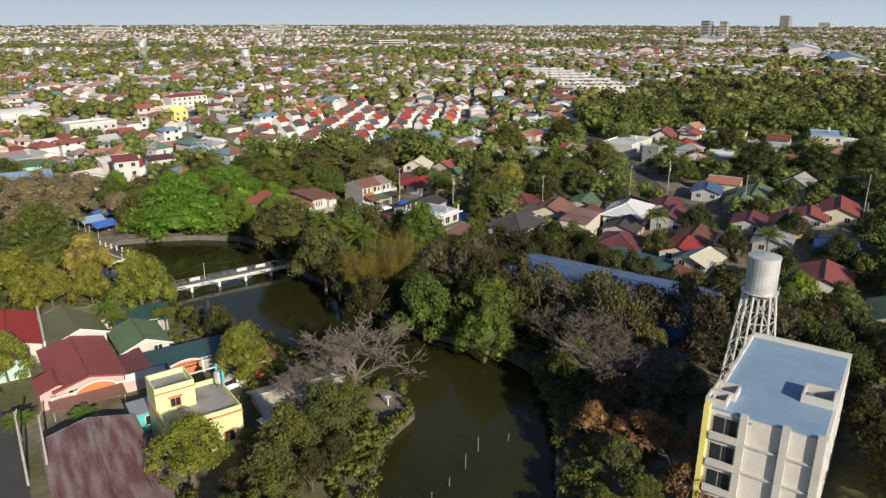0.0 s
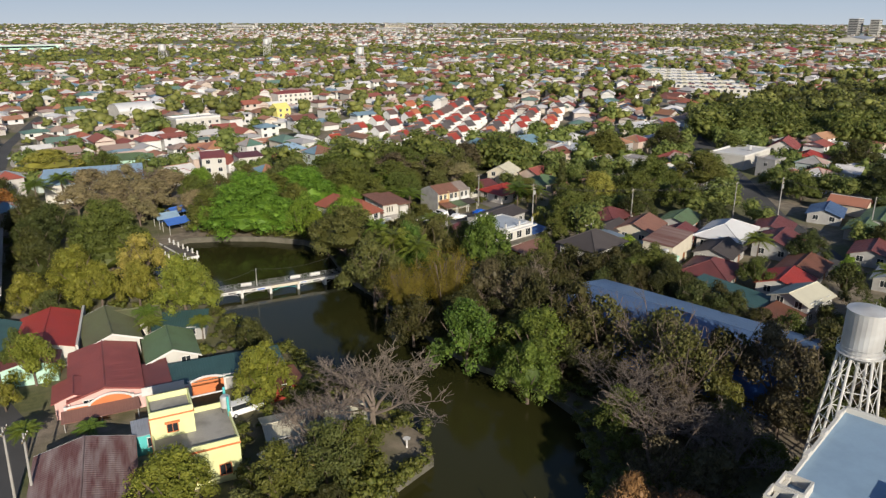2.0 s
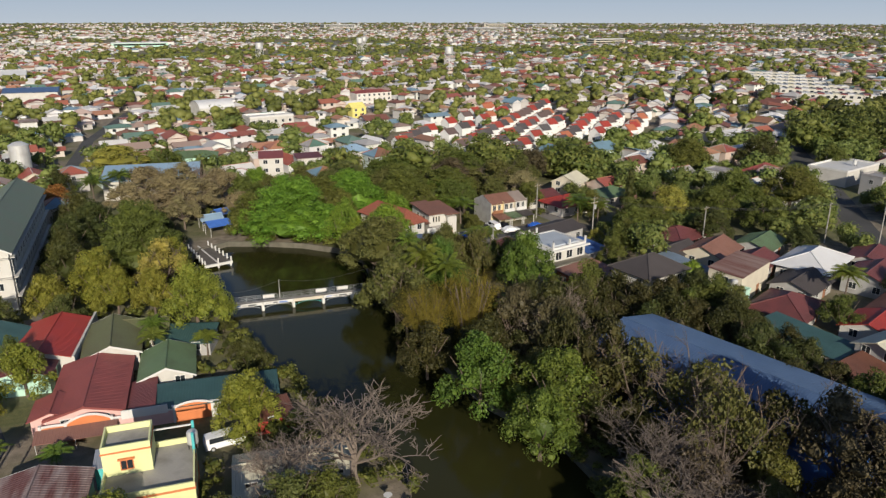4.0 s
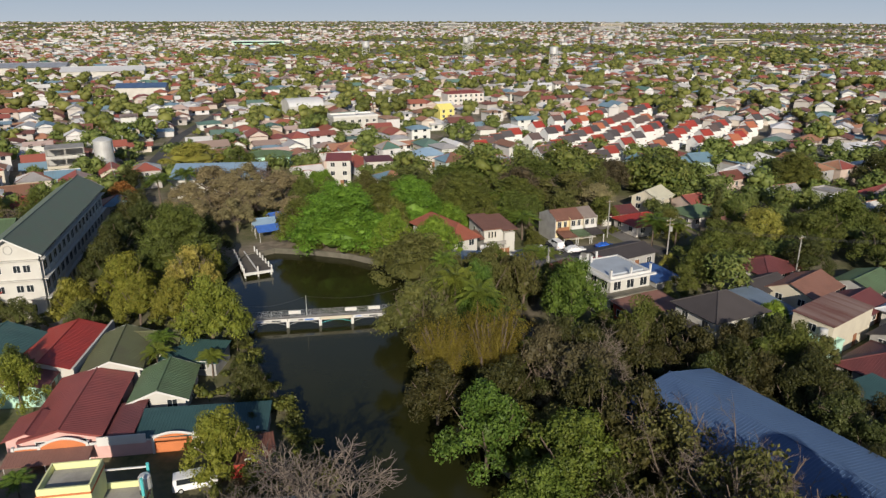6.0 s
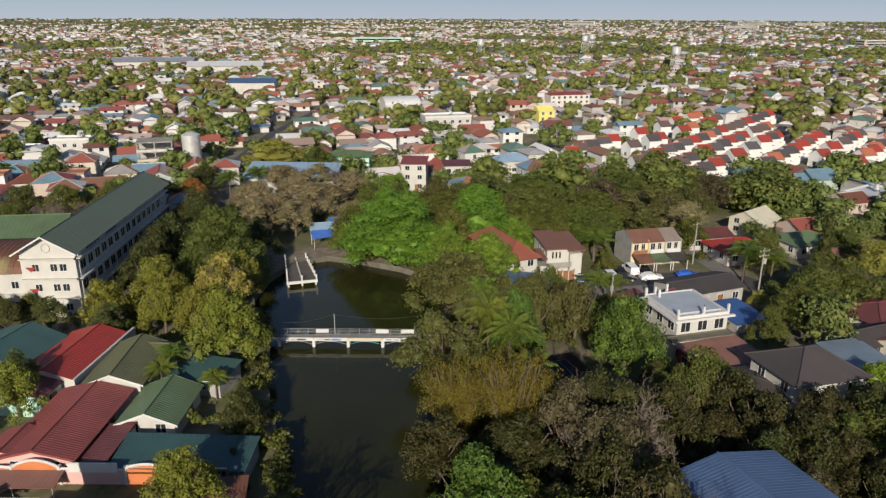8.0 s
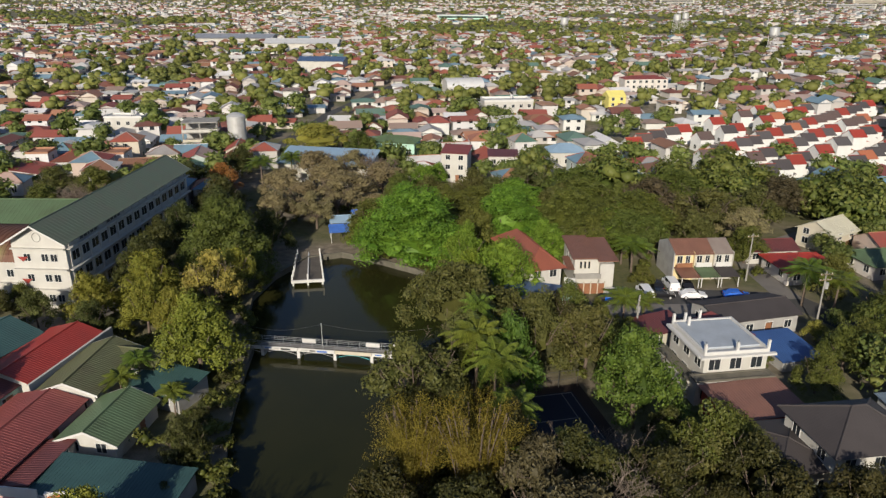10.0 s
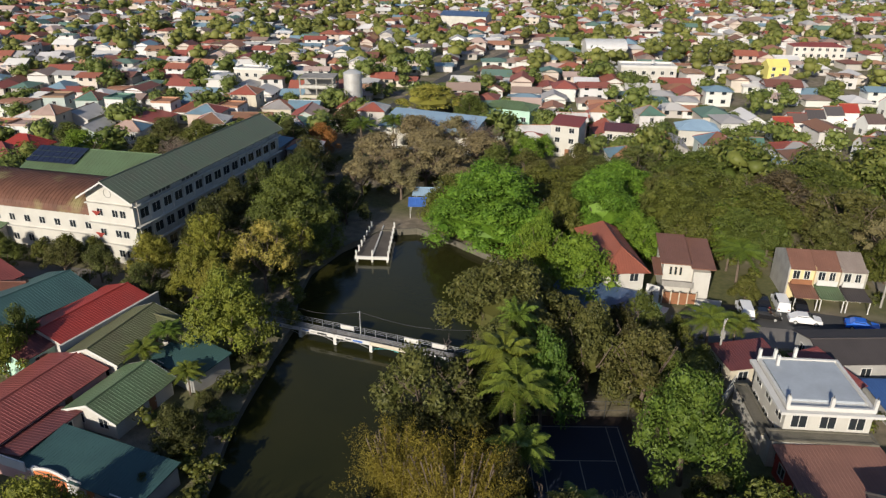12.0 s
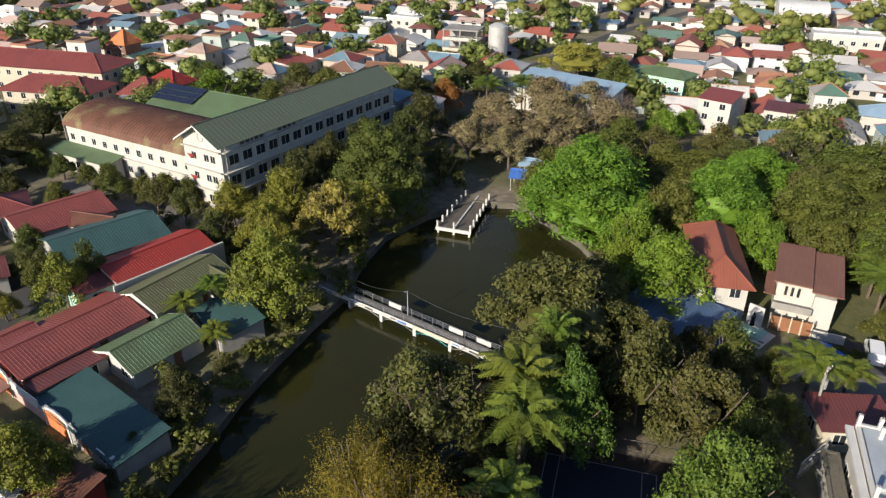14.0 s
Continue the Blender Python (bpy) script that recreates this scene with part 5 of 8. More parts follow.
def town_row():
    ob = thing("row_house", 97.9, 172.3, 12, "two-storey terrace with three pastel fronts and brown roofs", "house")
    ob.matrix_basis = ob.matrix_basis @ Matrix.Diagonal((0.83, 0.92, 1.0, 1))
    walls = (pale_gold, cream_wall, white_wall)
    part("side_wall", Shape().box(-6.75, -4.2, -0.4, -6.5, 4.0, 5.2).face((-6.75, -4.2, 5.2), (-6.75, 4.0, 5.2), (-6.75, 0, 6.75)).face((-6.5, -4.2, 5.2), (-6.5, 0, 6.75), (-6.5, 4.0, 5.2)), grey_wall, ob)
    for i in range(3):
        x0 = -6.5 + i * 4.34
        part("wall", Shape().box(x0, -3.8, -0.4, x0 + 4.3, 4, 5.2), walls[i], ob)
        part("roof", Shape().slope((x0, -4.3, 5.0), (x0 + 4.3, -4.3, 5.0), (x0 + 4.3, 0, 6.7), (x0, 0, 6.7), 0.4, 0.04)
             .slope((x0 + 4.3, 4.4, 5.0), (x0, 4.4, 5.0), (x0, 0, 6.7), (x0 + 4.3, 0, 6.7), 0.4, 0.04), (roof_brown, roof_brown, roof_dust)[i], ob)
        part("fire_wall", Shape().box(x0 + 4.3, -4.3, -0.3, x0 + 4.34, 4.2, 5.4), walls[i], ob)
        window(ob, x0 + 1.3, -3.8, 3.3, 1.1, 1.3, 0)
        window(ob, x0 + 3.1, -3.8, 3.3, 0.9, 1.3, 0)
        part("balcony", Shape().box(x0 + 0.4, -4.6, 2.7, x0 + 3.9, -3.8, 2.85).box(x0 + .4, -4.6, 2.85, x0 + 3.9, -4.53, 3.5), (wood, white_paint, white_paint)[i], ob)
        part("carport_roof", Shape().slope((x0 + 0.1, -8.2, 2.1), (x0 + 4.2, -8.2, 2.1), (x0 + 4.2, -3.85, 2.6), (x0 + 0.1, -3.85, 2.6), 0.4, 0.04), (roof_brown, roof_green, roof_grey)[i], ob)
        for px in (x0 + 0.3, x0 + 4.0):
            part("carport_post", Shape().box(px - 0.08, -8.0, -0.2, px + 0.08, -7.85, 2.1), white_paint, ob)


town_row()
house(93.2, 133.6, 8.6, 9.2, 16, 6.0, 0.5, "flat", white_wall, white_paint, "white two-storey house with a flat roof and corner posts", 0, 2, "sew", 2.6, ww=1.5, wh=1.5)
wp = thing("roof_terrace", 93.2, 133.6, 16, "pale grey terrace deck with white posts on the flat roof", "terrace", z=6.13)
part("deck", Shape().box(-3.9, -3.2, 0, 3.9, 4.3, 0.25), deck_grey, wp)
for px, py in ((-4.3, -4.5), (0, -4.55), (4.3, -4.5), (-4.3, 4.4), (-2.6, 4.5), (-2.7, 3.2), (-0.2, 5.0)):
    part("post", Shape().box(px - 0.16, py - 0.16, 0, px + 0.16, py + 0.16, 1.5), white_paint, wp)
    part("rebar", Shape().rod((px, py, 1.5), (px, py, 1.8), 0.04, sides=4), dark_metal, wp)
part("eaves_slab", Shape().box(-5.1, -5.3, -0.35, 5.1, -4.82, -0.05).box(-5.2, -4.82, -.35, -4.52, 4.6, -.05), white_paint, wp)
house(94.0, 128.1, 10.5, 1.7, 16, 3.3, 0.25, "flat", white_wall, stone, "low white front wing with a planted ledge", 0, 1, "s", 2.5)
house(87.8, 132.0, 1.3, 9.0, 16, 2.6, 0.25, "flat", white_wall, stone, "narrow side passage with a white wall", 0, 1, "", has_door=False)
house(95.6, 123.6, 10.0, 6.6, 20, 2.7, 0.6, "shed", red_wall, roof_pink, "house with a dusty pink sheet roof", 0.4, 1, "w", 3)
house(102.8, 114.4, 10.0, 8.4, 16, 6.3, 2.3, "hip", white_wall, roof_grey, "two-storey house with a charcoal tiled hipped roof", 0.7, 2, "sw", 3, rib=0.006)
house(96.2, 113.6, 6.4, 8.5, 16, 3.6, 0.9, "hip", cream_wall, roof_grey, "porch with a charcoal tiled roof", 0.5, 1, "sw", 3, has_door=False, rib=0.006)
house(101.2, 150.4, 13.5, 7.5, 22, 3.2, 1.0, "gable", grey_wall, roof_grey, "low house with a dark brown-grey roof", 0.5, 1, "sw", 3, rib=0.006)
house(104.6, 141.0, 6.5, 8.0, 20, 1.6, 0.5, "shed", grey_wall, roof_blue2, "low yard cover of bright blue sheeting", 0.2, 1, "", has_door=False, name="shed", category="shed")
house(87.2, 143.0, 7, 4.6, 32, 2.8, 0.6, "shed", cream_wall, roof_maroon, "small house with a maroon roof by the lane", 0.3, 1, "sw", 3)
house(95.8, 141.8, 8, 3.4, -58, 3.4, 0.5, "shed", cream_wall, roof_red, "narrow wing with a red roof", 0.3, 1, "s", 3, has_door=False)


def car(x, y, rot, paint, label, van=False):
    ob = thing("van" if van else "car", x, y, rot, label, "van" if van else "car", "parked cars")
    L, W = (4.7, 1.8) if van else (4.4, 1.75)
    prof = [(-L / 2, 0.35), (-L / 2, 0.95), (-L / 2 + 0.15, 1.75), (L / 2 - 1.5, 1.85), (L / 2 - 0.5, 1.1), (L / 2, 0.9), (L / 2, 0.35)] if van else \
        [(-L / 2, 0.35), (-L / 2, 0.9), (-L / 2 + 0.5, 0.98), (-L / 2 + 1.1, 1.42), (L / 2 - 2.0, 1.45), (L / 2 - 1.2, 0.98), (L / 2 - 0.1, 0.82), (L / 2, 0.35)]
    s = Shape()
    k = len(prof)
    ins = [0.0 if z < 1.0 else 0.16 for _, z in prof]
    n = len(s.v)
    s.v += [(px, -W / 2 + i, z) for (px, z), i in zip(prof, ins)] + [(px, W / 2 - i, z) for (px, z), i in zip(prof, ins)]
    s.f += [tuple(range(k - 1, -1, -1)), tuple(range(k, 2 * k))] + [(i, (i + 1) % k, k + (i + 1) % k, k + i) for i in range(k)]
    part("body", s, paint, ob)
    hi = 1.85 if van else 1.45
    fx = (L / 2 - 1.47, L / 2 - 0.6) if van else (L / 2 - 1.95, L / 2 - 1.25)
    part("windscreen", Shape().face((fx[1] + .03, -W / 2 + .2, 1.13), (fx[1] + .03, W / 2 - .2, 1.13), (fx[0] + .03, W / 2 - .25, hi - .06), (fx[0] + .03, -W / 2 + .25, hi - .06)), glass, ob)
    for sg in (-1, 1):
        x0, x1 = (-L / 2 + .5, fx[0]) if van else (-L / 2 + 1.0, fx[0])
        part("side_window", Shape().box(x0, sg * (W / 2 - 0.11) - 0.02, 1.08, x1, sg * (W / 2 - 0.11) + 0.02, hi - 0.12), glass, ob)
        for wx in (-L / 2 + 0.85, L / 2 - 0.85):
            w = part("wheel", Shape().rod((wx, sg * (W / 2 - 0.2), 0.32), (wx, sg * (W / 2 + 0.01), 0.32), 0.32, sides=14), tyre, ob)
            part("rim", Shape().rod((wx, sg * (W / 2), 0.32), (wx, sg * (W / 2 + 0.03), 0.32), 0.19, sides=10), steel, w)
        part("headlight", Shape().box(L / 2 - 0.12, sg * 0.62 - 0.16, 0.62, L / 2 + 0.01, sg * 0.62 + 0.16, 0.78), white_paint, ob)
        part("tail_light", Shape().box(-L / 2 - 0.01, sg * 0.65 - 0.12, 0.68, -L / 2 + 0.05, sg * 0.65 + 0.12, 0.85), roof_bright, ob)


car(82.9, 156.6, -8, car_blue, "bright blue saloon car parked on the street")
car(87.6, 160.0, 100, car_white, "white hatchback parked by the garden wall", True)
car(90.0, 163.8, 100, car_black, "black car parked before the terrace")
car(92.6, 164.2, 98, car_white, "white van parked before the terrace", True)
car(95.2, 164.4, 96, car_black, "dark car parked under the carport")
car(90.3, 159.6, 4, car_black, "black saloon parked along the street")
car(95.6, 160.2, 6, car_white, "pale saloon parked along the street")
car(103.0, 161.2, 0, car_blue, "blue car parked by the terrace")
car(27.3, 89.6, 10, car_white, "white car parked under the trees", True)
car(133.5, 124.5, -60, car_black, "dark car parked on the street")
car(139.5, 113.0, -60, car_white, "white car parked on the street")

# ---- east: houses beyond the hall ----
house(120.4, 111.4, 12.8, 6.2, 27.5, 5.4, 0.5, "shed", cream_wall, roof_patch, "tall cream house with rusty and pale roof sheets", 0.2, 2, "w", 4)
house(115.0, 106.2, 5.0, 4.0, 27.5, 2.9, 0.4, "flat", mint_wall, mint_wall, "small mint green annex with a flat roof", 0, 1, "s", 3)
house(141.0, 114.4, 14, 9, 27, 3.5, 2.0, "hip", beige_wall, roof_white, "house with a bright white hipped roof", 0.9, 1, "sw", 3)
house(127.0, 127.2, 10.5, 8, 30, 3.1, 1.7, "gable", cream_wall, roof_brown, "house with a red-brown gabled roof", 0.6, 1, "sw", 3)
house(130.2, 118.8, 10, 7, 28, 2.9, 1.5, "gable", white_wall, roof_maroon, "house with a dark red roof", 0.6, 1, "sw", 3)
house(120.5, 99.2, 11, 9, 27, 2.5, 1.9, "hip", grey_wall, roof_maroon, "house with a maroon hipped roof", 0.7, 1, "sw", 3)
house(112.8, 87.5, 7, 13, 18, 2.6, 0.9, "shed", grey_wall, roof_teal, "long lean-to with a faded teal roof", 0.4, 1, "w", 4)
house(120.6, 79.0, 8.2, 6.5, 10, 4.1, 1.3, "gable", grey_wall, roof_cream, "unpainted two-storey house with a pale roof", 0.6, 2, "sw", 2.6)
house(112.5, 76.5, 10, 5, 15, 2.5, 0.7, "shed", grey_wall, roof_rust, "shed with rusty red sheets", 0.3, 1, "w", 4)
house(128.0, 88.0, 9, 8, 24, 2.5, 1.4, "gable", white_wall, roof_bright, "house with a bright red roof", 0.5, 1, "sw", 3)
house(146.2, 104.8, 11, 8, 26, 3.1, 1.6, "gable", grey_wall, roof_maroon, "house with a dark red gabled roof", 0.6, 1, "sw", 3)
house(127.2, 139.5, 10, 8.5, 22, 2.8, 1.6, "hip", beige_wall, roof_maroon, "house with a maroon hipped roof and skylights", 0.7, 1, "sw", 3)
house(121.0, 131.0, 8, 6, 22, 2.5, 1.2, "gable", grey_wall, roof_grey, "low house with a grey roof", 0.5, 1, "sw", 3, rib=0.006)
house(115.4, 122.4, 6.5, 10.5, 14, 2.3, 0.7, "shed", grey_wall, roof_pale_blue, "carport with a worn blue sheet roof", 0.4, 1, "sw", 4, has_door=False)
house(117.2, 173.4, 10.5, 8.5, 14, 2.8, 1.7, "hip", beige_wall, roof_bright, "white house with a red hipped roof", 0.6, 1, "sw", 3)
house(113.0, 182.0, 10, 6, 14, 2.8, 1.1, "gable", white_wall, roof_maroon, "low house with a dark red roof", 0.5, 1, "sw", 3)
house(127.6, 191.0, 8.6, 7.6, 40, 4.0, 2.0, "gable", cream_wall, roof_cream, "cream two-storey house with a pale gabled roof", 0.5, 2, "sw", 3, verge=0.4)
house(133.0, 178.0, 10, 8, 18, 3.0, 1.6, "hip", beige_wall, roof_green, "house with a green hipped roof", 0.6, 1, "sw", 3)
house(139.0, 168.5, 12, 7, 12, 3.1, 1.2, "gable", pink_wall, roof_pink, "pink house with a low roof", 0.5, 1, "sw", 3)
house(168.5, 214.0, 16, 10, 35, 4.2, 0.5, "flat", white_wall, roof_white, "big windowless white building beside the trees", 0, 2, "n", 6)
house(218.0, 180.0, 21, 12, 18, 4.6, 0.6, "flat", white_wall, white_paint, "large white flat-roofed building", 0, 2, "n", 6)
house(232.0, 164.0, 18, 10, 28, 3.7, 2.2, "hip", beige_wall, roof_bright, "long house with a red hipped roof", 0.7, 1, "sw", 3)
house(240.0, 180.0, 12, 9, 30, 4.9, 2.8, "gable", white_wall, roof_red, "church-like house with red gables", 0.7, 2, "sw", 3)
house(194.0, 188.0, 11, 8, 25, 3.3, 2.0, "hip", beige_wall, roof_red, "house with a red-orange roof", 0.6, 1, "sw", 3)
house(276.0, 133.0, 14, 11, 30, 8.0, 0.6, "flat", cream_wall, roof_sky, "cream three-storey house with a blue roof", 0, 3, "sw", 3)
house(185.0, 106.0, 16, 9, 25, 2.9, 1.5, "gable", grey_wall, roof_green, "low building with a dark green roof", 0.6, 1, "sw", 3)
house(188.0, 84.0, 14, 8, 25, 3.1, 1.6, "gable", cream_wall, roof_red, "house with a red roof by the street", 0.6, 1, "sw", 3)
house(166.0, 86.0, 13, 8, 25, 2.6, 1.5, "gable", gold_wall, roof_maroon, "house with red roof and golden gate", 0.6, 1, "sw", 3)
house(154.0, 68.0, 10, 8, 25, 3.1, 1.6, "hip", beige_wall, roof_blue2, "house with a bright blue roof", 0.6, 1, "sw", 3)
house(133.0, 60.0, 12, 9, 25, 3.1, 1.6, "gable", white_wall, roof_red, "house with a red roof", 0.6, 1, "sw", 3)
house(126.0, 44.0, 10, 8, 25, 2.9, 1.6, "gable", grey_wall, roof_green, "house with a dark green roof", 0.6, 1, "sw", 3)
house(113.0, 30.0, 9, 7, 20, 4.8, 1.4, "gable", orange_wall, roof_red, "two-storey orange house with a red roof", 0.5, 2, "sw", 3)

for x, y, r_, m_, lab in ((141, 129, 28, roof_green, "house with a green sheet roof"), (156, 114, 30, roof_maroon, "house with a long dark red roof"), (175, 104, 26, roof_green, "house with a dark green roof by the street"),
                          (177, 86, 26, roof_red, "house with a red roof by the street"), (160, 92, 26, roof_maroon, "house with a maroon roof and golden gable"), (162, 71, 24, roof_olive, "house with an olive sheet roof"),
                          (131, 107, 26, roof_grey, "low house with a grey roof"), (180, 118, 30, roof_blue, "house with a pale blue roof"), (138, 92, 24, roof_rust, "house with a rusty sheet roof"), (150, 80, 24, roof_tin, "house with a bare tin roof")):
    house(x, y, 10, 7.5, r_, 2.6, 1.3, "gable", grey_wall, m_, lab, 0.6, 1, "sw", 3.5, group="low houses along the street")
# ---- north: silo, unfinished house, blue shed, upright houses ----
ob = thing("silo", -27.6, 260.8, 0, "tall silver metal silo standing among houses", "silo")
part("tank", lathe([(2.9, -0.2), (2.9, 10.6), (2.95, 10.6), (2.95, 10.8), (1.2, 11.7), (0.02, 11.9)], 28), steel, ob)
for k in range(5):
    part("hoop", lathe([(2.91, 1 + 2 * k), (2.98, 1 + 2 * k), (2.98, 1.12 + 2 * k), (2.91, 1.12 + 2 * k)], 28), steel, ob)


def unfinished():
    ob = thing("unfinished_building", -38.5, 258.6, 18, "bare concrete frame of an unfinished three-storey house", "building")
    for st in range(4):
        part("slab", Shape().box(-5.5, -4.5, st * 3.1 - 0.1, 5.5, 4.5, st * 3.1 + 0.2), concrete, ob)
    for st in range(3):
        for px in (-5.2, 0, 5.2):
            for py in (-4.2, 4.2):
                part("column", Shape().box(px - 0.2, py - 0.2, st * 3.1 + 0.2, px + 0.2, py + 0.2, st * 3.1 + 3.0), concrete, ob)
        part("infill", Shape().box(-5.0, 1.5, st * 3.1 + 0.2, 5.0, 1.7, st * 3.1 + 3.0), (red_wall, grey_wall, grey_wall)[st], ob)
        part("parapet", Shape().box(-5.45, -4.5, st * 3.1 + 0.2, 5.45, -4.35, st * 3.1 + 1.0), (orange_wall, cream_wall, white_wall)[st], ob)


unfinished()
house(12.6, 226.6, 25, 10, -3, 5.6, 2.2, "shed", white_wall, roof_sky, "open shed with a large pale blue roof", 0.6, 1, "", has_door=False, name="shed", category="shed", step=0.9)
house(46.6, 233.0, 7.0, 6.5, -4, 8.0, 1.0, "shed", white_wall, roof_red, "slim pinkish three-storey house", 0.3, 3, "sw", 2.4)
house(58.8, 240.0, 8.0, 6.0, 6, 6.0, 0.6, "shed", white_wall, roof_maroon, "white two-storey box house", 0.3, 2, "s", 2.6)
for i, (x, y, r) in enumerate(((29, 180, 20), (27.5, 186, 15), (31, 191, 25))):
    t = thing("market_tent", x, y, r, "blue and white canvas tent by the pond", "tent", "tents by the pier")
    for nm, sh in gable_roof(5.2, 4.0, 2.6, 0.9, 0.2, 0.8, 0.02):
        part("canopy" if nm == "roof_slope" else nm, sh, (blue_tarp, roof_sky, blue_tarp)[i], t)
    for px in (-2.4, 2.4):
        for py in (-1.8, 1.8):
            part("pole", Shape().rod((px, py, -0.1), (px, py, 2.7), 0.05, sides=5), white_paint, t)
house(101.0, 369.0, 8, 7, 20, 5.0, 2.2, "gable", yellow_paint, yellow_paint, "bright yellow house with a gabled roof", 0.2, 2, "s", 3)
barrel_hall(32, 384, 17, 13, 20, 6, 3.5, white_wall, roof_white, "white hall with a rounded white roof")
house(55.0, 338.0, 20, 10, 15, 6.5, 0.8, "flat", white_wall, white_paint, "long white two-storey building", 0, 2, "s", 3)
house(119.0, 414.0, 22, 9, 15, 7.6, 1.4, "hip", beige_wall, roof_red, "three-storey building with a red roof", 0, 3, "s", 3)
house(76.5, 256.0, 10, 7, 10, 4.5, 1.8, "hip", white_wall, roof_sky, "house with a turquoise blue roof", 0.5, 1, "s", 3)
house(-66.0, 484.0, 28, 14, 3, 7.0, 2.0, "gable", white_wall, roof_blue, "large hall with a blue metal roof", 0.5, 1, "", name="hall", category="hall")
house(-75.0, 277.0, 13, 7, 8, 6.5, 0.7, "flat", white_wall, white_paint, "white two-storey house with square windows", 0, 2, "s", 3)
house(-90.0, 272.0, 11, 6, 8, 4.5, 0.6, "flat", cream_wall, white_paint, "white low house with a flat roof", 0, 1, "s", 3)
house(24.0, 262.0, 14, 8, -4, 4.5, 1.4, "hip", mint_wall, roof_green, "mint house with a green roof", 0.5, 1, "s", 3)

# sunken ball court among the trees
ct = thing("ball_court", 72.4, 116.0, 20, "blue ball court with thin lines, darkened as under tree shade", "court", z=0.03)
part("apron", Shape().box(-7.0, -11.5, -0.02, 7.0, 11.5, 0.0), court_red, ct)
part("surface", Shape().box(-5.4, -9.8, 0.0, 5.4, 9.8, 0.012), court_blue, ct)
# Lines greyed instead of white, to read as lying in shade.
for x0, y0, x1, y1 in ((-5.2, -9.6, 5.2, -9.52), (-5.2, 9.52, 5.2, 9.6), (-5.2, -9.6, -5.12, 9.6), (5.12, -9.6, 5.2, 9.6), (-3.9, -9.6, -3.82, 9.6), (3.82, -9.6, 3.9, 9.6), (-3.9, -4.0, 3.9, -3.92), (-3.9, 3.92, 3.9, 4.0), (-0.04, -4, 0.04, 4)):
    part("line", Shape().box(x0, y0, 0.012, x1, y1, 0.02), concrete, ct)
part("fence", Shape().path([(-6.6, 11, 2.4), (6.6, 11, 2.4)], 0.03, 5).path([(-6.6, 11, 1.2), (6.6, 11, 1.2)], 0.03, 5), dark_metal, ct)
for k in range(6):
    part("fence_post", Shape().rod((-6.6 + k * 2.64, 11, -0.1), (-6.6 + k * 2.64, 11, 2.5), 0.05, sides=6), dark_metal, ct)

# ---- poles, wires, yard things ----
def utility_pole(x, y, h, rot=0, arms=1, can=False, lean=0.0):
    ob = thing("utility_pole", x, y, rot, "tall grey utility pole with crossarms and wires", "utility pole", "poles along the streets")
    part("pole", Shape().rod((0, 0, -0.4), (lean, 0, h), 0.17, 0.11, 8), concrete, ob)
    for k in range(arms):
        z = h - 0.5 - 0.9 * k
        part("crossarm", Shape().box(lean - 1.1, -0.16, z - 0.06, lean + 1.1, -0.05, z + 0.06), stake_wood, ob)
        for u_ in (-0.95, -0.35, 0.35, 0.95):
            part("insulator", Shape().rod((lean + u_, -0.1, z + 0.06), (lean + u_, -0.1, z + 0.24), 0.05, 0.035, 6), white_paint, ob)
    if can:
        part("transformer", Shape().rod((lean + 0.45, 0, h - 2.9), (lean + 0.45, 0, h - 1.9), 0.3, sides=10), grey_wall, ob)
    return Vector((x, y, h - 0.3))


def wire(a, b, sag, off=0.0):
    side = Vector((-(b - a).y, (b - a).x, 0)).normalized() * off
    pts = [a.lerp(b, k / 10) + side - Vector((0, 0, sag * 4 * (k / 10) * (1 - k / 10))) for k in range(11)]
    tagged(part("overhead_wire", Shape().path(pts, 0.022, 4), dark_metal), "thin black wire strung between utility poles", "wire", "overhead wires")


tops = [utility_pole(106.6, 169.3, 9.0, 20, 1), utility_pole(112.4, 151.2, 9.5, 20, 2, True), utility_pole(131.5, 136.0, 9.5, 25, 1),
        utility_pole(160.5, 130.2, 9.5, 30, 1), utility_pole(169.5, 123.9, 11.0, 30, 2, True), utility_pole(177.2, 104.3, 9.5, 30, 1), utility_pole(195.0, 81.0, 11.5, 30, 2)]
for a_, b_ in zip(tops, tops[1:]):
    for off_ in (-0.8, 0.0, 0.8):
        wire(a_, b_, 0.8, off_)
for x_, y_, h_, l_ in ((1.5, 81.5, 9.0, 0.9), (3.5, 79.0, 9.0, 1.1), (84.1, 143.6, 7.0, 0.0), (-54.0, 141.0, 8.5, 0.0), (97.5, 115.9, 4.5, 0.0)):
    utility_pole(x_, y_, h_, 80, 1 if h_ > 5 else 0, h_ == 7.0, l_)
fn = thing("fence", 86.2, 139.5, 74, "dark iron fence on a low wall beside the lane", "fence")
part("kerb_wall", Shape().box(-5.5, -0.1, -0.2, 5.5, 0.1, 0.5), concrete, fn)
for k in range(34):
    part("bar", Shape().box(-5.4 + k * 0.327 - 0.02, -0.02, 0.5, -5.4 + k * 0.327 + 0.02, 0.02, 1.9), white_paint, fn)
part("top_rail", Shape().box(-5.5, -0.04, 1.84, 5.5, 0.04, 1.92), white_paint, fn)


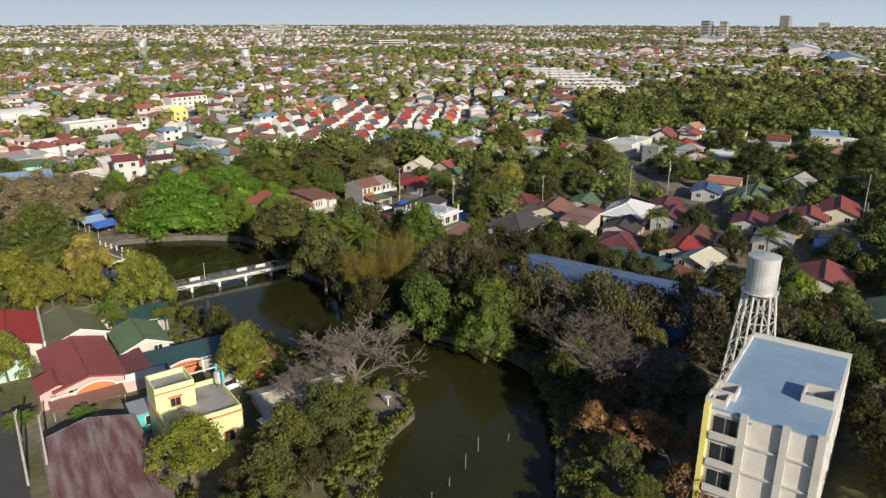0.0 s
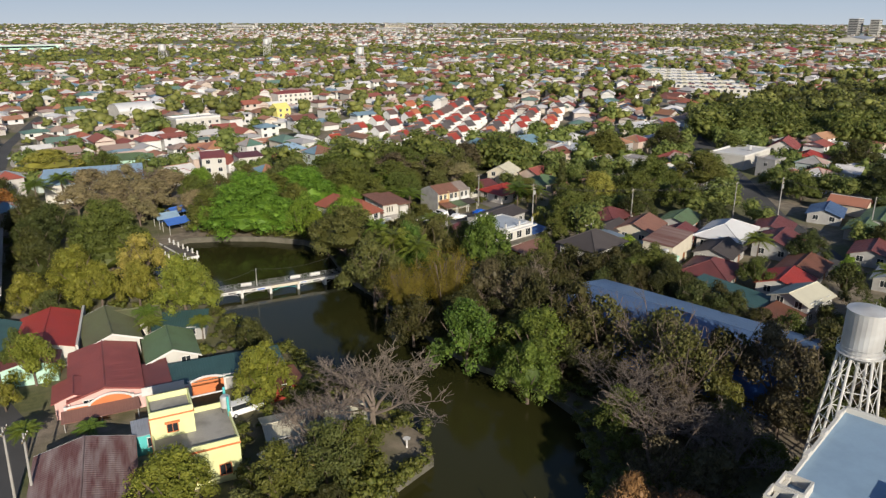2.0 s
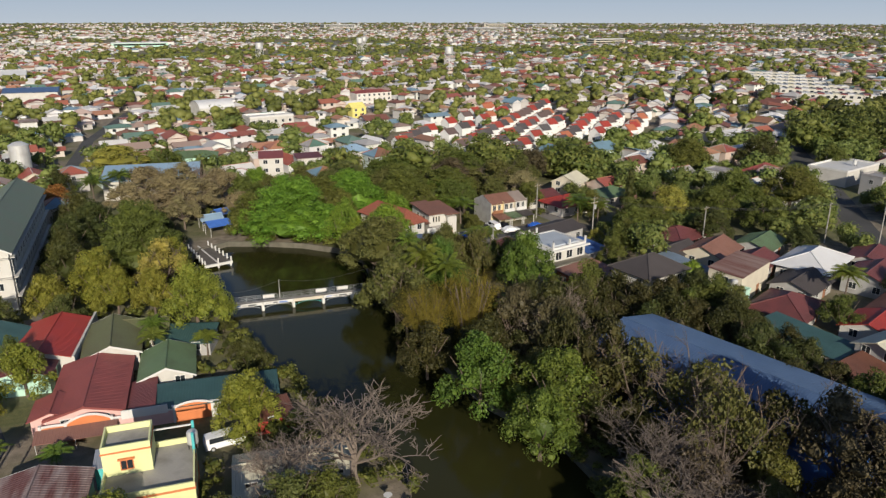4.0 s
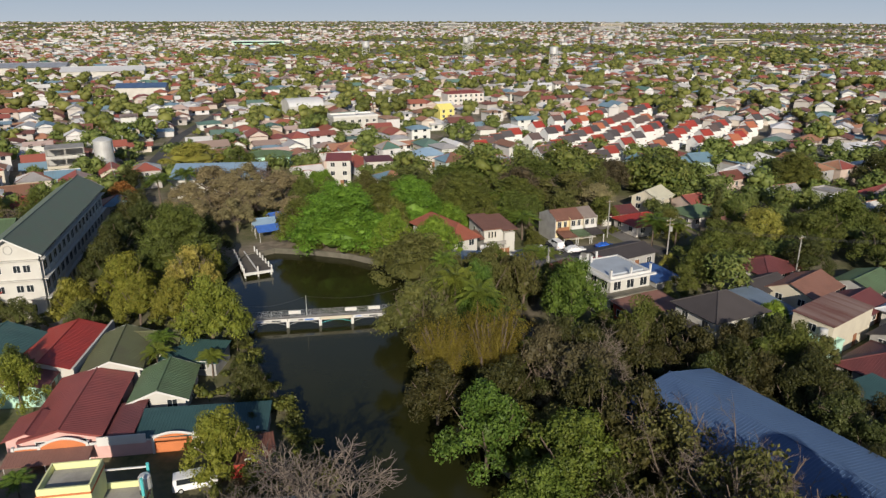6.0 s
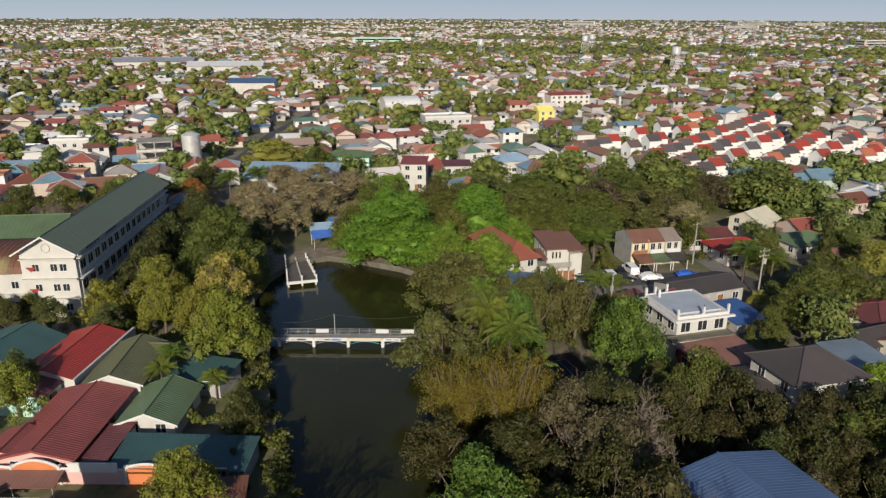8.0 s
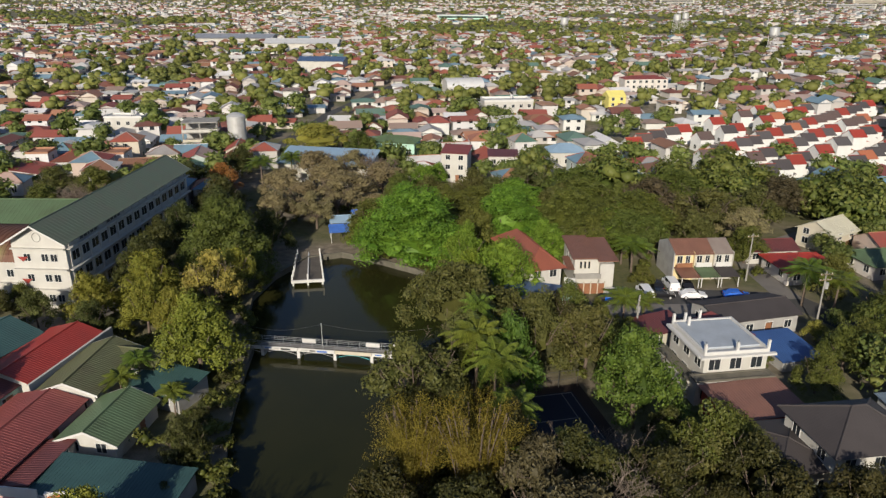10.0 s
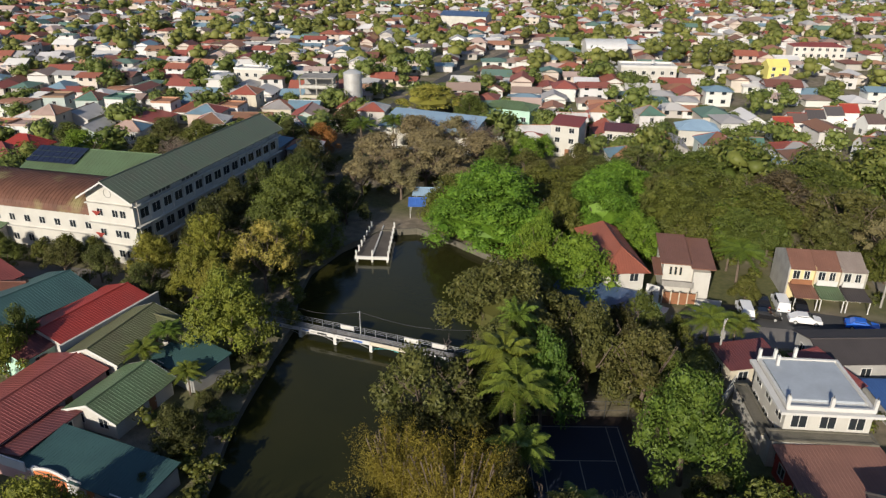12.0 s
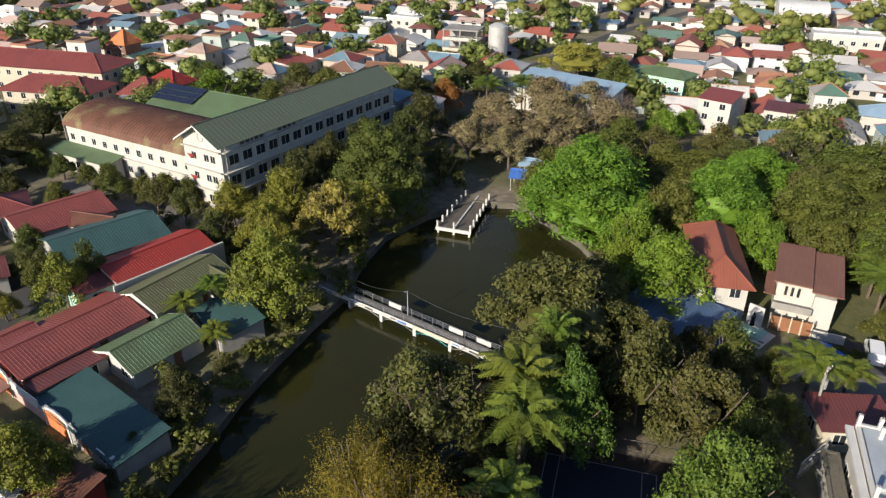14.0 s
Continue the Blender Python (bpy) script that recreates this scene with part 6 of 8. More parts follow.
def roof_tank(x, y, z, material=None):
    ob = thing("water_tank", x, y, 0, "small steel water tank standing on a roof", "water tank", "tanks on roofs", z=z)
    part("tank", lathe([(0.02, 0.5), (0.6, 0.5), (0.6, 1.8), (0.45, 1.98), (0.02, 2.05)], 14), material or steel, ob)
    for k in range(4):
        part("leg", Shape().box(-0.5 + (k % 2) * 0.9, -0.5 + (k // 2) * 0.9, 0, -0.4 + (k % 2) * 0.9, -0.4 + (k // 2) * 0.9, 0.52), dark_metal, ob)


for q_ in ((220.0, 178.0, 4.75), (169.5, 215.0, 4.35), (279.0, 134.0, 8.15), (-73.0, 278.0, 6.65), (57.0, 339.0, 6.65), (115.0, 106.2, 3.05), (24.2, 83.0, 4.67)):
    roof_tank(*q_)
for x_, y_, r_, b_ in ((88.6, 158.9, 0.8, 1), (85.8, 158.2, 0.7, 1), (87.2, 158.4, 0.75, 1), (84.2, 158.0, 0.7, 0)):
    bs_ = thing("shrub", x_, y_, 0, "small clipped green shrub by the garden wall", "shrub", "shrubs by the garden wall")
    part("foliage", crown_mesh("shrub", int(x_ * 10), [((0, 0, r_ * 0.8), (r_, r_, r_ * 0.9)), ((r_ * 0.4, 0.1, r_), (r_ * 0.6, r_ * 0.6, r_ * 0.7))], 500, 0.09), leaf_green, bs_)
# striped floor beside the monument
part("step", Shape().box(-2.4, -2.6, -0.1, 2.4, 1.6, 0.06), white_paint, st)
part("stripe", Shape().box(-2.2, -2.3, 0.06, 2.2, -1.7, 0.07).box(-2.2, -1.3, 0.06, 2.2, -0.9, 0.07), roof_school, st)

# ---- far landmarks ----
def slab_block(x, y, w, d, h, rot, wall, label, storeys, bays, name="building"):
    """A tall or long block with bands of windows."""
    ob = thing(name, x, y, rot, label, "building")
    part("wall", Shape().box(-w / 2, -d / 2, -0.5, w / 2, d / 2, h), wall, ob)
    part("roof", Shape().box(-w / 2 - 0.4, -d / 2 - 0.4, h, w / 2 + 0.4, d / 2 + 0.4, h + 0.9), roof_white, ob)
    fl = h / storeys
    for k in range(storeys):
        part("window_band", Shape().box(-w / 2 + w * 0.04, -d / 2 - 0.15, k * fl + fl * 0.3, w / 2 - w * 0.04, -d / 2, k * fl + fl * 0.8), glass, ob)
        part("window_band", Shape().box(-w / 2 - 0.15, -d / 2 + d * 0.06, k * fl + fl * 0.3, -w / 2, d / 2 - d * 0.06, k * fl + fl * 0.8), glass, ob)
    return ob


slab_block(1857, 1280, 46, 24, 42, 20, grey_wall, "dark distant office tower above the town", 10, 8)
slab_block(1880, 1240, 26, 22, 40, 20, white_wall, "pale wing of a distant office tower", 10, 5)
slab_block(1986, 1200, 50, 24, 26, 20, white_wall, "white distant mid-rise block", 6, 8)
slab_block(3900, 2200, 90, 50, 62, 20, grey_wall, "hazy distant tower on the horizon", 12, 8)
slab_block(4050, 2050, 180, 60, 26, 20, white_wall, "long pale distant block on the horizon", 5, 8)
slab_block(900, 2210, 110, 50, 11, 10, white_wall, "long white distant warehouse", 3, 8)
slab_block(520, 2730, 120, 50, 15, 10, white_wall, "large white distant hall", 3, 8)
slab_block(1254, 3000, 130, 50, 13, 10, cream_wall, "long pale distant hall", 3, 8)
slab_block(1368, 2770, 120, 50, 12, 10, white_wall, "long white distant hall", 3, 8)
slab_block(-56, 1200, 78, 30, 9, 6, mint_wall, "long mint green market hall", 2, 8)
slab_block(700, 1136, 70, 20, 10, 12, cream_wall, "long pale apartment row", 3, 8)
house(1357, 927, 150, 46, 28, 9, 4, "gable", white_wall, roof_tin, "long pale factory shed", 1.0, 1, "", name="factory", category="factory", has_door=False, step=3.0)
house(1063, 567, 150, 40, 30, 9, 4, "gable", white_wall, roof_white, "long white factory hall with a pale roof", 1.0, 1, "", name="factory", category="factory", has_door=False, step=3.0)
house(860, 405, 130, 34, 30, 8, 4, "gable", white_wall, roof_sky, "factory hall with a pale blue roof", 1.0, 1, "", name="factory", category="factory", has_door=False, step=3.0)
house(873, 693, 40, 26, 30, 6, 4, "gable", white_wall, roof_bright, "white hall with a red roof edge", 1.0, 1, "", name="hall", category="hall", has_door=False, step=3.0)
house(-130, 640, 60, 22, 8, 6, 3, "gable", white_wall, roof_white, "long white warehouse roof in the town", 1.0, 1, "", name="warehouse", category="warehouse", has_door=False, step=2.0)
house(-210, 690, 70, 26, 8, 6, 3, "gable", white_wall, roof_tin, "long pale warehouse roof in the town", 1.0, 1, "", name="warehouse", category="warehouse", has_door=False, step=2.0)
for i, (x, y, h) in enumerate(((91, 840, 20), (219, 914, 22), (258, 684, 20), (250, 1033, 20), (620, 1350, 24))):
    water_tower(x, y, 4.0, h - 6, h, 4, "white water tank on a lattice tower in the town", 1.2)
# white terraces beyond the woods
for i in range(7):
    x, y = 391 + 13.4 * i, 347 + 26 * i
    tb = thing("terrace_block", x, y, -35, "long white two-storey terrace with flat roofs", "terrace", "white terraces")
    part("wall", Shape().box(-25, -4.0, -0.3, 25, 4.0, 4.6), white_wall, tb)
    for k in range(12):
        u0 = -25 + k * 4.17
        part("roof", Shape().box(u0 + 0.2, -4.2, 4.6, u0 + 3.95, 4.2, 4.9 + 0.3 * (k % 2)), (roof_red if i < 2 else roof_white, roof_white, roof_cream)[(k + i) % 3], tb)
        part("fire_wall", Shape().box(u0 - 0.1, -4.3, 4.6, u0 + 0.12, 4.3, 5.5), white_paint, tb)
        part("window", Shape().box(u0 + 1.1, -4.06, 2.6, u0 + 3.0, -4.0, 3.9), glass, tb)

# ---- trees near the pond ----
SLEEK = "tree with a dense rounded dark green crown"
WIDE = "broad spreading tree with a wide bright green crown"
THIN = "tree with a sparse yellowish crown"
FINE = "tree with a fine grey-olive crown"
DRY = "leafless grey tree with fine twigs"
tree("round", 24.6, 124.4, 6.6, 12.6, leaf_lime, "tree with a dense rounded yellow-green crown")
tree("round", 17.6, 131.5, 4.2, 10.0, leaf_lime, SLEEK)
tree("round", 30.1, 90.6, 4.7, 9.6, leaf_lime, "rounded olive green tree by the shed")
tree("round", 31.8, 105.6, 3.2, 6.9, leaf_dark, SLEEK)
tree("round", 16.5, 71.0, 5.8, 9.0, leaf_lime, SLEEK)
tree("loose", 26.5, 67.5, 4.8, 8.5, leaf_green)
tree("loose", 32.5, 70.0, 5.0, 8.0, leaf_olive)
tree("loose", 22.5, 62.5, 4.2, 7.5, leaf_olive)
tree("loose", 37.0, 72.5, 4.0, 6.5, leaf_green)
tree("bare_wide", 41.0, 77.0, 9.5, 12.5, None, DRY, trunk_mat=bark_pale)
tree("bare", 33.5, 75.5, 5.0, 9.0, None, DRY, trunk_mat=bark_pale)
tree("loose", 2.3, 109.6, 4.4, 8.0, leaf_lime, "loose olive tree on the dry verge")
tree("loose", 0.5, 114.0, 3.2, 7.5, leaf_green)
tree("grand", 45.4, 171.0, 12.6, 15.8, leaf_bright, WIDE)
tree("round", 36.5, 176.5, 7.0, 11.0, leaf_green, WIDE)
tree("grand", 63.0, 181.0, 9.5, 13.0, leaf_bright, WIDE)
tree("grand", 75.0, 185.0, 9.5, 12.5, leaf_green, WIDE)
tree("broad", 88.0, 188.0, 10.0, 11.5, leaf_green, WIDE)
tree("fine", 104.0, 192.0, 9.5, 11.5, leaf_olive, FINE)
tree("broad", 78.0, 199.0, 9.5, 11.0, leaf_green, WIDE)
tree("fine", 95.0, 203.0, 9.0, 10.0, leaf_olive, FINE)
tree("grand", 14.0, 157.3, 9.7, 15.8, leaf_green, WIDE)
tree("fine", 19.0, 140.8, 5.6, 11.5, leaf_yellow, "yellow-green bushy tree on the bank")
tree("round", 7.5, 143.0, 5.8, 11.0, leaf_lime, SLEEK)
tree("round", 0.5, 138.0, 4.8, 8.5, leaf_lime, SLEEK)
tree("round", 11.5, 134.2, 4.6, 9.5, leaf_lime, SLEEK)
tree("loose", 3.8, 132.0, 3.8, 6.5, leaf_olive)
tree("loose", -6.5, 134.0, 3.6, 6.5, leaf_olive)
tree("round", 2.0, 150.5, 5.5, 10.5, leaf_dark, SLEEK)
tree("round", 0.0, 160.0, 5.5, 10.5, leaf_dark, SLEEK)
tree("round", -0.5, 170.0, 5.5, 11.0, leaf_dark, SLEEK)
tree("round", 3.0, 179.0, 6.0, 11.0, leaf_dark, SLEEK)
tree("round", -2.0, 190.0, 6.5, 11.0, leaf_dark, SLEEK)
tree("loose", 17.5, 170.0, 5.0, 9.0, leaf_dark, SLEEK)
tree("fine", 20.0, 147.5, 4.5, 10.0, leaf_lime, FINE)
# the wooded point east of the pond
tree("broad", 57.6, 136.4, 9.2, 14.4, leaf_olive, "flat-topped tree with a grey-brown crown over the water")
tree("fine", 55.6, 115.4, 7.0, 13.0, leaf_olive, "rounded bushy grey-olive tree over the water")
tree("fine", 60.0, 127.0, 4.6, 11.0, leaf_olive, FINE)
tree("bamboo", 63.6, 102.4, 5.8, 14.2, leaf_bamboo, "tall yellowing bamboo clump on the bank")
tree("bamboo", 57.2, 104.2, 5.6, 11.8, leaf_bamboo, "tall yellowing bamboo clump on the bank")
tree("palm", 62.0, 121.4, 4.0, 13.0, leaf_palm, "feathery bright green palm on a slim trunk")
tree("palm", 64.6, 117.0, 3.6, 12.2, leaf_palm, "feathery bright green palm on a slim trunk")
tree("palm", 61.4, 128.8, 2.6, 13.2, leaf_palm, "feathery bright green palm on a slim trunk")
tree("palm", 66.8, 110.4, 3.0, 10.0, leaf_palm, "feathery bright green palm on a slim trunk")
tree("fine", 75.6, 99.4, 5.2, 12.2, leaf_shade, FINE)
tree("fine", 69.4, 98.6, 4.8, 12.4, leaf_brown_shade, FINE)
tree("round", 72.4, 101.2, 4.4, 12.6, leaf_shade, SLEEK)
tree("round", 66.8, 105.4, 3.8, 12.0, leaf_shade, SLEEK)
tree("palm", 73.0, 106.5, 3.0, 7.5, leaf_palm, "feathery bright green palm on a slim trunk")
tree("palm", 69.5, 102.0, 3.0, 9.0, leaf_palm, "feathery bright green palm on a slim trunk")
tree("round", 66.0, 123.4, 4.6, 13.2, leaf_mid, "tall creeper-clad dark green tree")
tree("loose", 69.6, 132.0, 5.6, 12.0, leaf_olive)
tree("loose", 75.8, 131.6, 5.8, 11.0, leaf_olive, THIN)
tree("loose", 65.0, 141.0, 4.2, 8.0, leaf_olive)
tree("loose", 76.5, 141.5, 3.2, 6.5, leaf_olive)
tree("round", 81.0, 119.8, 6.5, 13.8, leaf_mid, "rounded deep green tree beside the court")
tree("round", 81.0, 128.6, 4.6, 10.0, leaf_green, SLEEK)
tree("loose", 87.4, 109.6, 5.0, 10.5, leaf_green)
tree("round", 64.0, 154.6, 6.8, 11.6, leaf_bright, SLEEK)
tree("loose", 56.5, 163.5, 5.0, 10.5, leaf_bright)
tree("round", 78.8, 147.8, 2.5, 4.5, leaf_green, SLEEK)
tree("palm", 82.6, 147.2, 3.6, 6.5, leaf_palm, "short full palm beside the lane")
tree("palm", 86.0, 149.4, 2.6, 5.0, leaf_palm, "short full palm beside the lane")
tree("loose", 59.5, 87.5, 6.2, 11.0, leaf_mid)
tree("round", 66.8, 80.5, 7.2, 11.5, leaf_mid, "spreading tree with layered vivid green leaves")
tree("round", 63.5, 96.0, 5.8, 10.0, leaf_shade, SLEEK)
tree("round", 62.4, 75.5, 5.2, 9.5, leaf_mid)
tree("fine", 72.5, 93.0, 6.4, 12.5, leaf_brown_shade, "fine-twigged tree with a brownish crown")
tree("fine", 80.5, 101.5, 5.6, 11.0, leaf_shade, FINE)
tree("sparse", 79.5, 69.5, 7.5, 13.8, leaf_olive, THIN)
tree("sparse", 76.0, 77.5, 6.9, 13.2, leaf_olive, THIN)
tree("sparse", 84.5, 63.0, 6.3, 12.6, leaf_shade, THIN)
tree("fine", 88.0, 57.5, 6.9, 13.8, leaf_brown_shade, FINE)
tree("bare_wide", 67.5, 57.0, 7.5, 11.0, None, DRY, trunk_mat=bark_pale)
tree("bare", 72.0, 66.0, 6.9, 12.6, None, DRY, trunk_mat=bark_pale)
tree("bare", 73.5, 50.5, 5.5, 9.5, None, DRY, trunk_mat=bark_pale)
tree("bare", 78.6, 106.8, 5.0, 9.0, None, DRY, trunk_mat=bark_pale)
tree("bare", 74.0, 95.5, 5.4, 13.0, None, DRY, trunk_mat=bark_pale)
tree("fine", 60.0, 44.0, 4.5, 8.0, leaf_dry, "tree with dry orange-brown leaves")
tree("fine", 58.0, 49.5, 3.5, 6.5, leaf_dry, "tree with dry orange-brown leaves")
tree("fine", 96.0, 50.0, 6.5, 11.5, leaf_brown_shade, FINE)
tree("round", 104.0, 47.0, 6.0, 10.5, leaf_shade, SLEEK)
tree("loose", 96.0, 40.0, 6.0, 10.0, leaf_dark)
tree("loose", 92.0, 28.0, 6.0, 9.0, leaf_brown)
tree("round", 100.0, 58.0, 5.0, 9.0, leaf_green)
tree("loose", 104.0, 68.0, 5.0, 8.0, leaf_green)
tree("round", 106.0, 100.5, 6.0, 9.5, leaf_green)
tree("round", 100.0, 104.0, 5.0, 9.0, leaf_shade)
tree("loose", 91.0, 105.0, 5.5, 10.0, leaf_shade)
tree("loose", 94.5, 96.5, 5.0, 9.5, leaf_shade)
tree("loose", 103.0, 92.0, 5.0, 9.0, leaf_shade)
tree("round", 90.5, 112.0, 4.6, 8.0, leaf_green)
tree("loose", 86.5, 108.0, 4.5, 8.5, leaf_olive, THIN)
tree("round", 81.5, 138.0, 3.5, 6.5, leaf_green)
tree("round", 111.0, 137.0, 4.5, 7.5, leaf_green)
tree("round", 118.5, 163.0, 5.0, 8.5, leaf_green)
tree("palm", 113.0, 159.5, 3.8, 8.5, leaf_palm, "feathery bright green palm on a slim trunk")
tree("palm", 116.8, 156.6, 3.6, 7.8, leaf_palm, "feathery bright green palm on a slim trunk")
tree("palm", 86.5, 170.5, 3.8, 7.0, leaf_palm, "short full palm beside the terrace")
tree("palm", 85.0, 174.5, 3.4, 7.0, leaf_palm, "short full palm beside the terrace")
tree("round", 119.5, 145.5, 6.0, 9.0, leaf_green)
tree("round", 124.0, 152.0, 5.5, 9.0, leaf_green)
tree("column", 129.5, 163.0, 6.5, 11.5, leaf_dark, "slender dark columnar tree")
tree("round", 136.0, 156.0, 7.5, 10.0, leaf_yellow)
tree("round", 145.0, 150.0, 8.0, 11.0, leaf_green)
tree("round", 158.0, 158.0, 9.0, 12.5, leaf_green)
tree("round", 171.0, 153.0, 10.0, 13.5, leaf_green)
tree("round", 135.0, 138.0, 6.0, 9.0, leaf_dark)
tree("round", 110.5, 146.0, 2.4, 4.0, leaf_yellow)
# grey-brown canopies north of the pond
tree("fine", 24.5, 201.0, 9.0, 9.5, leaf_brown, FINE)
tree("fine", 16.0, 194.5, 7.5, 8.5, leaf_brown, FINE)
tree("fine", 31.0, 210.0, 8.0, 9.5, leaf_brown, FINE)
tree("bare", 29.0, 218.0, 7.0, 10.5, None, DRY)
tree("fine", 17.0, 212.0, 8.0, 9.0, leaf_brown, FINE)
tree("palm", -1.5, 214.5, 4.0, 9.5, leaf_palm, "feathery green palm by the shed")
tree("round", 36.5, 205.0, 5.0, 9.0, leaf_green)
tree("round", 40.0, 218.0, 5.0, 8.0, leaf_bright)
tree("round", 42.0, 226.0, 4.2, 6.5, leaf_bright)
tree("broad", 0.0, 258.0, 11.0, 10.0, leaf_yellow, WIDE)
tree("round", 16.0, 249.0, 7.0, 10.0, leaf_green)
tree("round", -12.0, 226.0, 6.0, 9.5, leaf_dark)
tree("loose", -9.0, 208.0, 5.5, 8.5, leaf_orange, "tree with orange blossom over green leaves")
tree("round", -16.0, 205.0, 7.0, 10.0, leaf_dark)
tree("round", -26.0, 200.0, 6.5, 10.0, leaf_green)
tree("round", -37.0, 198.0, 6.0, 9.5, leaf_green)
tree("round", -48.0, 199.0, 6.5, 9.0, leaf_olive)
tree("bare", -30.0, 184.0, 7.0, 10.5, None, DRY)
tree("round", -41.0, 184.0, 6.0, 8.5, leaf_green)
tree("loose", -54.0, 178.0, 7.5, 10.0, leaf_bright)
tree("loose", -64.0, 184.0, 6.0, 9.0, leaf_green)
tree("round", -62.0, 140.0, 7.0, 9.5, leaf_dark)
tree("round", -53.0, 131.0, 6.0, 8.5, leaf_dark)
tree("round", -25.0, 133.0, 4.0, 5.5, leaf_green)
tree("loose", -14.0, 134.0, 4.0, 6.0, leaf_olive)
tree("palm", 18.0, 120.4, 2.2, 5.4, leaf_palm, "small palm between the roofs")
tree("palm", 18.2, 116.0, 2.2, 5.2, leaf_palm, "small palm between the roofs")
tree("palm", 25.7, 114.7, 2.0, 4.4, leaf_palm, "small palm between the roofs")
tree("palm", 2.0, 92.0, 2.2, 4.0, leaf_palm, "small palm on the verge")
tree("palm", 9.0, 90.6, 1.8, 3.0, leaf_palm, "small palm on the verge")

tree("broad", 64.0, 197.0, 9.0, 10.5, leaf_bright, WIDE)
tree("broad", 55.5, 192.0, 8.5, 9.5, leaf_green, WIDE)
tree("broad", 77.0, 207.0, 9.5, 11.5, leaf_green, WIDE)
tree("fine", 92.0, 196.0, 9.0, 11.5, leaf_brown_shade, FINE)
tree("broad", 100.0, 208.0, 9.5, 11.5, leaf_green, WIDE)
tree("loose", 114.0, 197.0, 8.0, 11.0, leaf_olive)
tree("round", 123.0, 208.0, 8.0, 11.0, leaf_brown_shade)
tree("fine", 66.0, 211.0, 8.0, 10.0, leaf_olive, FINE)
tree("fine", 110.0, 186.0, 6.5, 9.0, leaf_brown, FINE)
tree("broad", 86.0, 178.0, 6.5, 10.0, leaf_green, WIDE)
tree("loose", 79.0, 175.5, 5.0, 9.0, leaf_green)
tree("loose", 41.5, 186.0, 6.0, 9.0, leaf_green)
tree("fine", 11.0, 219.5, 7.5, 10.0, leaf_brown, FINE)
tree("fine", 20.0, 222.0, 7.0, 10.0, leaf_brown, FINE)
tree("palm", 4.5, 220.5, 4.0, 9.5, leaf_palm, "feathery green palm by the shed")
tree("loose", 38.0, 196.0, 6.5, 9.0, leaf_green)
tree("fine", 8.0, 203.0, 7.0, 9.0, leaf_brown, FINE)
tree("loose", 44.0, 204.0, 6.0, 8.5, leaf_olive)
tree("loose", 53.0, 212.0, 6.0, 8.5, leaf_olive)
tree("fine", 56.5, 123.0, 3.6, 7.5, leaf_olive, FINE)
tree("fine", 56.0, 110.5, 5.0, 9.0, leaf_shade, FINE)
tree("loose", 55.5, 98.0, 5.0, 8.5, leaf_shade)
tree("loose", 57.0, 147.5, 5.5, 9.0, leaf_olive)
tree("loose", 88.0, 17.0, 6.0, 9.0, leaf_dark)
tree("round", 97.0, 22.0, 6.0, 9.5, leaf_dark)
tree("loose", 106.0, 34.0, 6.0, 9.5, leaf_brown)
tree("round", 112.0, 45.0, 5.5, 9.0, leaf_olive)
tree("loose", 84.0, 10.0, 5.0, 8.0, leaf_olive)
tree("round", 112.0, 56.0, 5.0, 8.0, leaf_green)
tree("loose", 119.0, 66.0, 5.0, 8.0, leaf_green)
tree("palm", 138.5, 75.0, 3.4, 8.5, leaf_palm, "feathery palm among the houses")
tree("palm", 134.0, 100.0, 3.4, 8.0, leaf_palm, "feathery palm among the houses")
STREET = "big dark green tree between the low houses"
tree("grand", 210.0, 121.0, 11.0, 14.0, leaf_dark, STREET)
tree("grand", 225.0, 110.0, 10.0, 13.0, leaf_dark, STREET)
tree("grand", 243.0, 104.0, 11.0, 14.0, leaf_dark, STREET)
tree("round", 160.0, 163.0, 8.0, 11.0, leaf_green, STREET)
tree("round", 125.6, 147.0, 6.0, 9.0, leaf_green, STREET)
tree("round", 153.6, 141.0, 6.5, 9.5, leaf_green, STREET)
tree("round", 145.5, 97.0, 5.5, 8.0, leaf_dark, STREET)
tree("round", 147.5, 124.0, 4.5, 7.5, leaf_dark, STREET)
tree("loose", 157.0, 79.5, 5.5, 8.0, leaf_dark, STREET)
tree("round", 147.0, 64.0, 6.0, 8.5, leaf_dark, STREET)
tree("round", 204.0, 84.0, 8.0, 11.0, leaf_dark, STREET)
tree("round", 241.0, 152.0, 9.0, 12.0, leaf_dark, STREET)
tree("round", 190.0, 133.0, 5.5, 8.5, leaf_green, STREET)
tree("grand", 178.0, 205.0, 10.0, 12.0, leaf_green, STREET)
tree("round", 205.0, 203.0, 9.0, 12.0, leaf_dark, STREET)
tree("round", 224.0, 190.0, 7.0, 10.0, leaf_green, STREET)
tree("loose", 128.0, 66.0, 5.5, 8.5, leaf_dark, STREET)
tree("loose", 124.0, 91.5, 4.5, 7.0, leaf_green, STREET)
tree("loose", 134.0, 80.0, 4.5, 7.5, leaf_dark, STREET)
tree("round", 136.0, 168.5, 5.5, 8.5, leaf_green, STREET)
tree("round", 113.0, 138.0, 5.0, 8.0, leaf_green, STREET)
tree("loose", 105.5, 131.0, 3.6, 6.5, leaf_green, STREET)
tree("round", 168.0, 95.0, 4.5, 7.0, leaf_dark, STREET)
tree("round", 186.0, 98.0, 5.0, 8.0, leaf_dark, STREET)
tree("loose", 170.0, 66.0, 6.0, 9.0, leaf_dark, STREET)
tree("loose", 138.0, 48.0, 6.0, 9.0, leaf_dark, STREET)
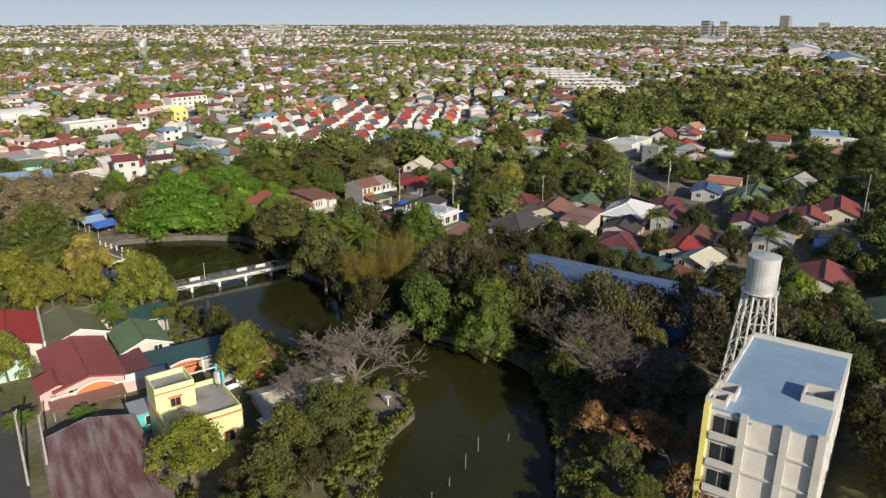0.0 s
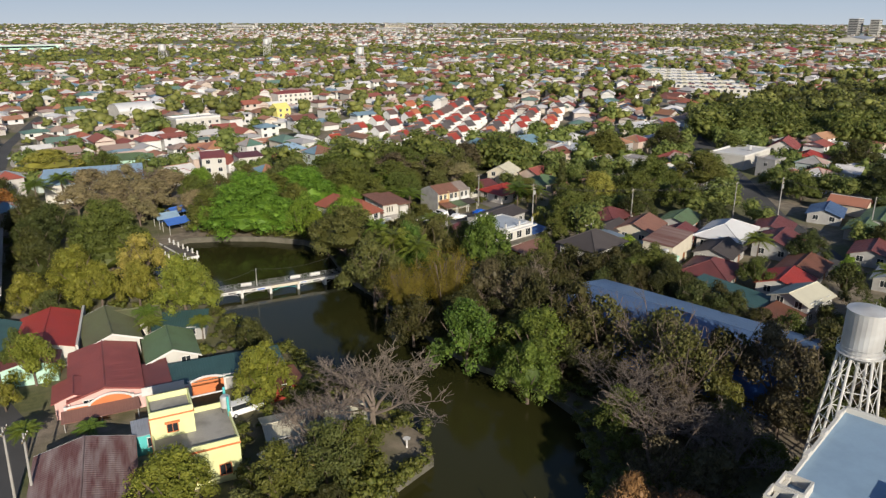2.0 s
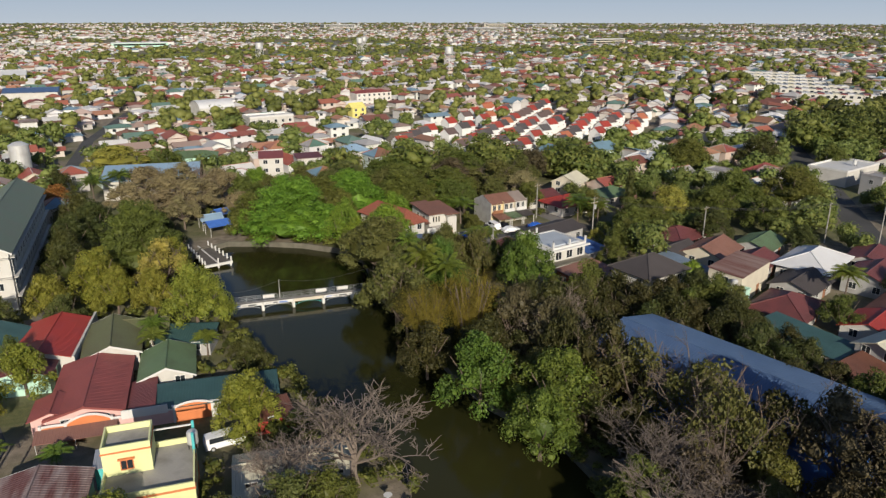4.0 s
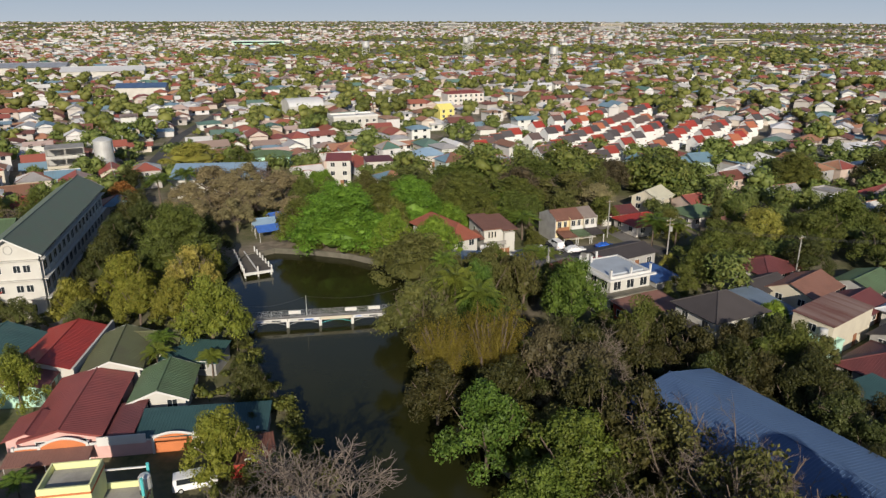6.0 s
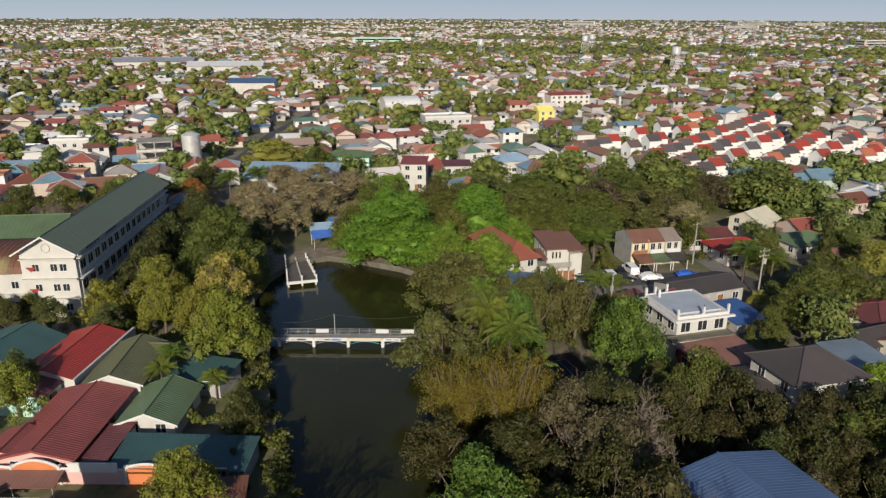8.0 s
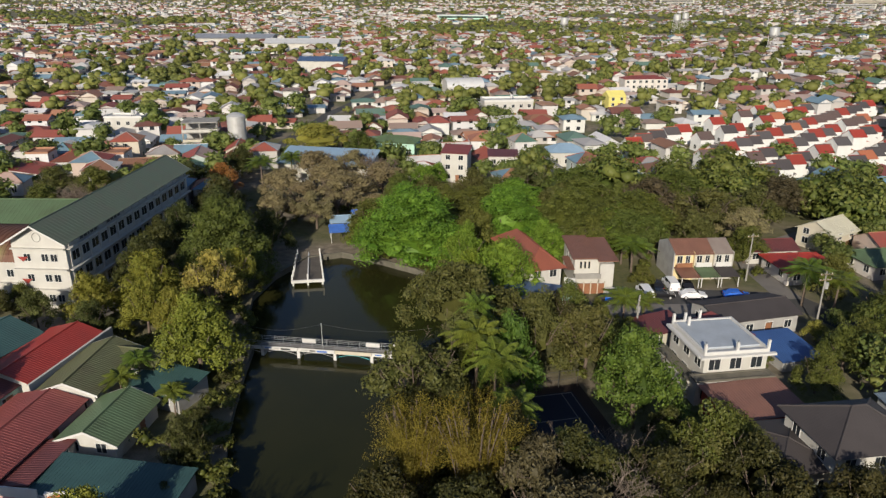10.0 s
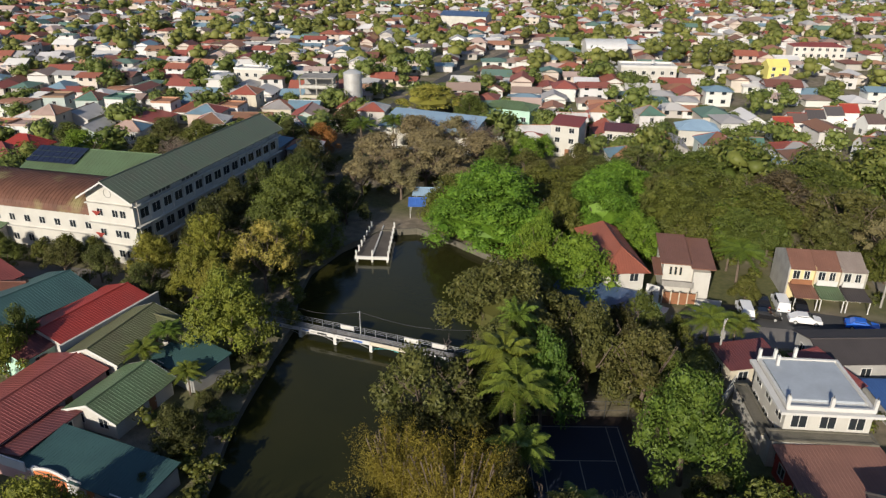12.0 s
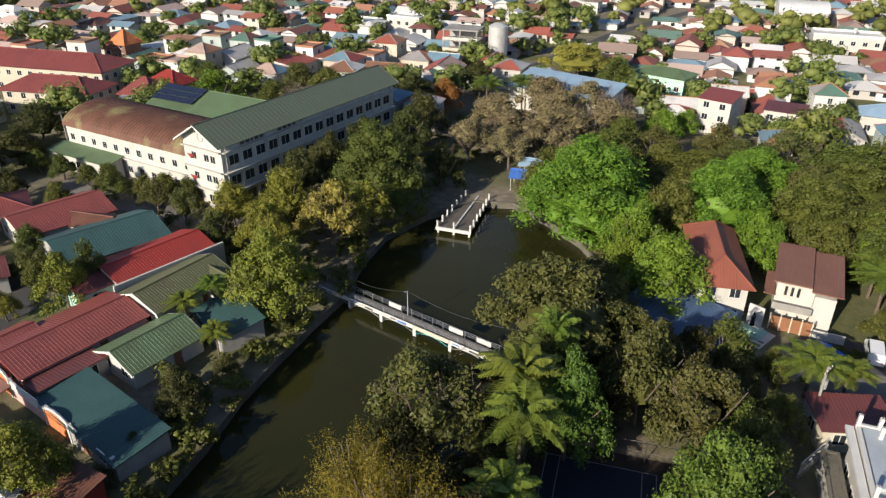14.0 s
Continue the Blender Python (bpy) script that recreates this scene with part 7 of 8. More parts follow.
tree("round", 133.0, 32.0, 6.0, 9.0, leaf_dark, STREET)
tree("loose", 120.0, 22.0, 6.0, 9.0, leaf_brown, STREET)
tree("loose", 158.0, 50.0, 6.5, 9.0, leaf_dark, STREET)
tree("round", 190.0, 65.0, 7.0, 9.5, leaf_dark, STREET)
tree("sparse", 77.0, 62.5, 6.3, 14.4, leaf_olive, THIN)
tree("fine", 74.0, 82.0, 5.8, 13.5, leaf_shade, FINE)
tree("loose", 71.5, 87.5, 5.2, 12.5, leaf_shade)
tree("bare_wide", 79.5, 71.0, 6.5, 12.5, None, DRY, trunk_mat=bark_pale)
tree("loose", 94.0, 53.0, 5.5, 12.5, leaf_dark)
tree("fine", 101.0, 60.0, 5.0, 11.0, leaf_shade, FINE)
for x, y, R in ((-52, 133, 3.2), (-47, 131.5, 2.6), (-40.5, 132.5, 2.8), (-34, 133.6, 2.4), (-29.5, 135, 2.8), (-20.5, 136, 2.6), (-17, 138, 3.0), (-12.5, 138.8, 2.8)):
    tree("round", x, y, R, R * 1.9, leaf_green, "small leafy tree in the school yard", group="trees of the school yard")
for x, y, R in ((32.6, 99.5, 1.8), (31.6, 104.4, 1.6), (30.0, 112.5, 1.9), (29.2, 116.5, 1.5), (33.8, 95.2, 1.7), (28.2, 122.6, 1.8), (35.8, 90.0, 2.0), (34.4, 87.0, 1.8)):
    tree("loose", x, y, R, R * 1.5, leaf_dark, "low dark shrub on the edge of the pond", group="shrubs on the west bank")
# more of the green round the houses of the north bank
for x, y, R, h, lf in ((84.5, 179.5, 4.5, 7.5, leaf_bright), (87.5, 163.5, 2.6, 4.5, leaf_green), (70.5, 173.5, 5.5, 9.0, leaf_bright), (57.0, 174.5, 5.5, 11.0, leaf_green), 
                       (108.5, 178.5, 5.0, 8.0, leaf_green), (100.0, 182.0, 5.5, 9.0, leaf_olive), (91.0, 181.0, 5.0, 8.5, leaf_green),
                       (72.5, 194.5, 6.5, 10.5, leaf_olive), (86.5, 198.5, 6.0, 10.5, leaf_green), (58.5, 203.0, 6.0, 9.5, leaf_olive), (48.5, 196.0, 5.5, 9.0, leaf_green), (84.8, 185.5, 5.0, 9.5, leaf_bright)):
    tree("round", x, y, R, h, lf, "leafy tree close to the houses by the pond")
for x, y, R, h in ((35.5, 174.0, 4.4, 7.0), (41.5, 171.6, 4.6, 7.5), (48.6, 168.2, 4.8, 8.0), (54.6, 163.4, 4.6, 8.5), (57.5, 157.0, 4.0, 8.0)):
    tree("loose", x, y, R, h, leaf_bright, "low leafy tree leaning over the pond's edge", group="trees on the north bank")
for x, y, R, h in ((21.5, 186.5, 5.5, 8.5), (34.5, 187.0, 5.0, 8.5), (24.0, 194.0, 6.0, 9.0), (13.5, 184.5, 5.5, 9.0)):
    tree("fine", x, y, R, h, leaf_brown, FINE)
for kind, x, y, R, h, lf in (("round", 82.5, 22.5, 4.6, 8.5, leaf_dark), ("loose", 78.5, 17.5, 4.2, 7.5, leaf_brown_shade), ("loose", 84.0, 31.0, 4.4, 8.5, leaf_shade), ("fine", 62.5, 38.0, 3.6, 7.5, leaf_dry),
                             ("fine", 55.5, 43.5, 3.2, 6.5, leaf_olive), ("sparse", 63.5, 51.5, 4.6, 9.0, leaf_brown_shade), ("sparse", 58.5, 36.5, 3.4, 6.5, leaf_dry), ("fine", 66.5, 47.0, 4.2, 8.5, leaf_brown_shade),
                             ("sparse", 71.5, 59.5, 5.0, 10.0, leaf_brown_shade), ("loose", 54.0, 38.5, 2.8, 4.5, leaf_green), ("loose", 49.5, 40.5, 2.6, 3.8, leaf_green),
                             ("loose", 80.0, 26.5, 4.2, 7.5, leaf_dark), ("round", 76.5, 22.5, 4.2, 7.0, leaf_shade), ("loose", 72.0, 20.0, 3.8, 6.5, leaf_dark), ("fine", 87.0, 27.0, 4.6, 8.5, leaf_brown_shade)):
    tree(kind, x, y, R, h, lf, "tree with a thin dry crown beside the block" if lf in (leaf_dry, leaf_brown_shade) else "dark leafy tree beside the block")
for x, y, R, h, lf in ((-14.0, 113.5, 3.0, 6.0, leaf_green), (-9.5, 110.5, 2.6, 5.0, leaf_olive), (-25.0, 110.0, 3.4, 6.5, leaf_green), (-19.0, 106.0, 3.0, 5.5, leaf_lime), (-38.0, 122.0, 3.6, 6.5, leaf_dark),
                       (-5.5, 110.5, 2.8, 5.5, leaf_green), (-26.5, 124.5, 3.0, 6.0, leaf_green), (-40.0, 110.0, 4.0, 7.0, leaf_green), (-36.0, 101.0, 3.8, 6.5, leaf_olive), (-1.0, 103.5, 2.4, 4.5, leaf_lime)):
    tree("round", x, y, R, h, lf, "small leafy tree between the low houses", group="trees between the low houses")
# fill of the wooded point and the banks
grove = np.random.default_rng(21)
POINT = [(57, 150), (60, 126), (61, 100), (63, 90), (68, 80), (69, 68), (62, 55), (52, 44), (62, 44), (80, 50), (100, 36), (112, 40), (108, 70), (108, 108), (90, 110), (84, 116), (79, 112), (66, 113), (64, 128), (76, 131), (84, 132), (80, 145), (72, 146)]
BANK = [(21, 52), (31, 64), (36, 71), (41, 75), (40, 88), (34, 90), (26, 90), (25, 74), (14, 62)]
placed = [(o.matrix_basis.translation.x, o.matrix_basis.translation.y, 3.0 if o.get("category") in ("tree", "palm", "bamboo") else 6.5) for o in scene.objects if o.parent is None and o.type == "EMPTY"]
placed += [(88.9 + 0.35 * k, 74.7 - 0.94 * k, 8.0) for k in (-14, -7, 7, 14)] + [(64.0, 30.5, 8.0), (75.0, 36.5, 8.0)]
# Half the tones are leaves with shade already in their colour.
tone = [leaf_green, leaf_shade, leaf_dark, leaf_shade, leaf_brown_shade, leaf_olive]
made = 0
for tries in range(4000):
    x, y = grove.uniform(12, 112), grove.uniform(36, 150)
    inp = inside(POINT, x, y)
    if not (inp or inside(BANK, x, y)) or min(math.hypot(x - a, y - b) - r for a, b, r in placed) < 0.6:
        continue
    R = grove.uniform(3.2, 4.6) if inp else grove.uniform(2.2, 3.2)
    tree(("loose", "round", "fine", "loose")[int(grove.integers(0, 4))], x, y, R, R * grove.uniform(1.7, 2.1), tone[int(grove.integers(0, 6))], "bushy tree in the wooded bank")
    placed.append((x, y, 3.0))
    made += 1
    if made > 70:
        break

# ---- the town: repeated houses and trees ----
rng = np.random.default_rng(5)
TAKEN = []
for o in list(scene.objects):
    if o.parent is None and o.type == "EMPTY" and o.get("category") not in ("bridge", "stake"):
        far_r = max([max(abs(c[0]), abs(c[1])) for k in o.children for c in k.bound_box] + [2.0])
        far_r *= abs(o.matrix_basis.to_scale().x)
        is_tree = o.get("category") in ("tree", "palm", "bamboo")
        TAKEN.append((o.matrix_basis.translation.x, o.matrix_basis.translation.y, far_r * (0.7 if is_tree else 0.95)))
TAKEN_A = np.array(TAKEN)
CORE = [(-8, 40), (20, -20), (120, 10), (112, 60), (110, 125), (110, 162), (108, 205), (70, 212), (40, 226), (-6, 206), (-12, 140), (2, 128), (-6, 100)]
FOREST = [(232, 222), (262, 212), (300, 150), (345, 118), (560, 70), (640, 170), (560, 245), (477, 300), (395, 305), (290, 262)]
WOODS = [(92, 196), (130, 192), (150, 215), (120, 228), (95, 222), (62, 222), (66, 205)]


ROWTOWN = [(165, 300), (235, 262), (420, 450), (340, 530)]


def free(x, y, r):
    if inside(CORE, x, y):
        return False
    d = np.hypot(TAKEN_A[:, 0] - x, TAKEN_A[:, 1] - y)
    return bool((d > TAKEN_A[:, 2] + r).all())


ROADS = [((-16, 262), (-18, 330)), ((-18, 330), (-10, 420)), ((150, 92), (172, 128)), ((172, 128), (196, 160)), ((196, 160), (250, 235)), ((112, 162), (108, 182)), ((131, 128), (150, 92))]


def off_road(x, y, r):
    for (ax, ay), (bx, by) in ROADS:
        dx, dy = bx - ax, by - ay
        t = min(1, max(0, ((x - ax) * dx + (y - ay) * dy) / (dx * dx + dy * dy)))
        if math.hypot(x - ax - t * dx, y - ay - t * dy) < r:
            return False
    return True


def town_template(w, d, eave, rise, kind, storeys):
    ob = house(0, -2000, w, d, 0, eave, rise, kind, town_wall, town_roof, "house in the town with a sheet roof", 0.5, storeys, "sw", 5.0, group="houses of the town", step=0.9, has_door=False)
    return ob


town_kinds = [(10, 8, 3.4, 1.7, "hip", 1), (11, 7, 3.2, 1.6, "gable", 1), (9, 8, 5.8, 1.6, "gable", 2), (9, 9, 6.0, 1.8, "hip", 2), (12, 9, 3.4, 1.9, "gable", 1),
              (8, 7, 6.2, 0.6, "flat", 2), (13, 8, 3.6, 1.2, "shed", 1), (10, 10, 3.6, 2.0, "hip", 1)]
templates = [town_template(*k) for k in town_kinds]
# terraces of white gabled houses in slanting rows
ROW_DIR = math.atan2(114, 91)
row_t = house(0, -2000, 5.0, 5.4, 0, 4.4, 1.9, "gable", row_white, row_roof, "small white row house with a steep gabled roof", 0.25, 1, "w", 3.0, group="row houses on the slope", step=0.9, has_door=False, verge=0.15, name="row_house")
part("side_wing", body(2.0, 4.0, 2.5), row_white, row_t).matrix_basis = pose(3.5, 0.4, 0)
part("wing_roof", shed_roof(2.0, 4.0, 2.5, 2.8, 0.05, 0.9), row_roof, row_t).matrix_basis = pose(3.5, 0.4, 0)
u = Vector((math.cos(ROW_DIR), math.sin(ROW_DIR)))
v = Vector((u.y, -u.x))
row_spots = []
for off, u0, u1, skip in ((-24, 0, 125, 0.35), (-13, 25, 130, 0.4), (0, 0, 150, 0.05), (10.5, 8, 115, 0.1), (20, -5, 95, 0.15), (32, 25, 115, 0.2), (43, 35, 120, 0.25), (54, 45, 140, 0.25)):
    for k in range(int((u1 - u0) / 7.8)):
        p = Vector((116, 254)) + v * (off + rng.uniform(-0.7, 0.7)) + u * (u0 + 7.8 * k)
        if not free(p.x, p.y, 2.5) or rng.random() < skip:
            continue
        row_spots.append(p)
        copy_thing(row_t, pose(p.x, p.y, rng.uniform(-0.4, 0.2), 0, 0, 20 + rng.uniform(-4, 4)))
TAKEN_A = np.concatenate([TAKEN_A, np.array([(p.x, p.y, 5.0) for p in row_spots])])
# blocks of the town, nearest first
spots = []
step = 10.6
for i in range(-84, 95):
    for j in range(0, 85):
        a = 0.28
        gx, gy = i * step, j * step + 60
        x = gx * math.cos(a) - gy * math.sin(a) + 60 + rng.uniform(-2.5, 2.5)
        y = gx * math.sin(a) + gy * math.cos(a) + rng.uniform(-2.5, 2.5)
        keep = rng.random()
        if i % 7 == 0 and j % 2:
            continue
        dx, dy = x - 50, y - 20
        if dy < 0.1 * abs(dx) or math.hypot(dx, dy) > 860:
            continue
        if inside(ROWTOWN, x, y) or inside(FOREST, x, y) or inside(WOODS, x, y) or keep < (0.12 if x < 75 and y < 420 else 0.24) + 0.35 * (x > 75) * (noise.noise(Vector((x / 45, y / 45, 7.7))) > 0.12):
            continue
        if not free(x, y, 4.2) or not off_road(x, y, 7):
            continue
        spots.append((math.hypot(dx, dy), x, y, math.degrees(a) + 90 * int(rng.integers(0, 2)) + rng.uniform(-6, 6)))
spots.sort()
near_spots, far_spots = spots[:210], spots[210:]
for k, (dist, x, y, rot) in enumerate(near_spots):
    t = templates[int(rng.integers(0, len(templates)))]
    s = rng.uniform(0.75, 0.95)
    copy_thing(t, pose(x, y, 0, 0, 0, rot) @ Matrix.Diagonal((s, s * rng.uniform(0.9, 1.1), rng.uniform(0.9, 1.1), 1)))
for t in templates + [row_t]:
    for o in (*t.children_recursive, t):
        bpy.data.objects.remove(o)


def far_town(name, spots, label):
    """Joined houses: walls with proud dark windows, and gabled roofs."""
    wv, wf, rv, rf, gv, gf = [], [], [], [], [], []
    for dist, x, y, rot in spots:
        two = rng.random() < 0.22
        w, d, h = rng.uniform(7, 11), rng.uniform(6, 8), (rng.uniform(4.4, 5.4) if two else rng.uniform(2.3, 2.9))
        rise = rng.uniform(0.8, 2.0) if rng.random() < 0.85 else 0.25
        hip = rng.random() < 0.4
        c, s = math.cos(radians(rot)), math.sin(radians(rot))

        def T(px, py, pz):
            return (x + px * c - py * s, y + px * s + py * c, pz)
        n = len(wv)
        wv += [T(px, py, pz) for pz in (-0.2, h) for px, py in ((-w / 2, -d / 2), (w / 2, -d / 2), (w / 2, d / 2), (-w / 2, d / 2))]
        wf += [(n, n + 1, n + 5, n + 4), (n + 1, n + 2, n + 6, n + 5), (n + 2, n + 3, n + 7, n + 6), (n + 3, n, n + 4, n + 7)]
        if not hip:
            wv += [T(-w / 2, 0, h + rise), T(w / 2, 0, h + rise)]
            wf += [(n + 4, n + 7, n + 8), (n + 5, n + 9, n + 6)]
        X, Y = w / 2 + 0.7, d / 2 + 0.7
        q = X - Y if hip else X
        n = len(rv)
        rv += [T(-X, -Y, h - .1), T(X, -Y, h - .1), T(X, Y, h - .1), T(-X, Y, h - .1), T(-q, 0, h + rise), T(q, 0, h + rise)]
        rf += [(n, n + 1, n + 5, n + 4), (n + 2, n + 3, n + 4, n + 5), (n, n + 3, n + 2, n + 1)]
        if hip:
            rf += [(n + 1, n + 2, n + 5), (n + 3, n, n + 4)]
        if dist < 1100:
            for st in range(2 if two else 1):
                for wx in (-w * 0.28, w * 0.2):
                    n = len(gv)
                    z = 1.0 + st * 2.8
                    gv += [T(wx - .7, -d / 2 - .03, z), T(wx + .7, -d / 2 - .03, z), T(wx + .7, -d / 2 - .03, z + 1.2), T(wx - .7, -d / 2 - .03, z + 1.2)]
                    gf += [(n, n + 1, n + 2, n + 3)]
    ob = thing(name, 0, 0, 0, label, "houses", kind="stuff")
    for nm, vv, ff, mt in (("wall", wv, wf, far_wall), ("roof", rv, rf, far_roof), ("window", gv, gf, glass)):
        if vv:
            sh = Shape()
            sh.v, sh.f = vv, ff
            tagged(part(nm, sh, mt, ob), kind="stuff")
    return ob


for i in range(40):
    for j in range(24):
        p = Vector((165, 300)) + u * (6.6 * i) + v * (11.0 * j - 40) + Vector((rng.uniform(-2, 2), rng.uniform(-2, 2)))
        if inside(ROWTOWN, p.x, p.y) and free(p.x, p.y, 3) and rng.random() < 0.75:
            far_spots.append((400, p.x, p.y, math.degrees(ROW_DIR) + rng.uniform(-8, 8)))
far_town("far_houses", far_spots, "dense low houses with red, grey and white roofs")
distant = []
while len(distant) < 14000:
    r = 700 * (6.6 ** rng.random())
    a = rng.uniform(-1.35, 1.35)
    x, y = 50 + r * math.sin(a), 20 + r * math.cos(a)
    if noise.noise(Vector((x / 260, y / 260, 3.3))) < -0.06 or inside(FOREST, x, y):
        continue
    distant.append((r, x, y, 16 + 90 * int(rng.integers(0, 2)) + rng.uniform(-10, 10)))
far_town("distant_houses", distant, "distant spread of pale and red roofs")


ICO_S = bmesh.new()
bmesh.ops.create_icosphere(ICO_S, subdivisions=1, radius=1.0)
SMALL_V = np.array([v.co[:] for v in ICO_S.verts])
SMALL_F = np.array([[v.index for v in f.verts] for f in ICO_S.faces])
ICO_S.free()


def leafy_field(name, spots, per, leaf, mat, label, lobes=0, core=0.84):
    """Many trees joined: each a few rough lobes of foliage with leaf sprays close on them."""
    spots = np.array(spots)
    n = len(spots)
    rad = np.stack([spots[:, 2], spots[:, 2], spots[:, 3] * 0.46], 1)[:, None, :]
    c = np.stack([spots[:, 0], spots[:, 1], spots[:, 3] * 0.54], 1)[:, None, :]
    k = max(lobes, 1)
    off = np.zeros((n, k, 3))
    size = np.ones((n, k, 1))
    if lobes:
        way = unit(rng.normal(size=(n, k, 3)) + [0, 0, 0.35])
        off = way * rng.uniform(0.4, 0.68, (n, k, 1))
        off[:, 0] = 0
        size = rng.uniform(0.34, 0.5, (n, k, 1))
        size[:, 0] = 0.66 if lobes > 1 else 1.0
    pick = rng.integers(0, k, (n, per))
    rows = np.arange(n)[:, None]
    d = unit(rng.normal(size=(n, per, 3)) + [0, 0, 0.5])
    p = (c + (off[rows, pick] + d * size[rows, pick] * rng.uniform(0.86, 1.06, (n, per, 1))) * rad).reshape(-1, 3)
    v, f = leaves(rng, p, d.reshape(-1, 3) + [0, 0, 0.3], 1.0, 0.5)
    scale = np.repeat(np.repeat(spots[:, 2] * leaf, per), 4)[:, None]
    mid = np.repeat(p, 4, axis=0)
    v = mid + (v - mid) * scale
    iv, fi = (SMALL_V, SMALL_F) if lobes else (ICO_V, ICO_F)
    m = len(iv)
    ball = iv[None, None] * (core + 0.13 * rng.normal(size=(n, k, m, 1)))
    cv = (c[:, None] + (off[:, :, None] + ball * size[:, :, None]) * rad[:, None]).reshape(-1, 3)
    heart_f = (fi[None] + (np.arange(n * k) * m)[:, None, None]).reshape(-1, 3)
    ob = thing(name, 0, 0, 0, label, "trees", kind="stuff")
    tagged(part("crown", fast_mesh("crown", v, f), mat, ob), kind="stuff")
    tagged(part("heart", fast_mesh("heart", cv, heart_f), mat, ob), kind="stuff")


# trees between the houses
HOUSE_A = np.array([(x, y) for _, x, y, _ in spots])
mid_trees, far_trees = [], []
tries = 0
while len(mid_trees) < 5200 and tries < 90000:
    tries += 1
    r = 860 * rng.random() ** 0.62
    a = rng.uniform(-1.45, 1.45)
    x, y = 50 + r * math.sin(a), 20 + r * math.cos(a)
    wood = inside(FOREST, x, y) or inside(WOODS, x, y)
    R = rng.uniform(4.5, 8) if wood else 2.4 + 4.4 * rng.random() ** 1.5
    if not free(x, y, R * 0.5) or not off_road(x, y, R + 3):
        continue
    if not wood:
        if np.hypot(HOUSE_A[:, 0] - x, HOUSE_A[:, 1] - y).min() < 2.2 + R * 0.16:
            continue
    mid_trees.append((x, y, R, R * rng.uniform(1.3, 1.8), r))
while tries < 130000 and len(mid_trees) < 6200:
    tries += 1
    x, y = rng.uniform(70, 760), rng.uniform(90, 430)
    if not (inside(FOREST, x, y) or inside(WOODS, x, y)) or not free(x, y, 2):
        continue
    R = rng.uniform(4.0, 10.0)
    mid_trees.append((x, y, R, R * rng.uniform(1.2, 1.6), math.hypot(x - 50, y - 20)))
for tries in range(2600):
    x, y = rng.uniform(104, 290), rng.uniform(15, 235)
    R = rng.uniform(2.4, 5.0)
    if tries % 2 and len(mid_trees) < 6600 and free(x, y, R * 0.45) and off_road(x, y, R + 2) and np.hypot(HOUSE_A[:, 0] - x, HOUSE_A[:, 1] - y).min() > 3.0 + R * 0.3:
        mid_trees.append((x, y, R, R * rng.uniform(1.5, 1.9), math.hypot(x - 50, y - 20)))
mid_trees.sort(key=lambda q: q[4])
kinds = ["plain", "plain", "plain", "plain", "plain"]
tones = [leaf_green, leaf_olive, leaf_dark, leaf_bright, leaf_green, leaf_olive]
for k, (x, y, R, h, r) in enumerate(mid_trees[:70]):
    tree(kinds[int(rng.integers(0, 5))], x, y, R, h, tones[int(rng.integers(0, 6))], "leafy street tree among the houses", group="trees of the town")
def wooded(m):
    return inside(FOREST, m[0], m[1]) or inside(WOODS, m[0], m[1])


town = [m for m in mid_trees[70:] if not wooded(m)]
leafy_field("town_trees", [m[:4] for m in town[:260]], 1000, 0.058, leaf_far, "leafy trees close by the first houses of the town", 22, 0.5)
leafy_field("town_trees", [m[:4] for m in town[260:900]], 300, 0.085, leaf_far, "leafy trees between the houses of the town", 10, 0.66)
leafy_field("town_trees", [m[:4] for m in town[900:]], 50, 0.12, leaf_far, "small trees between the roofs of the town", 5)
woods = [m[:4] for m in mid_trees[70:] if wooded(m)]
leafy_field("near_woodland", woods[:240], 1000, 0.056, leaf_wood, "mixed green and brown trees at the edge of the town", 24, 0.5)
woods = woods[240:]
leafy_field("woodland", woods[::2], 120, 0.085, leaf_dark, "dense dark woodland beyond the houses", 7, 0.66)
leafy_field("olive_woodland", woods[1::2], 120, 0.085, leaf_far, "olive and grey-green trees of the woodland", 7, 0.66)
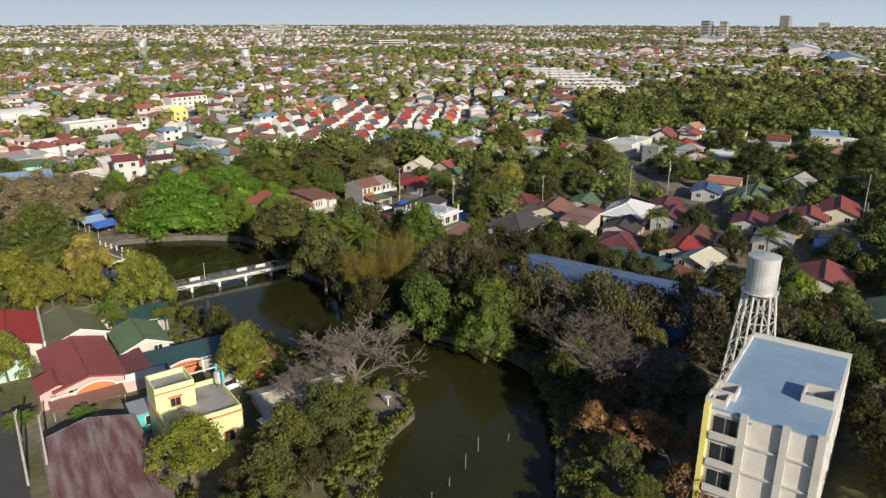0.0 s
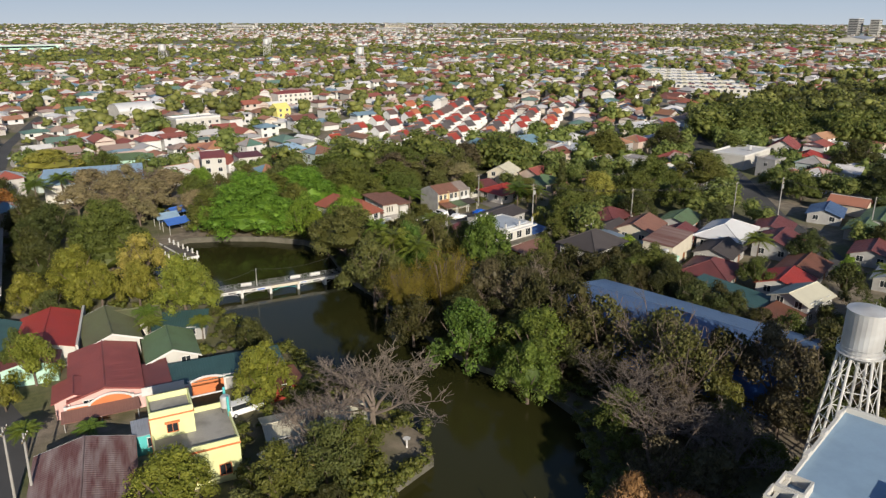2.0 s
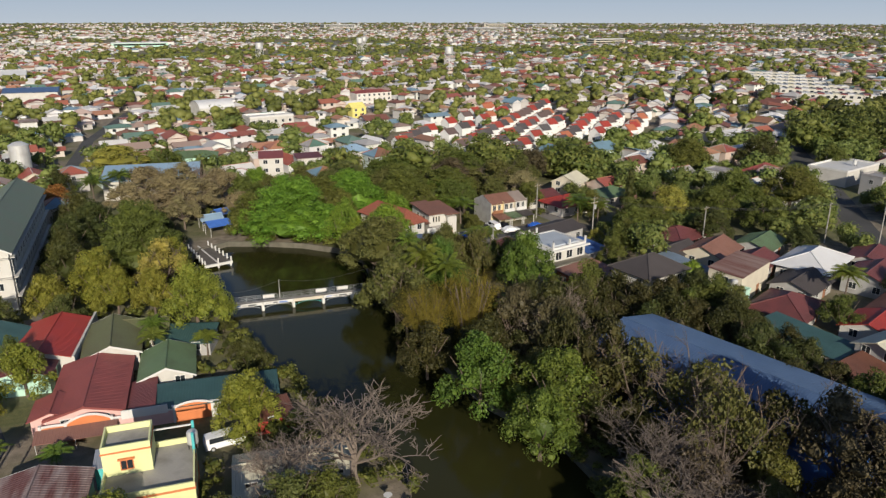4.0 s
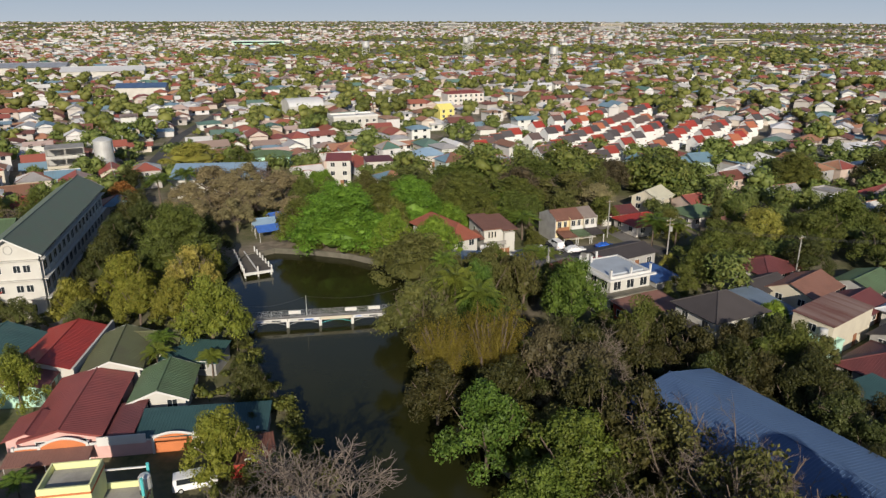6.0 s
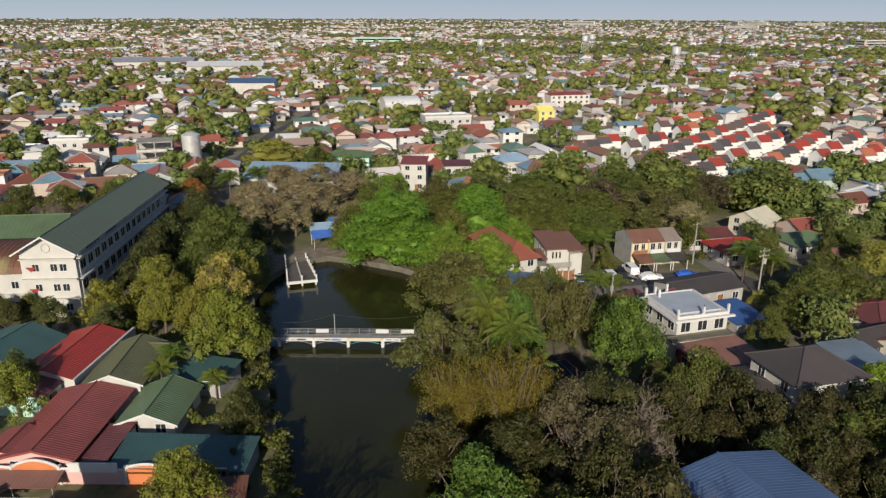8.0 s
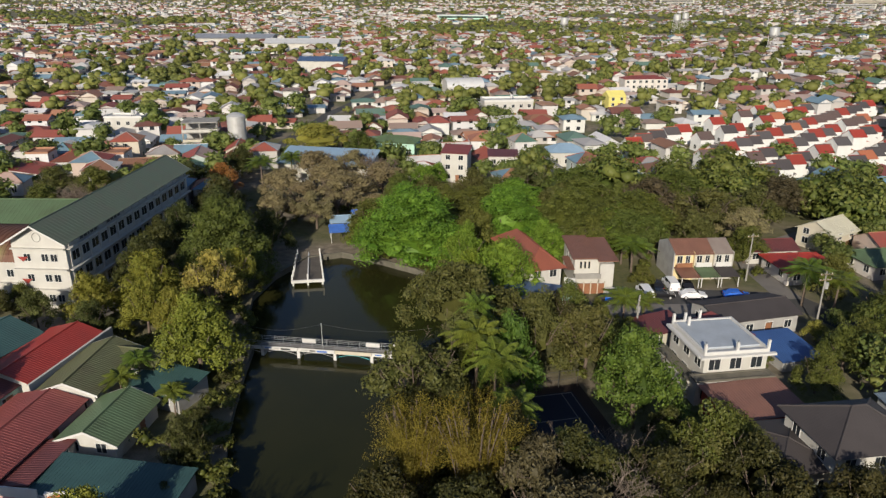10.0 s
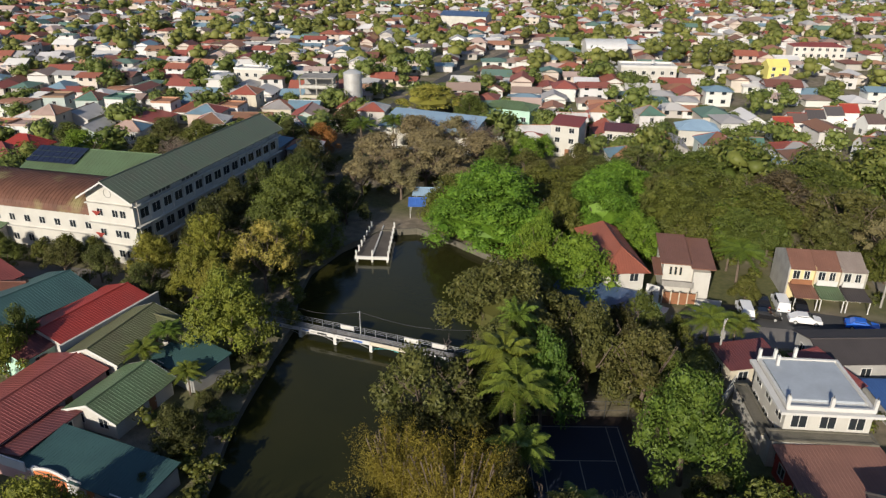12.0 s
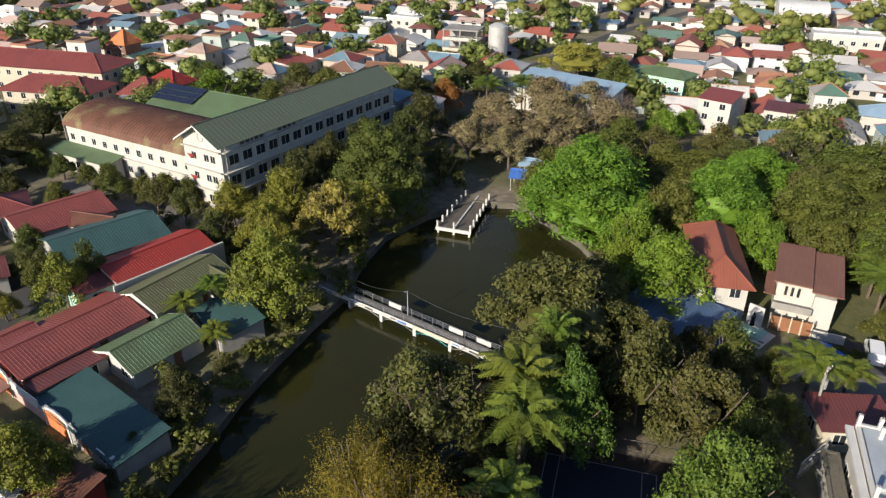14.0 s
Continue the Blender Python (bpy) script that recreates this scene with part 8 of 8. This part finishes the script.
while len(far_trees) < 9000:
    r = 800 * (6.0 ** rng.random())
    a = rng.uniform(-1.35, 1.35)
    x, y = 50 + r * math.sin(a), 20 + r * math.cos(a)
    dense = noise.noise(Vector((x / 260, y / 260, 3.3)))
    if dense > 0.05 and rng.random() < 0.75:
        continue
    R = rng.uniform(2.5, 5.5)
    far_trees.append((x, y, R * (1 + r / 4000), R * 1.3))
leafy_field("distant_trees", far_trees, 8, 0.3, leaf_far, "distant woods and trees up to the horizon", 1)


# undergrowth on the banks and under the trees
CLUTTER = [(o.matrix_basis.translation.x, o.matrix_basis.translation.y, max([max(abs(c[0]), abs(c[1])) for k in o.children for c in k.bound_box] + [1.0]) * 0.8)
           for o in scene.objects if o.parent is None and o.type == "EMPTY" and o.get("category") not in ("tree", "palm", "bamboo", "trees", "houses", "bridge") and abs(o.location.x) < 200]
CL = np.array(CLUTTER)
bushes = []
for tries in range(9000):
    x, y = rng.uniform(-12, 112), rng.uniform(36, 205)
    if inside(POND, x, y) or not inside(CORE, x, y):
        continue
    near = min(math.hypot(x - px, y - py) for px, py in POND)
    want = 0.9 if near < 6 else 0.2 if 57 < x < 110 and y < 150 else 0.3
    if rng.random() > want or (np.hypot(CL[:, 0] - x, CL[:, 1] - y) < CL[:, 2] + 0.8).any():
        continue
    if 63 < x < 81 and 107 < y < 130 or 76 < x < 112 and 150 < y < 168 or x < 3 and y < 108 or 16 < x < 34 and 166 < y < 196:
        continue
    if x < 37 and 84 < y < 142 and near < 7 and rng.random() < 0.5:
        continue
    R = rng.uniform(0.7, 1.9)
    bushes.append((x, y, R, R * rng.uniform(1.0, 1.5)))
for (ax, ay), (bx, by) in zip(POND[:8] + POND[8:15:2] + POND[22:31], POND[1:9] + POND[9:16:2] + POND[23:32]):
    for k in range(max(1, int(math.hypot(bx - ax, by - ay) / 1.1))):
        t = rng.random()
        R = rng.uniform(0.8, 1.7)
        bushes.append((ax + (bx - ax) * t + rng.uniform(-0.7, 0.7), ay + (by - ay) * t, R, R * rng.uniform(0.8, 1.2)))
leafy_field("undergrowth", bushes, 90, 0.12, leaf_green, "tangled shrubs and weeds along the banks", 4, 0.6)
